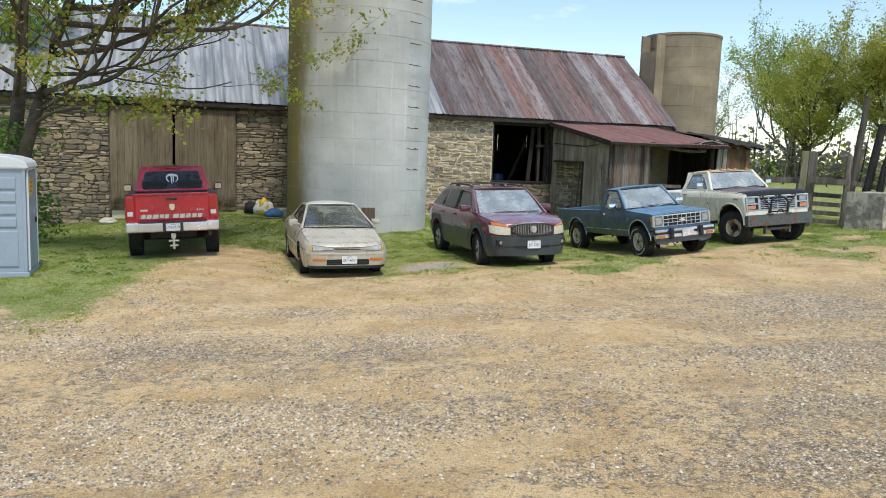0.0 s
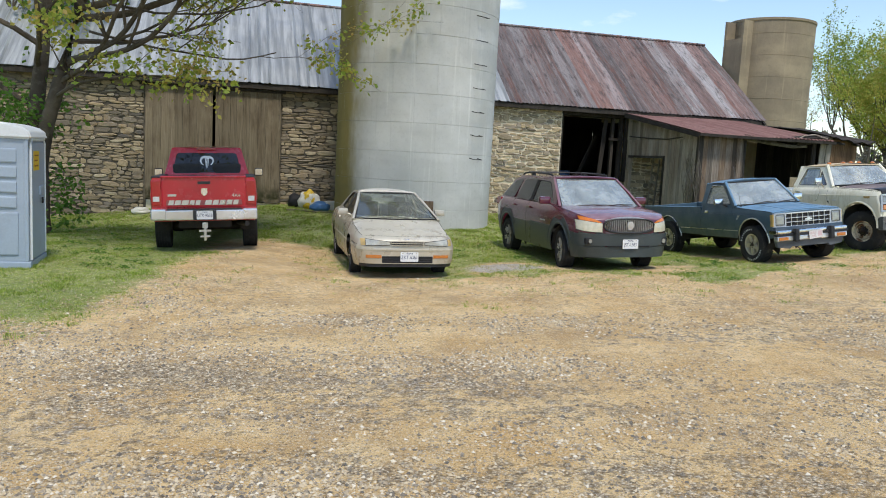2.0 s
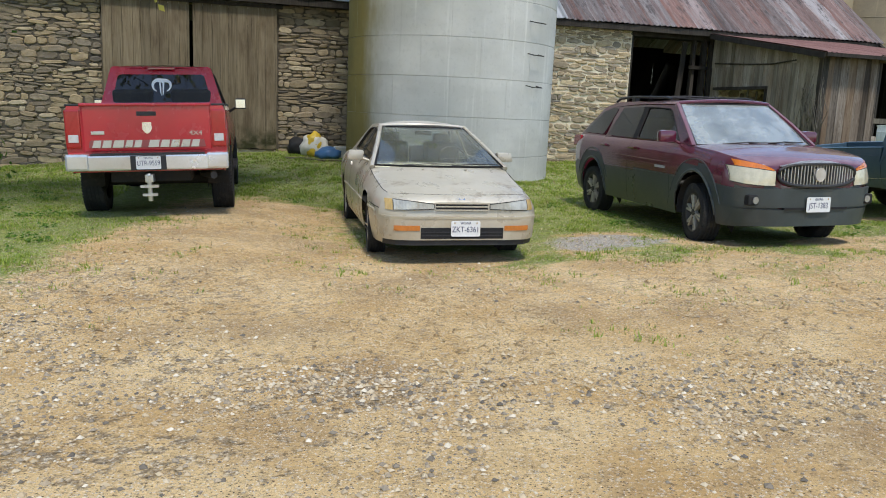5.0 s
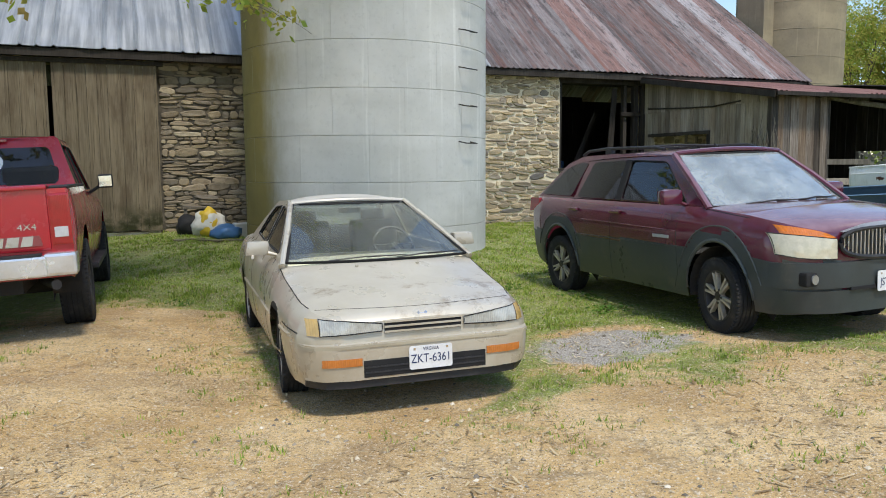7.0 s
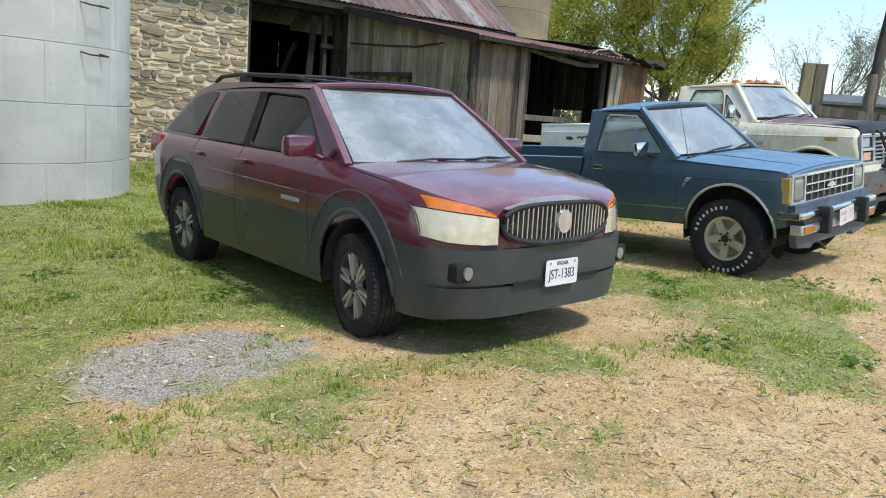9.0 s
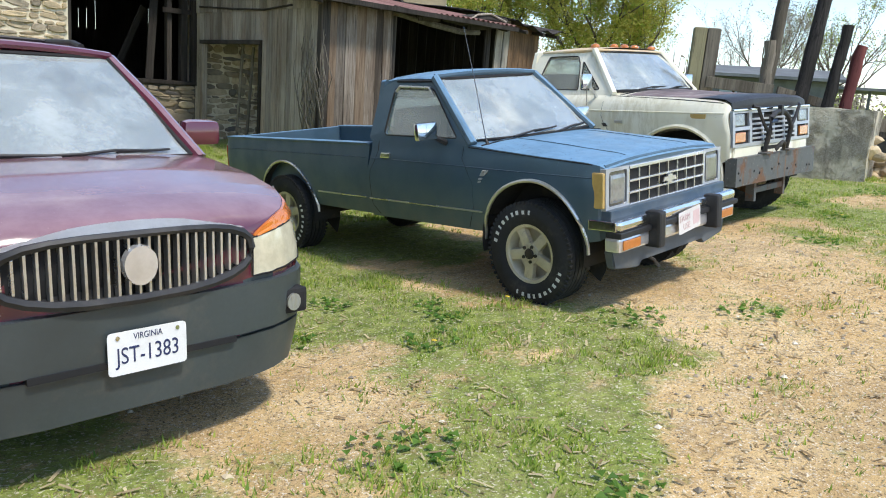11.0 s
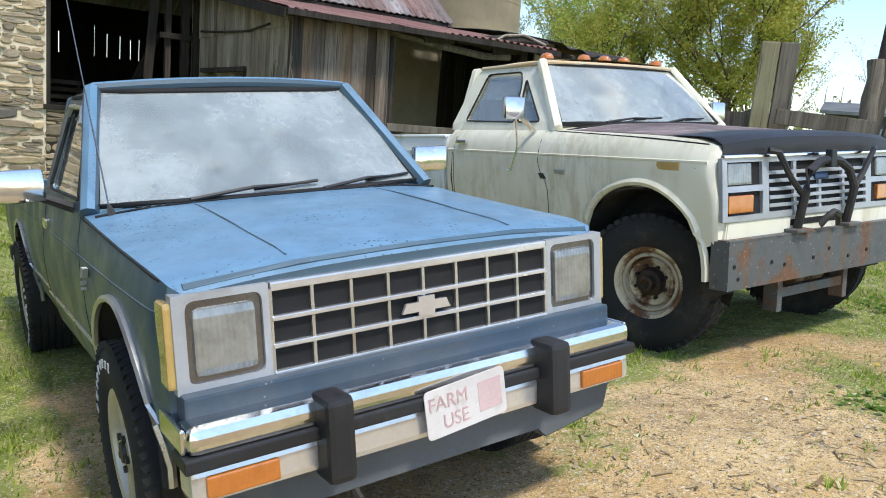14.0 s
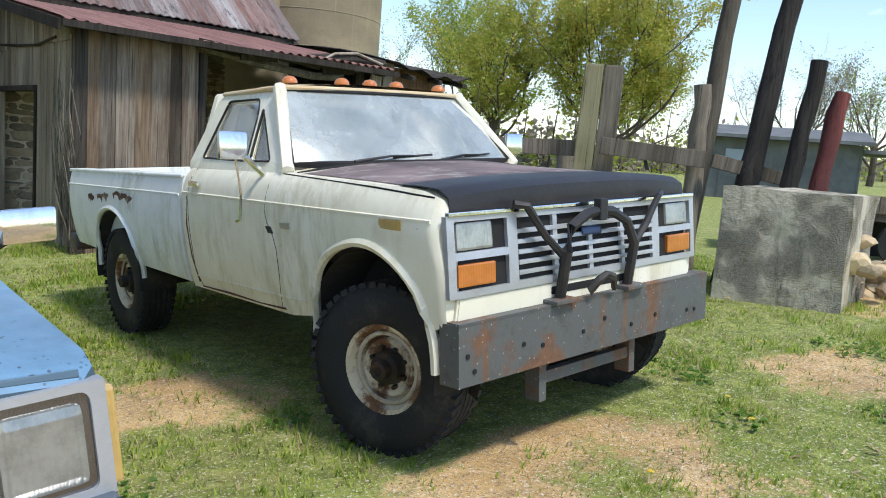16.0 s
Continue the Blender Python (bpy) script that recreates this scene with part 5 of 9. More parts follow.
def mirror(parent, x, y, z, w, h, d, mat, arm=0.14, arm_mat=None, bev=0.03, down=0.05):
    s = 1 if x > 0 else -1
    m = part("mirror", boxed(min(x, x + s * w), max(x, x + s * w), y - d / 2, y + d / 2, z, z + h, bevel=bev), mat, parent, smooth=50)
    part("mirror_arm", tube(bmesh.new(), [(x - s * arm, y - 0.02, z - down), (x + s * w * 0.3, y, z + h * 0.3)], 0.022, 6), arm_mat or mat, m)
    part("mirror_glass", boxed(min(x + s * 0.015, x + s * (w - 0.015)), max(x + s * 0.015, x + s * (w - 0.015)), y + d / 2 - 0.004, y + d / 2 + 0.004, z + 0.02, z + h - 0.02), "mirror_silver", m)


# ---- the blue pickup ----
def build_blue_pickup():
    t = thing("pickup_truck", POSE_BLUE, "faded blue pickup truck with chrome grille parked on grass", "truck", "parked vehicles")
    A = ((-1.5, 0.40, 0.46), (1.5, 0.40, 0.45))
    b = Body([(-2.10, 0.52, 0.94, 0.965, 0.74, 0.76, 0.74), (-2.07, 0.50, 0.96, 0.99, 0.77, 0.80, 0.775), (-1.95, 0.48, 0.975, 1.01, 0.78, 0.82, 0.785), (-1.5, 0.47, 1.00, 1.045, 0.78, 0.825, 0.79),
              (-0.72, 0.45, 1.045, 1.08, 0.77, 0.825, 0.785), (-0.55, 0.45, 1.05, 1.07, 0.77, 0.825, 0.785), (0.63, 0.45, 1.06, 1.06, 0.77, 0.825, 0.785)], 0.62)
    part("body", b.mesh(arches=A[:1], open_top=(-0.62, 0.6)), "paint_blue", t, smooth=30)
    bed = Body([(0.66, 0.46, 1.03, 1.03, 0.76, 0.81, 0.79), (2.42, 0.50, 1.03, 1.03, 0.76, 0.81, 0.79), (2.45, 0.50, 1.02, 1.02, 0.75, 0.80, 0.78)], 0.62)
    part("bed", bed.mesh(arches=A[1:], open_top=(0.5, 3)), "paint_blue", t, smooth=30)
    bm = boxed(-0.78, 0.78, 0.68, 0.72, 0.55, 1.02)
    for s in (-1, 1):
        box(bm, s * 0.74, s * 0.70, 0.7, 2.42, 0.55, 1.02)
        box(bm, s * 0.69, s * 0.795, 0.67, 2.44, 1.015, 1.037, 0.008)
    box(bm, -0.72, 0.72, 0.7, 2.42, 0.53, 0.56)
    part("bed_liner", bm, "paint_blue", t)
    slab("tailgate", t, "paint_blue", -0.77, 0.77, 2.41, 2.46, 0.52, 1.03)
    slab("rear_bumper", t, "dark_metal", -0.8, 0.8, 2.48, 2.64, 0.44, 0.56, bevel=0.02)
    for s in (-1, 1):
        slab("tail_lamp", t, "lamp_red", s * 0.70, s * 0.80, 2.43, 2.472, 0.68, 0.95)
    wheel_wells(t, (-1.5, 1.5), 0.45, 0.8, 0.40)
    arch_lip(t, b, *A[0], 0.014, "chrome_dull")
    arch_lip(t, bed, *A[1], 0.014, "chrome_dull")
    wh = add_wheels(t, "alloy5", 0.365, 0.235, 0.20, 0.70, -1.5, 1.5, 0)
    for w in (wh[0], wh[2]):
        for i, (a0, n) in enumerate(((40, 9), (205, 10))):
            for j in range(n):
                a = radians(a0 + j * 10)
                m = Matrix.Rotation(a, 4, "X") @ Matrix.Translation((0.122, 0, 0.293))
                part("white_letter", boxed(-0.002, 0.0022, -0.008 - 0.004 * (j % 3), 0.006 + 0.003 * (j % 2), -0.015, 0.015 - 0.004 * (j % 4 == 1), m=m), "white_rubber", w)
    # cab
    xo = lambda a, z: lerp(0.785, 0.60, max(0, (z - 1.04) / 0.58))
    outer = [(-0.72, 1.045), (-0.05, 1.60), (0.50, 1.61), (0.64, 1.55), (0.66, 1.05)]
    win = [(-0.54, 1.10), (-0.06, 1.52), (0.47, 1.535), (0.50, 1.11)]
    side_frame(t, "paint_blue", outer, [win], xo)
    for s in (-1, 1):
        part("drip_rail", tube(bmesh.new(), [(s * (xo(0, z) + 0.004), y, z) for y, z in ((-0.66, 1.12), (-0.05, 1.58), (0.45, 1.59))], 0.011, 5), "gap_black", t)
        part("window_visor", tube(bmesh.new(), [(s * (xo(0, z) + 0.012), y, z) for y, z in ((-0.12, 1.44), (-0.02, 1.525), (0.39, 1.545), (0.43, 1.5))], 0.014, 6), "chrome_dull", t)
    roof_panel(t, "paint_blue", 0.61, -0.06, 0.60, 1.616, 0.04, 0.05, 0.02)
    frame_tube("roof_header", [(x, -0.045 - 0.05 * (1 - (x / 0.60) ** 2), 1.612 + 0.022 * (1 - (x / 0.6) ** 2)) for x in (i * 0.12 - 0.60 for i in range(11))], 0.026, "paint_blue", t)
    base, top = (0.73, -0.70, 1.075, 0.10), (0.585, -0.065, 1.595, 0.05)
    curved_glass("windscreen", base, top, t, "windscreen_glass")
    frame_tube("windscreen_seal", edge_line(base) + edge_line(top)[::-1], 0.016, "gap_black", t, closed=True)
    for s in (-1, 1):
        frame_tube("pillar", [(s * 0.765, -0.72, 1.05), (s * 0.605, -0.055, 1.605)], 0.036, "paint_blue", t)
    part("cab_back", plate_with_holes(round_poly([(-0.78, 1.0), (0.78, 1.0), (0.61, 1.61), (-0.61, 1.61)], 0.03), [round_poly([(-0.6, 1.12), (0.6, 1.12), (0.5, 1.52), (-0.5, 1.52)], 0.05)], lambda a, z: (a, 0.65, z), Vector((0, -0.03, 0))), "paint_blue", t)
    glass_pane("rear_window", round_poly([(-0.6, 1.12), (0.6, 1.12), (0.5, 1.52), (-0.5, 1.52)], 0.05), lambda a, z: (a, 0.64, z), t, "car_glass", (0, 0.004, 0))
    cabin_floor(t, 0.72, -0.7, 0.62, 0.6, -0.62, 1.08)
    for x in (-0.3, 0.3):
        seat(t, x, 0.3, 0.72, 0.56, "seat_blue")
    steering_wheel(t, 0.32, -0.14, 1.12)
    # seams and trim
    seam(t, b, [(-0.64, 1.04), (-0.54, 0.8), (-0.52, 0.62), (-0.45, 0.47)])
    seam(t, b, [(0.56, 1.05), (0.57, 0.55), (0.5, 0.47)])
    seam(t, b, [(-2.0, 0.965), (-0.7, 1.035)], 0.004)
    seam(t, b, [(-2.05, 0.90), (0.62, 0.93)], 0.004, "paint_blue_dark", "body_crease", 0)
    seam(t, bed, [(0.68, 0.93), (2.42, 0.93)], 0.004, "paint_blue_dark", "body_crease", 0)
    seam(t, b, [(-1.02, 0.60), (0.62, 0.60)], 0.008, "chrome_dull", "side_strip", 0.002)
    seam(t, bed, [(0.68, 0.60), (1.02, 0.60)], 0.008, "chrome_dull", "side_strip", 0.002)
    for x in (-0.42, 0.42):
        part("hood_crease", tube(bmesh.new(), [(x * lerp(1.0, 0.95, i / 14), lerp(-2.02, -0.78, i / 14), b.top(x * lerp(1.0, 0.95, i / 14), lerp(-2.02, -0.78, i / 14)) - 0.001) for i in range(15)], 0.005, 6), "paint_blue", t)
    part("hood_edge", tube(bmesh.new(), [(x, -2.075, b.top(x, -2.07) - 0.012) for x in (-0.74, -0.4, 0, 0.4, 0.74)], 0.013, 6), "paint_blue", t)
    part("hood_gap", tube(bmesh.new(), [(x, -0.79 - 0.06 * (1 - (x / 0.76) ** 2), b.top(x, -0.79) + 0.002) for x in (i * 0.152 - 0.76 for i in range(11))], 0.005, 5), "gap_black", t)
    bm = bmesh.new()
    for i in range(34):
        x = -0.60 + i * 0.036
        box(bm, x, x + 0.014, -0.785, -0.745, b.top(x, -0.76) + 0.001, b.top(x, -0.76) + 0.006)
    part("cowl_vent", bm, "gap_black", t)
    for s in (-1, 1):
        slab("door_handle", t, "chrome", s * 0.805, s * 0.835, 0.36, 0.49, 0.935, 0.972, bevel=0.008)
        mirror(t, s * 0.86, -0.37, 1.10, 0.20, 0.15, 0.06, "chrome", 0.10, "black_plastic", 0.018)
    wiper(t, (-0.40, -0.80, 1.085), (0.12, -0.77, 1.12))
    wiper(t, (0.18, -0.80, 1.085), (0.64, -0.70, 1.115))
    part("aerial", tube(bmesh.new(), [(-0.70, -0.785, 1.09), (-0.715, -0.74, 1.5), (-0.74, -0.66, 1.95)], [0.0035, 0.0028, 0.002], 5), "chrome_dark", t)
    part("aerial_stub", tube(bmesh.new(), [(-0.70, -0.80, 1.04), (-0.70, -0.79, 1.07), (-0.70, -0.785, 1.095)], [0.018, 0.012, 0.006], 6), "dark_metal", t)
    for y0, y1, z0, z1 in ((-1.03, -1.00, 0.865, 0.905), (-0.995, -0.985, 0.88, 0.888), (-0.98, -0.965, 0.865, 0.905), (-0.958, -0.925, 0.865, 0.905), (-1.03, -0.925, 0.835, 0.850), (-1.01, -0.94, 0.815, 0.827)):
        slab("badge", t, "silver_letter", -0.846, -0.826, y0, y1, z0, z1, bevel=0.002)
    # front
    slab("grille_backing", t, "gap_black", -0.505, 0.505, -2.106, -2.07, 0.70, 0.935, bevel=0)
    g = part("grille", boxed(-0.51, 0.51, -2.125, -2.095, 0.925, 0.945, bevel=0.004), "bumper_chrome", t)
    for z in (0.70, 0.778, 0.855):
        part("grille_bar", boxed(-0.51, 0.51, -2.125, -2.10, z - 0.007, z + 0.007, bevel=0.003), "bumper_chrome", g)
    for i in range(9):
        x = -0.51 + i * 1.02 / 8
        part("grille_upright", boxed(x - 0.005, x + 0.005, -2.120, -2.092, 0.70, 0.93), "chrome_dull", g)
    prism(bm := bmesh.new(), [(-0.09, 0.80), (-0.03, 0.80), (-0.03, 0.785), (0.03, 0.785), (0.03, 0.80), (0.09, 0.80), (0.075, 0.83), (0.03, 0.83), (0.03, 0.845), (-0.03, 0.845), (-0.03, 0.83), (-0.075, 0.83)], -2.136, -2.125, "XZ")
    part("emblem", bm, "bumper_chrome", g)
    for s in (-1, 1):
        h = part("headlight_bezel", plate_with_holes([(s * 0.515, 0.695), (s * 0.784, 0.695), (s * 0.784, 0.945), (s * 0.515, 0.945)], [round_poly([(s * 0.535, 0.715), (s * 0.75, 0.715), (s * 0.75, 0.93), (s * 0.535, 0.93)], 0.025)], lambda a, z: (a, -2.12, z), Vector((0, 0.05, 0))), "grille_grey", t)
        part("headlight_surround", boxed(s * 0.53, s * 0.755, -2.108, -2.08, 0.71, 0.935), "chrome_dark", h)
        part("headlight", boxed(s * 0.552, s * 0.735, -2.124, -2.08, 0.73, 0.915, bevel=0.024), "lamp_glass", h)
        part("corner_lamp", boxed(s * 0.774, s * 0.806, -2.112, -2.01, 0.71, 0.93, bevel=0.010), "lamp_amber_pale", h)
    bm = boxed(-0.80, 0.80, -2.25, -2.12, 0.57, 0.645, bevel=0.028)
    bump = part("front_bumper", bm, "chrome", t)
    part("bumper_band", boxed(-0.815, 0.815, -2.262, -2.14, 0.535, 0.572, bevel=0.006), "black_plastic", bump)
    part("bumper_lower", boxed(-0.80, 0.80, -2.24, -2.12, 0.44, 0.535, bevel=0.02), "bumper_chrome", bump)
    part("filler_panel", boxed(-0.78, 0.78, -2.16, -2.05, 0.60, 0.70, bevel=0.01), "paint_blue_dark", t)
    part("valance", prism(bmesh.new(), [(-0.78, 0.44), (-0.74, 0.32), (-0.45, 0.28), (-0.42, 0.33), (0.42, 0.33), (0.45, 0.28), (0.74, 0.32), (0.78, 0.44)], -2.17, -2.1, "XZ", 0.008), "grey_plastic", t)
    for s in (-1, 1):
        part("bumper_guard", boxed(s * 0.36, s * 0.445, -2.325, -2.2, 0.42, 0.66, bevel=0.02), "black_plastic", bump)
        part("side_guard", boxed(s * 0.797, s * 0.812, -2.22, -1.98, 0.575, 0.64, bevel=0.006), "chrome", bump)
        part("parking_lamp", boxed(s * 0.56, s * 0.76, -2.252, -2.2, 0.455, 0.515, bevel=0.006), "lamp_amber", bump)
    licence_plate(t, "", pose(0.05, -2.268, 0.53, 90, -5), ground="plate_worn", faded=True)
    part("tow_hook", tube(bmesh.new(), [(-0.3, -2.1, 0.34), (-0.3, -2.2, 0.30), (-0.28, -2.22, 0.26), (-0.25, -2.19, 0.27)], 0.013, 6), "dark_metal", t)
    slab("chassis", t, "underbody", -0.45, 0.45, -2.0, 2.4, 0.38, 0.50)
    for y in (-1.5, 1.5):
        part("axle", cyl(bmesh.new(), (-0.65, y, 0.33), (0.65, y, 0.33), 0.06), "underbody", t)
    proportion(t, [(-2.4, -2.35), (-2.1, -2.07), (-1.96, -1.96), (-1.04, -1.06), (-0.52, -0.97), (0.57, 0.21), (0.66, 0.25), (1.04, 1.04), (1.96, 1.98), (2.46, 2.6), (2.7, 2.8)],
               [(-2.4, -2.35), (-2.1, -2.07), (-1.5, -1.56), (-0.80, -1.04), (-0.70, -0.92), (-0.065, -0.445), (0.60, 0.12), (0.66, 0.22), (1.04, 1.04), (1.96, 1.98), (2.46, 2.6), (2.7, 2.8)], 0.90,
               [(-0.1, -0.1), (0.90, 0.90), (0.975, 0.995), (1.03, 1.05), (1.06, 1.09), (1.11, 1.125), (1.595, 1.545), (1.7, 1.65)], [(-0.1, 0.985), (0.45, 0.965), (1.0, 0.955), (1.15, 0.985), (2, 0.985)])
    return t


# ---- the white pickup ----
def build_white_pickup():
    t = thing("pickup_truck", POSE_WHITE, "weathered cream pickup truck with rusty steel bumper", "truck", "parked vehicles")
    A = ((-1.69, 0.50, 0.505), (1.69, 0.50, 0.48))
    b = Body([(-2.30, 0.72, 1.20, 1.24, 0.95, 0.965, 0.90), (-2.26, 0.70, 1.23, 1.27, 0.96, 0.985, 0.91), (-2.1, 0.66, 1.26, 1.30, 0.94, 0.99, 0.91), (-1.6, 0.62, 1.29, 1.34, 0.94, 1.0, 0.92),
              (-0.72, 0.56, 1.33, 1.37, 0.93, 1.0, 0.92), (-0.55, 0.56, 1.33, 1.36, 0.93, 1.0, 0.92), (0.62, 0.56, 1.34, 1.34, 0.93, 1.0, 0.92)], 0.7)
    part("body", b.mesh(arches=A[:1], open_top=(-0.62, 0.6)), "paint_cream", t, smooth=30)
    bed = Body([(0.66, 0.58, 1.27, 1.27, 0.93, 0.99, 0.95), (2.80, 0.64, 1.27, 1.27, 0.93, 0.99, 0.95), (2.84, 0.66, 1.26, 1.26, 0.91, 0.97, 0.94)], 0.6)
    part("bed", bed.mesh(arches=A[1:], open_top=(0.5, 3)), "paint_white_worn", t, smooth=30)
    bm = boxed(-0.94, 0.94, 0.68, 0.73, 0.75, 1.26)
    for s in (-1, 1):
        box(bm, s * 0.86, s * 0.82, 0.7, 2.8, 0.75, 1.26)
        box(bm, s * 0.81, s * 0.965, 0.67, 2.84, 1.255, 1.282, 0.01)
    box(bm, -0.86, 0.86, 0.7, 2.8, 0.72, 0.76)
    part("bed_liner", bm, "paint_white_worn", t)
    slab("tailgate", t, "paint_white_worn", -0.90, 0.90, 2.79, 2.85, 0.70, 1.27)
    slab("rear_bumper", t, "rusty_steel", -0.95, 0.95, 2.86, 3.05, 0.56, 0.70, bevel=0.02)
    wheel_wells(t, (-1.69, 1.69), 0.49, 0.98, 0.50)
    arch_lip(t, b, *A[0], 0.026, "paint_cream", "arch_flare", out=0.0)
    arch_lip(t, bed, *A[1], 0.022, "paint_white_worn", "arch_flare", out=0.0)
    add_wheels(t, "steel", 0.425, 0.25, 0.215, 0.80, -1.69, 1.69, 17)
    xo = lambda a, z: lerp(0.92, 0.70, max(0, (z - 1.33) / 0.60))
    outer = [(-0.72, 1.33), (-0.26, 1.90), (0.48, 1.92), (0.60, 1.86), (0.66, 1.33)]
    win = [(-0.17, 1.38), (-0.10, 1.72), (-0.04, 1.84), (0.42, 1.845), (0.52, 1.40)]
    vent = [(-0.50, 1.38), (-0.135, 1.77), (-0.21, 1.38)]
    side_frame(t, "paint_cream", outer, [win, vent], xo, r=0.035)
    roof_panel(t, "paint_cream_rust", 0.71, -0.27, 0.57, 1.925, 0.035, 0.05, 0.02)
    base, top = (0.86, -0.70, 1.365, 0.12), (0.69, -0.27, 1.895, 0.06)
    curved_glass("windscreen", base, top, t, "windscreen_glass")
    frame_tube("windscreen_seal", edge_line(base) + edge_line(top)[::-1], 0.017, "gap_black", t, closed=True)
    for s in (-1, 1):
        frame_tube("pillar", [(s * 0.90, -0.72, 1.335), (s * 0.71, -0.265, 1.915)], 0.040, "paint_cream", t)
    frame_tube("roof_gutter", [(-0.705, 0.55, 1.905), (-0.715, -0.2, 1.905), *[(x, -0.275 - 0.05 * (1 - (x / 0.71) ** 2), 1.912) for x in (-0.71, -0.4, 0, 0.4, 0.71)], (0.715, -0.2, 1.905), (0.705, 0.55, 1.905)], 0.018, "paint_cream_rust", t)
    rear = round_poly([(-0.66, 1.42), (0.66, 1.42), (0.56, 1.82), (-0.56, 1.82)], 0.05)
    part("cab_back", plate_with_holes(round_poly([(-0.92, 1.2), (0.92, 1.2), (0.71, 1.92), (-0.71, 1.92)], 0.03), [rear], lambda a, z: (a, 0.65, z), Vector((0, -0.03, 0))), "paint_cream", t)
    glass_pane("rear_window", rear, lambda a, z: (a, 0.64, z), t, "car_glass", (0, 0.004, 0))
    for x in (-0.60, -0.22, 0.0, 0.22, 0.60):
        bm = lathe(bmesh.new(), [(0, 0.042), (0.02, 0.04), (0.042, 0.026), (0.05, 0.001)], 14, "Z", Matrix.Translation((x, -0.18, 1.945 + 0.012 * (1 - (x / 0.7) ** 2))) @ Matrix.Diagonal((1.15, 1.5, 1, 1)))
        part("cab_marker_lamp", bm, "lamp_amber", t, smooth=True)
    cabin_floor(t, 0.84, -0.7, 0.62, 0.75, -0.60, 1.37)
    seat(t, 0, 0.30, 0.95, 1.45, "seat_tan", 0.66)
    steering_wheel(t, 0.40, -0.16, 1.42)
    seam(t, b, [(-0.62, 1.32), (-0.60, 0.75), (-0.56, 0.58)])
    seam(t, b, [(0.54, 1.34), (0.55, 0.66), (0.50, 0.58)])
    seam(t, b, [(-2.2, 1.235), (-0.72, 1.325)], 0.005)
    seam(t, b, [(-2.25, 1.14), (0.62, 1.17)], 0.010, "paint_cream", "body_crease", 0)
    seam(t, bed, [(0.68, 1.15), (2.8, 1.15)], 0.010, "paint_white_worn", "body_crease", 0)
    seam(t, b, [(-1.10, 0.66), (0.62, 0.64)], 0.007, "paint_cream", "body_crease", 0)
    part("hood_gap", tube(bmesh.new(), [(x, -0.80 - 0.05 * (1 - (x / 0.88) ** 2), b.top(x, -0.80) + 0.002) for x in (i * 0.176 - 0.88 for i in range(11))], 0.006, 5), "gap_black", t)
    bm = bmesh.new()
    sheet(bm, [[Vector((x, y, b.top(x, y) + 0.005)) for x in (i * 0.0885 - 0.885 for i in range(21))] for y in (-1.98 + j * 0.1 for j in range(12))])
    part("hood_skin", bm, "peeled_hood", t, "peeled grey and bare weathered hood paint", smooth=True)
    bm = bmesh.new()
    grid = []
    for j in range(9):
        u = j / 8
        row = []
        for i in range(21):
            x = (i / 10 - 1) * 0.905
            y, z = ((-1.90 - 0.42 * (u / 0.6), b.top(x, -1.90 - 0.38 * (u / 0.6)) + 0.014 + 0.02 * (u / 0.6)) if u < 0.6 else (-2.325 - 0.012 * math.sin((u - 0.6) / 0.4 * 3.1), b.top(x, -2.27) + 0.02 - 0.11 * (u - 0.6) / 0.4))
            row.append(Vector((x, y + 0.03 * (x / 0.9) ** 4, z)))
        grid.append(row)
    sheet(bm, grid)
    got = bmesh.ops.extrude_face_region(bm, geom=list(bm.faces))
    bmesh.ops.translate(bm, verts=[q for q in got["geom"] if isinstance(q, bmesh.types.BMVert)], vec=(0, 0.006, -0.006))
    part("hood_cover", bm, "black_vinyl", t, "faded black vinyl hood cover", smooth=50)
    for s in (-1, 1):
        slab("door_handle", t, "chrome", s * 0.985, s * 1.015, 0.34, 0.49, 1.215, 1.245, bevel=0.008)
        mirror(t, s * 1.03, -0.47, 1.40, 0.17, 0.19, 0.05, "chrome", 0.10, "chrome", 0.02, 0.1)
        part("mirror_brace", tube(bmesh.new(), [(s * 1.1, -0.47, 1.42), (s * 1.06, -0.44, 1.2), (s * 1.0, -0.25, 1.03), (s * 1.0, -0.19, 1.02)], 0.008, 6), "chrome", t)
        part("hinge_scar", boxed(s * 0.99, s * 1.006, -0.64, -0.58, 0.98, 1.02, bevel=0.003), "dark_metal", t)
        part("side_marker", boxed(s * 0.978, s * 0.995, -2.02, -1.82, 1.085, 1.135, bevel=0.005), "lamp_amber_pale", t)
        part("badge", boxed(s * 0.995, s * 1.006, -0.93, -0.80, 1.02, 1.055, bevel=0.003), "chrome_dull", t)
        rr = random.Random(5)
        for y0, y1, z0 in ((1.20, 1.62, 1.095), (1.70, 1.98, 1.085), (2.04, 2.20, 1.06)):
            top, low = [], []
            for i in range(15):
                u = i / 14
                y, h = lerp(y0, y1, u), 0.030 * math.sin(math.pi * u) ** 0.5
                zc = z0 + 0.012 * math.sin(9 * y)
                top.append((y, zc + h * rr.uniform(0.3, 1.0)))
                low.append((y, zc - h * rr.uniform(0.3, 1.6) - (0.03 if i % 5 == 3 else 0)))
            bm = bmesh.new()
            sheet(bm, [[Vector((s * (bed.side(y, z) + 0.003), y, z)) for y, z in row] for row in (low, [(a[0], (a[1] + c[1]) / 2) for a, c in zip(low, top)], top)])
            part("rust_patch", bm, "rust_flakes", t, "flaking rust over the rear wheel")
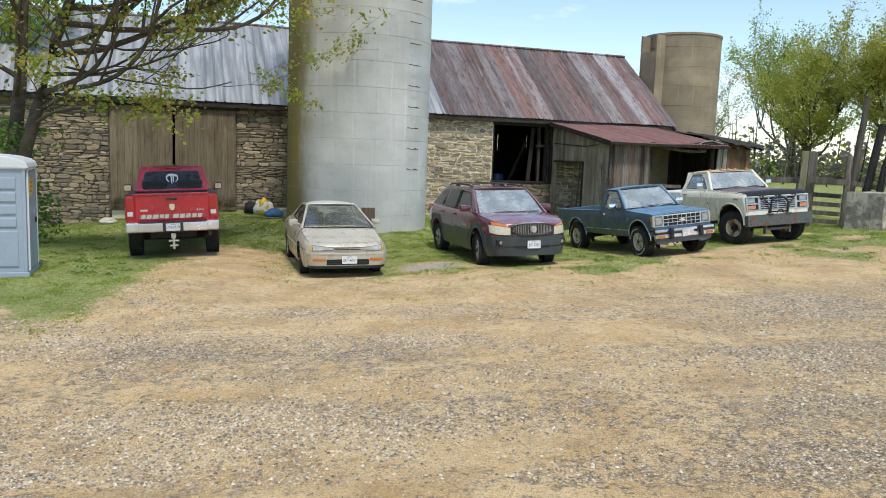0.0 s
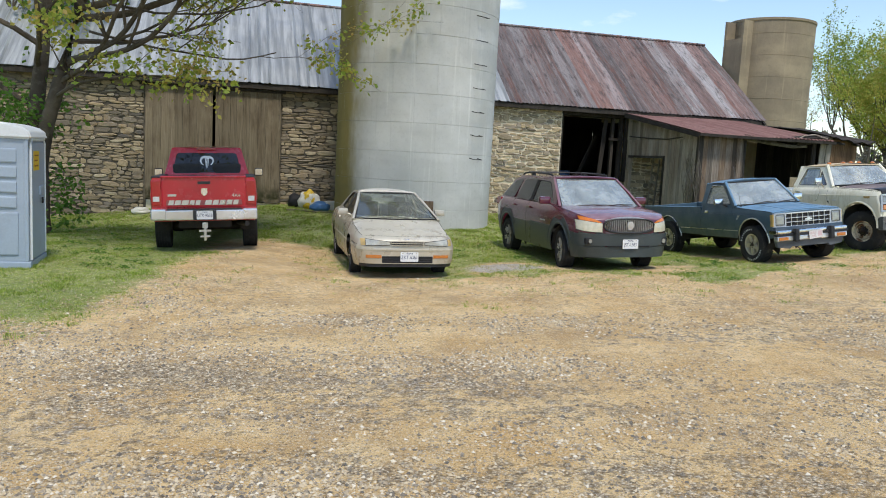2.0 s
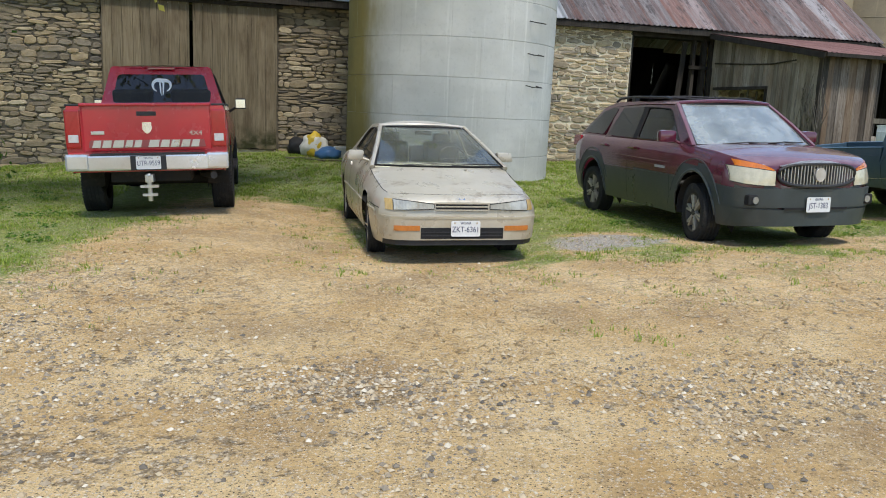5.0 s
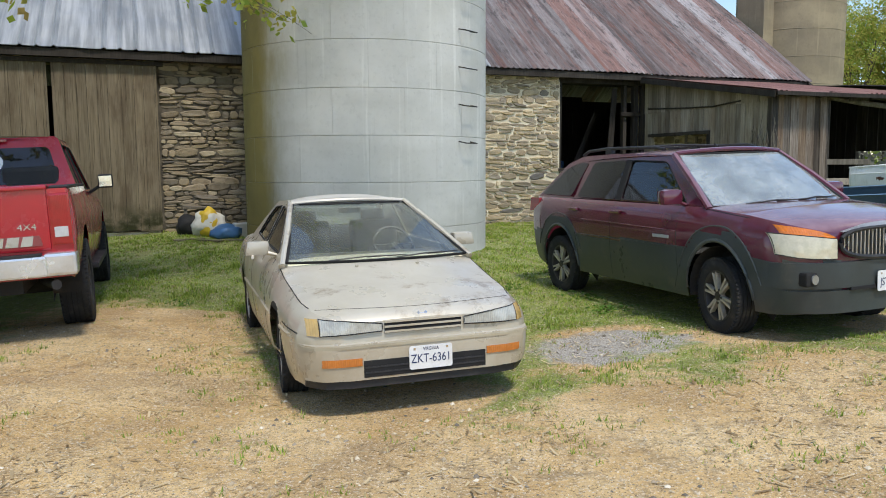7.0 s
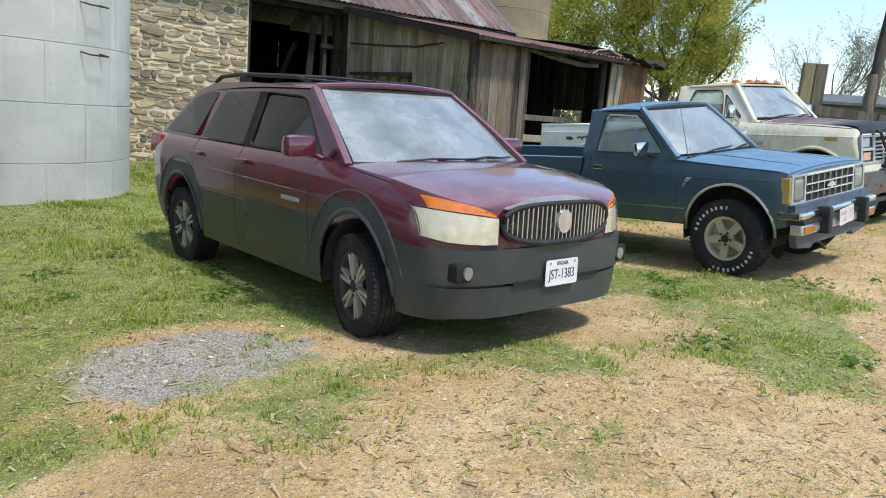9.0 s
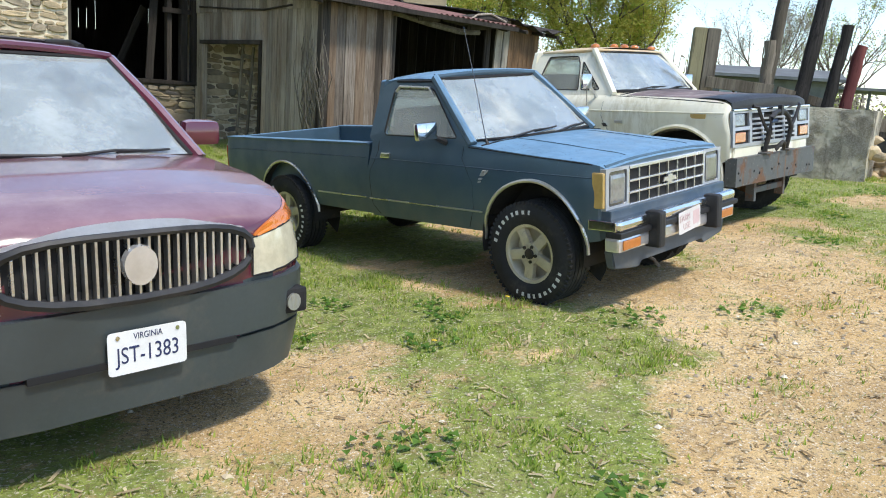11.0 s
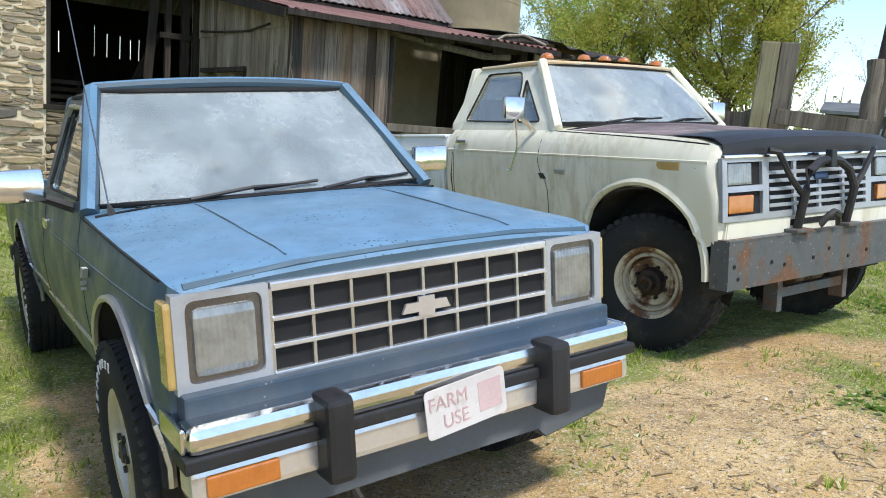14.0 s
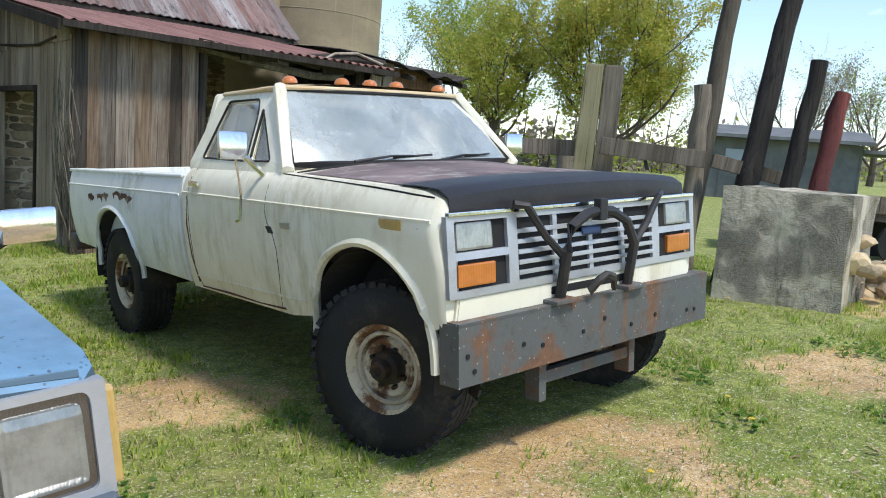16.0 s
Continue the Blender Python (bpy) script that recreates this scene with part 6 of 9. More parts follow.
        part("rust_seam", tube(bmesh.new(), [(s * (b.side(y, z) + 0.001), y, z) for y, z in ((0.56, 1.15), (0.572, 0.95), (0.565, 0.75), (0.53, 0.60))], [0.003, 0.006, 0.005, 0.009], 5), "rust_flakes", t)
        part("rust_seam", tube(bmesh.new(), [(s * (b.side(y, z) + 0.001), y, z) for y, z in ((-0.60, 0.585), (-0.3, 0.575), (0.1, 0.58), (0.5, 0.575))], [0.007, 0.004, 0.008, 0.005], 5), "rust_flakes", t)
    wiper(t, (-0.50, -0.80, 1.375), (0.05, -0.78, 1.41))
    wiper(t, (0.16, -0.80, 1.375), (0.60, -0.74, 1.41))
    # front end
    slab("grille_backing", t, "gap_black", -0.88, 0.88, -2.325, -2.28, 0.80, 1.155, bevel=0)
    g = part("grille", plate_with_holes([(-0.90, 0.795), (0.90, 0.795), (0.90, 1.165), (-0.90, 1.165)], [[(-0.50, 0.83), (0.50, 0.83), (0.50, 1.135), (-0.50, 1.135)]] + [[(s * 0.56, 1.0), (s * 0.86, 1.0), (s * 0.86, 1.14), (s * 0.56, 1.14)] for s in (-1, 1)] + [[(s * 0.56, 0.825), (s * 0.86, 0.825), (s * 0.86, 0.965), (s * 0.56, 0.965)] for s in (-1, 1)], lambda a, z: (a, -2.35, z), Vector((0, 0.035, 0))), "grille_grey", t)
    for z in (0.868, 0.918, 0.968, 1.018, 1.068):
        part("grille_bar", boxed(-0.5, 0.5, -2.352, -2.325, z - 0.011, z + 0.011, bevel=0.004), "grille_grey", g)
    for x in (-0.25, 0, 0.25):
        part("grille_upright", boxed(x - 0.014, x + 0.014, -2.346, -2.32, 0.83, 1.135), "grille_grey", g)
    part("emblem", boxed(-0.07, 0.07, -2.362, -2.35, 1.01, 1.055, bevel=0.012), "emblem_blue", g)
    for s in (-1, 1):
        part("headlight", boxed(s * 0.64, s * 0.845, -2.345, -2.3, 1.005, 1.135, bevel=0.014), "lamp_glass", g)
        part("indicator_lamp", boxed(s * 0.64, s * 0.85, -2.348, -2.3, 0.84, 0.945, bevel=0.008), "lamp_amber", g)
    g.matrix_basis = Matrix.Diagonal((1.065, 1, 1, 1))
    part("chrome_strip", boxed(-0.95, 0.95, -2.36, -2.33, 1.163, 1.183, bevel=0.005), "chrome", t)
    part("front_panel", prism(bmesh.new(), [(-0.9, 0.80), (-0.92, 0.70), (-0.5, 0.70), (-0.48, 0.735), (0.48, 0.735), (0.5, 0.70), (0.92, 0.70), (0.9, 0.80)], -2.335, -2.28, "XZ", 0.01), "paint_cream", t)
    slab("panel_slot", t, "gap_black", -0.30, 0.30, -2.341, -2.33, 0.752, 0.778, bevel=0.004)
    bm = bmesh.new()
    prism(bm, [(-0.95, -2.40), (-0.96, -2.24), (-0.94, -2.24), (-0.93, -2.37), (1.0, -2.37), (1.02, -2.24), (1.04, -2.24), (1.03, -2.40)], 0.465, 0.72, "XY")
    box(bm, -0.95, 1.03, -2.40, -2.26, 0.712, 0.727)
    bump = part("front_bumper", bm, "rusty_steel", t, "home-made steel channel bumper with rust")
    for x in (-0.90, -0.86, -0.55, -0.42, -0.12, 0.05, 0.28, 0.5, 0.82, 0.9):
        part("bolt_hole", cyl(bmesh.new(), (x, -2.406, 0.50 + 0.13 * ((x * 37) % 1)), (x, -2.39, 0.50 + 0.13 * ((x * 37) % 1)), 0.011, seg=10), "gap_black", bump)
    gu = bmesh.new()
    for s in (-1, 1):
        tube(gu, [(s * 0.27, -2.37, 0.73), (s * 0.27, -2.42, 0.95), (s * 0.22, -2.42, 1.07), (s * 0.10, -2.42, 1.13), (0, -2.42, 1.14)], 0.028, 8)
    brush = part("brush_guard", gu, "black_steel", t, smooth=True)
    for s in (-1, 1):
        part("guard_brace", tube(bmesh.new(), [(s * 0.27, -2.40, 0.92), (s * 0.40, -2.41, 1.04), (s * 0.52, -2.41, 1.19), (s * 0.58, -2.38, 1.20)], 0.020, 6), "black_steel", brush)
        part("guard_foot", boxed(s * 0.20, s * 0.36, -2.44, -2.30, 0.727, 0.742, bevel=0.004), "rusty_steel", brush)
    part("guard_clamp", boxed(-0.03, 0.03, -2.45, -2.40, 1.09, 1.2, bevel=0.008), "black_steel", brush)
    part("winch_hook", tube(bmesh.new(), [(-0.1, -2.42, 0.75), (-0.06, -2.45, 0.79), (0, -2.45, 0.81), (0.06, -2.45, 0.79), (0.1, -2.42, 0.75)], 0.018, 6), "dark_metal", bump)
    bm = boxed(-0.36, 0.40, -2.30, -2.22, 0.34, 0.40, bevel=0.005)
    box(bm, -0.37, -0.32, -2.32, -2.18, 0.26, 0.46)
    box(bm, 0.36, 0.41, -2.32, -2.18, 0.26, 0.46)
    part("tow_bar", bm, "rusty_steel", t)
    slab("chassis", t, "underbody", -0.48, 0.48, -2.2, 2.8, 0.52, 0.66)
    for y in (-1.69, 1.69):
        part("axle", cyl(bmesh.new(), (-0.75, y, 0.41), (0.75, y, 0.41), 0.065), "underbody", t)
    part("exhaust", tube(bmesh.new(), [(-0.5, -0.6, 0.50), (-0.6, 0.6, 0.47), (-0.62, 1.0, 0.46)], 0.04, 8), "dark_metal", t)
    proportion(t, [(-2.6, -2.49), (-2.35, -2.27), (-2.2, -2.18), (-1.17, -1.19), (-0.62, -0.92), (0.54, 0.19), (0.66, 0.34), (1.17, 1.17), (2.2, 2.2), (2.86, 2.77), (3.1, 3.0)],
               [(-2.6, -2.47), (-2.33, -2.23), (-1.9, -1.9), (-0.70, -0.88), (-0.27, -0.52), (0.60, 0.24), (0.66, 0.34), (1.17, 1.17), (2.2, 2.2), (2.86, 2.77), (3.1, 3.0)], 1.0,
               [(-0.1, -0.1), (0.5, 0.5), (0.73, 0.745), (0.80, 0.845), (1.165, 1.185), (1.27, 1.295), (1.34, 1.345), (1.365, 1.385), (1.895, 1.812), (2.1, 2.0)])
    return t


# ---- the red pickup ----
def build_red_pickup():
    t = thing("pickup_truck", POSE_RED, "bright red crew cab pickup truck parked facing the barn doors", "truck", "parked vehicles")
    A = ((-1.785, 0.46, 0.52), (1.785, 0.46, 0.51))
    b = Body([(-2.75, 0.6, 1.05, 1.12, 0.8, 0.85, 0.8), (-2.6, 0.55, 1.16, 1.2, 0.92, 0.98, 0.9), (-1.7, 0.52, 1.22, 1.28, 0.93, 1.0, 0.93), (-0.95, 0.50, 1.24, 1.28, 0.93, 1.0, 0.93), (0.95, 0.50, 1.26, 1.26, 0.93, 1.0, 0.93)], 0.6)
    part("body", b.mesh(arches=A[:1], open_top=(-0.8, 0.9), step=0.05), "paint_red", t, smooth=30)
    bed = Body([(0.98, 0.52, 1.36, 1.36, 0.95, 1.01, 0.97), (2.86, 0.56, 1.36, 1.36, 0.95, 1.01, 0.97), (2.93, 0.58, 1.35, 1.35, 0.93, 0.99, 0.95)], 0.6)
    part("bed", bed.mesh(arches=A[1:], open_top=(0.5, 3)), "paint_red", t, smooth=30)
    bm = boxed(-0.96, 0.96, 0.99, 1.05, 0.8, 1.35)
    for s in (-1, 1):
        box(bm, s * 0.86, s * 0.82, 1.0, 2.86, 0.8, 1.35)
        box(bm, s * 0.81, s * 0.98, 1.0, 2.9, 1.345, 1.375, 0.012)
    box(bm, -0.86, 0.86, 1.0, 2.86, 0.78, 0.82)
    part("bed_liner", bm, "black_plastic", t)
    tg = slab("tailgate", t, "paint_red", -0.79, 0.79, 2.86, 2.955, 0.82, 1.37, bevel=0.025)
    part("tailgate_spoiler", boxed(-0.8, 0.8, 2.85, 2.985, 1.345, 1.385, bevel=0.015), "paint_red", tg)
    bm = bmesh.new()
    prism(bm, round_poly([(-0.72, 0.865), (0.72, 0.865), (0.70, 0.955), (-0.70, 0.955)], 0.02), 2.95, 2.962, "XZ")
    part("lettering_band", bm, "grey_letter_shadow", tg)
    x = -0.68
    for i, w in enumerate((0.10, 0.11, 0.13, 0.09, 0.09, 0.05, 0.13, 0.11, 0.11, 0.11, 0.10)):
        if i != 5:
            part("letter_bar", prism(bmesh.new(), [(-x, 0.868), (-(x + w * 0.98), 0.868), (-(x + w * 0.98 + 0.02), 0.952), (-(x + 0.03), 0.952)], 2.962, 2.966, "XZ"), "chrome_dull", tg)
        x += w + 0.018
    text_part("4X4", 0.075, "chrome_dull", tg, pose(-0.60, 2.962, 1.03) @ FACE_BACK, wide=1.3)
    part("badge", boxed(0.52, 0.68, 2.955, 2.964, 1.02, 1.06, bevel=0.004), "chrome_dull", tg)
    prism(bm := bmesh.new(), [(-0.055, 1.16), (-0.06, 1.08), (-0.03, 1.04), (0, 1.025), (0.03, 1.04), (0.06, 1.08), (0.055, 1.16)], 2.955, 2.972, "XZ", 0.003)
    part("emblem", bm, "chrome", tg)
    part("tailgate_handle", boxed(-0.12, 0.12, 2.95, 2.96, 1.235, 1.285, bevel=0.006), "black_plastic", tg)
    for s in (-1, 1):
        l = part("tail_lamp", boxed(s * 0.80, s * 0.985, 2.80, 2.965, 0.86, 1.31, bevel=0.02), "lamp_red", t)
        part("reversing_lamp", boxed(s * 0.83, s * 0.95, 2.955, 2.972, 0.93, 1.02, bevel=0.006), "lamp_white", l)
        part("bumper_corner", boxed(s * 0.72, s * 1.0, 2.78, 3.06, 0.60, 0.80, bevel=0.03), "bumper_chrome", t)
        mirror(t, s * 1.05, -0.55, 1.30, 0.19, 0.17, 0.10, "black_plastic", 0.12, "black_plastic", 0.03)
    bm = boxed(-0.74, 0.74, 2.92, 3.06, 0.60, 0.78, bevel=0.02)
    bump = part("rear_bumper", bm, "bumper_chrome", t)
    part("bumper_step", boxed(-0.70, 0.70, 2.90, 3.05, 0.775, 0.80, bevel=0.006), "black_plastic", bump)
    part("plate_recess", boxed(-0.22, 0.22, 3.045, 3.065, 0.605, 0.775, bevel=0.004), "black_plastic", bump)
    licence_plate(t, "UTR-9559", pose(0, 3.068, 0.69) @ FACE_BACK)
    bm = boxed(-0.05, 0.05, 2.9, 3.12, 0.46, 0.55, bevel=0.006)
    cyl(bm, (0, 3.10, 0.24), (0, 3.10, 0.5), 0.03, seg=10)
    box(bm, -0.09, 0.09, 3.06, 3.14, 0.30, 0.33)
    box(bm, -0.11, 0.11, 3.06, 3.14, 0.40, 0.43)
    bmesh.ops.create_uvsphere(bm, u_segments=12, v_segments=8, radius=0.03, matrix=Matrix.Translation((0, 3.10, 0.54)))
    part("tow_hitch", bm, "chrome_dull", t)
    part("exhaust", cyl(bmesh.new(), (-0.62, 2.3, 0.50), (-0.80, 2.98, 0.52), 0.045, seg=12), "dark_metal", t)
    wheel_wells(t, (-1.785, 1.785), 0.5, 0.98, 0.46)
    add_wheels(t, "truck", 0.42, 0.29, 0.225, 0.865, -1.785, 1.785)
    xo = lambda a, z: lerp(0.93, 0.72, max(0, (z - 1.25) / 0.64))
    outer = [(-1.15, 1.24), (-0.5, 1.86), (0.72, 1.88), (0.98, 1.27)]
    side_frame(t, "paint_red", outer, [[(-0.86, 1.30), (-0.42, 1.79), (-0.02, 1.81), (-0.02, 1.31)], [(0.05, 1.31), (0.05, 1.81), (0.62, 1.81), (0.78, 1.33)]], xo, "dark_glass")
    roof_panel(t, "paint_red", 0.73, -0.5, 0.74, 1.885, 0.045, 0.08, 0.03)
    base, top = (0.88, -1.13, 1.27, 0.15), (0.70, -0.48, 1.87, 0.08)
    curved_glass("windscreen", base, top, t, "windscreen_glass")
    rear = round_poly([(-0.72, 1.40), (0.72, 1.40), (0.63, 1.79), (-0.63, 1.79)], 0.06)
    bk = lambda a, z: (a, lerp(0.97, 0.74, (z - 1.25) / 0.64), z)
    part("cab_back", plate_with_holes(round_poly([(-0.93, 1.22), (0.93, 1.22), (0.73, 1.90), (-0.73, 1.90)], 0.05), [rear], bk, Vector((0, -0.03, 0))), "paint_red", t)
    glass_pane("rear_window", rear, lambda a, z: (a, bk(a, z)[1] + 0.002, z), t, "dark_glass", (0, 0.004, 0))
    tl = Matrix.Translation((0, bk(0, 1.6)[1] + 0.012, 1.60)) @ pose(0, 0, 0, 90 - 20, 0, 180)
    bm = bmesh.new()
    for s in (-1, 1):
        arc = [(s * (0.045 + 0.10 * math.sin(a) * (1 - a * 0.09)), 0.03 + 0.085 * math.cos(a), 0.002) for a in (i * 0.27 - 0.5 for i in range(13))]
        tube(bm, arc, [0.030 * (1 - i / 14) + 0.004 for i in range(13)], 5)
    for s in (-1, 1):
        prism(bm, [(s * 0.012, 0.10), (s * 0.04, 0.09), (s * 0.026, -0.07), (s * 0.008, -0.12)], 0, 0.003, "XY")
    part("window_sticker", bm, "sticker_white", t, m=tl @ Matrix.Diagonal((1, 1, 0.1, 1)))
    part("window_sticker", boxed(0.42, 0.58, -0.13, -0.10, 0, 0.002), "sticker_white", t, m=tl)
    part("brake_lamp", boxed(-0.2, 0.2, 0.76, 0.80, 1.855, 1.885, bevel=0.006), "lamp_red", t)
    cabin_floor(t, 0.84, -1.1, 0.9, 0.7, -1.05, 1.28)
    for x in (-0.42, 0.42):
        seat(t, x, 0.0, 0.85, 0.55, "cabin_dark", 0.75)
        seat(t, x, 0.62, 0.9, 0.6, "cabin_dark", 0.68)
    seam(t, bed, [(2.78, 1.34), (2.80, 0.62)])
    for s in (-1, 1):
        slab("side_step", t, "black_plastic", s * 0.9, s * 1.05, -0.9, 0.9, 0.44, 0.50, bevel=0.015)
    slab("chassis", t, "underbody", -0.5, 0.5, -2.5, 2.85, 0.45, 0.60)
    for y in (-1.785, 1.785):
        part("axle", cyl(bmesh.new(), (-0.8, y, 0.41), (0.8, y, 0.41), 0.08), "underbody", t)
    return t


def front_y(body, x, z, back=False):
    """Where the nose (or tail) of a body lies at that offset and height."""
    n = 160
    for i in range(n):
        y = body.y0 + i * 0.008 if not back else body.y1 - i * 0.008
        if body.side(y, z) >= abs(x):
            return y
    return y


def front_patch(name, body, x0, x1, zlo, zhi, parent, mat, out=0.012, n=12, deep=0.05, label="", rows=3, outline=False):
    """A lamp or panel that follows the nose of a body."""
    lo = zlo if callable(zlo) else (lambda u: zlo)
    hi = zhi if callable(zhi) else (lambda u: zhi)
    bm = bmesh.new()
    grid = []
    for j in range(rows + 1):
        row = []
        for i in range(n + 1):
            u = i / n
            x = lerp(x0, x1, u)
            z = lerp(lo(u), hi(u), j / rows)
            row.append(Vector((x, front_y(body, x, z) - out, z)))
        grid.append(row)
    sheet(bm, grid)
    got = bmesh.ops.extrude_face_region(bm, geom=list(bm.faces))
    bmesh.ops.translate(bm, verts=[g for g in got["geom"] if isinstance(g, bmesh.types.BMVert)], vec=(0, deep, 0))
    ob = part(name, bm, mat, parent, label, smooth=30)
    if outline:
        rim = grid[0] + [r[-1] for r in grid[1:-1]] + grid[-1][::-1] + [r[0] for r in grid[1:-1]][::-1]
        part("panel_gap", tube(bmesh.new(), [tuple(q) for q in rim], 0.0035, 5, closed=True), "gap_black", ob)
    return ob


# ---- the maroon car ----
def build_suv():
    t = thing("sport_utility_car", POSE_SUV, "dark maroon sport utility car with grey cladding on grass", "car", "parked vehicles")
    A = ((-1.425, 0.37, 0.43), (1.425, 0.37, 0.42))
    b = Body([(-2.41, 0.36, 0.86, 0.93, 0.40, 0.46, 0.40), (-2.385, 0.34, 0.885, 0.955, 0.54, 0.60, 0.52), (-2.34, 0.32, 0.905, 0.975, 0.65, 0.70, 0.62), (-2.26, 0.29, 0.935, 1.00, 0.76, 0.81, 0.725), (-2.15, 0.28, 0.965, 1.03, 0.82, 0.87, 0.79), (-2.0, 0.27, 0.995, 1.06, 0.85, 0.91, 0.835), (-1.7, 0.27, 1.04, 1.105, 0.87, 0.935, 0.855), (-1.2, 0.27, 1.08, 1.14, 0.88, 0.935, 0.86),
              (-0.98, 0.28, 1.095, 1.15, 0.88, 0.935, 0.855), (1.9, 0.31, 1.14, 1.14, 0.88, 0.935, 0.85), (2.18, 0.36, 1.14, 1.14, 0.82, 0.89, 0.80), (2.30, 0.42, 1.12, 1.12, 0.70, 0.78, 0.70)], 0.6)

    def clad(c):
        if c.y < -2.405:
            return False
        if any((c.y - y) ** 2 + (c.z - z) ** 2 < 0.545 ** 2 and c.z < 0.86 for y, z, r in A):
            return True
        return c.z < (0.70 if c.y < -1.9 else 0.72)
    part("body", b.mesh(lambda c: not clad(c), A, (-0.9, 2.2)), "paint_maroon", t, smooth=30)
    part("cladding", b.mesh(clad, A, (-0.9, 2.2)), "grey_cladding", t, "scuffed dark grey lower cladding", smooth=30)
    seam(t, b, [(-0.99, 0.72), (0.99, 0.722)], 0.006, "grey_cladding", "cladding_edge", 0)
    wheel_wells(t, (-1.425, 1.425), 0.42, 0.89, 0.37)
    arch_lip(t, b, *A[0], 0.016, "grey_cladding", out=0)
    arch_lip(t, b, *A[1], 0.016, "grey_cladding", out=0)
    arch_lip(t, b, A[0][0], A[0][1], 0.545, 0.008, "grey_cladding", "cladding_edge", 20, 165, 0)
    arch_lip(t, b, A[1][0], A[1][1], 0.545, 0.008, "grey_cladding", "cladding_edge", 20, 160, 0)
    add_wheels(t, "alloy6", 0.35, 0.225, 0.225, 0.79, -1.425, 1.425, -10)
    xo = lambda a, z: lerp(0.85, 0.66, max(0, (z - 1.12) / 0.54)) - 0.10 * max(0, a - 1.5) ** 2
    outer = [(-1.08, 1.075), (-0.28, 1.66), (0.6, 1.70), (1.25, 1.685), (1.56, 1.60), (2.22, 1.12)]
    side_frame(t, "paint_maroon", outer, [[(-0.74, 1.135), (-0.20, 1.585), (0.24, 1.61), (0.24, 1.15)]], xo, "side_glass")
    for s in (-1, 1):
        for nm, w in (("side_window", [(0.31, 1.15), (0.31, 1.615), (0.95, 1.60), (1.12, 1.16)]), ("side_window", [(1.26, 1.17), (1.08, 1.595), (1.30, 1.60), (1.54, 1.53), (2.06, 1.18)])):
            glass_pane(nm, round_poly(w, 0.05), lambda a, z: (s * (xo(a, z) + 0.003), a, z), t, "dark_glass", (s * 0.003, 0, 0))
        frame_tube("pillar", [(s * 0.845, -1.08, 1.08), (s * 0.76, -0.7, 1.38), (s * 0.665, -0.28, 1.655)], 0.034, "paint_maroon", t)
        part("door_pillar", plate_with_holes([(0.235, 1.14), (0.318, 1.14), (0.318, 1.615), (0.235, 1.615)], [], lambda a, z: (s * (xo(a, z) + 0.004), a, z), Vector((-s * 0.02, 0, 0))), "gap_black", t)
        bm = tube(bmesh.new(), [(s * 0.60, -0.10, 1.725), (s * 0.605, 0.0, 1.752), (s * 0.605, 0.8, 1.772), (s * 0.60, 1.22, 1.748), (s * 0.59, 1.36, 1.70)], 0.020, 8)
        part("roof_rail", bm, "black_plastic", t, smooth=True)
        for y in (0.7,):
            part("rail_foot", boxed(s * 0.57, s * 0.63, y, y + 0.12, 1.69, 1.765, bevel=0.01), "black_plastic", t)
        mirror(t, s * 0.90, -0.70, 1.13, 0.23, 0.17, 0.13, "paint_maroon", 0.12, "paint_maroon", 0.05)
        for y in (0.20, 1.06):
            h = part("door_handle", boxed(s * 0.915, s * 0.955, y - 0.10, y + 0.08, 0.965, 1.005, bevel=0.014), "paint_maroon", t)
    for y in (0.35, 1.05):
        part("roof_bar", tube(bmesh.new(), [(-0.6, y, 1.768), (0, y, 1.785), (0.6, y, 1.768)], 0.014, 6), "black_plastic", t)
    roof_panel(t, "paint_maroon", 0.68, -0.30, 1.50, 1.672, 0.055, 0.09, 0.05, 0.07)
    frame_tube("roof_header", [(x, -0.29 - 0.09 * (1 - (x / 0.66) ** 2), 1.668 + 0.035 * (1 - (x / 0.66) ** 2)) for x in (i * 0.132 - 0.66 for i in range(11))], 0.028, "paint_maroon", t)
    part("roof_stub", tube(bmesh.new(), [(0, -0.16, 1.735), (0, -0.13, 1.775)], [0.016, 0.008], 6), "black_plastic", t)
    base, top = (0.80, -1.06, 1.10, 0.20), (0.645, -0.30, 1.655, 0.09)
    curved_glass("windscreen", base, top, t, "windscreen_glass")
    frame_tube("windscreen_seal", edge_line(base) + edge_line(top)[::-1], 0.015, "gap_black", t, closed=True)
    curved_glass("rear_window", (0.76, 2.24, 1.14, -0.06), (0.64, 1.53, 1.61, -0.04), t, "dark_glass")
    cabin_floor(t, 0.78, -0.9, 2.1, 0.55, -0.92, 1.10)
    for x in (-0.38, 0.38):
        seat(t, x, 0.12, 0.68, 0.52, "seat_cloth", 0.78)
        seat(t, x, 1.05, 0.72, 0.56, "seat_cloth", 0.72)
    steering_wheel(t, 0.38, -0.42, 1.12)
    wiper(t, (-0.50, -1.18, 1.125), (0.15, -1.24, 1.15))
    wiper(t, (0.10, -1.22, 1.14), (0.62, -1.10, 1.15))
    seam(t, b, [(-0.80, 1.10), (-0.86, 0.9), (-0.88, 0.5), (-0.8, 0.34)])
    seam(t, b, [(0.28, 1.12), (0.29, 0.34)])
    seam(t, b, [(1.14, 1.14), (1.18, 0.95), (1.04, 0.74), (0.98, 0.5)])
    seam(t, b, [(-1.75, 1.01), (-1.0, 1.085)], 0.004)
    seam(t, b, [(-0.86, 0.84), (0.9, 0.87)], 0.005, "paint_maroon", "body_crease", 0.001)
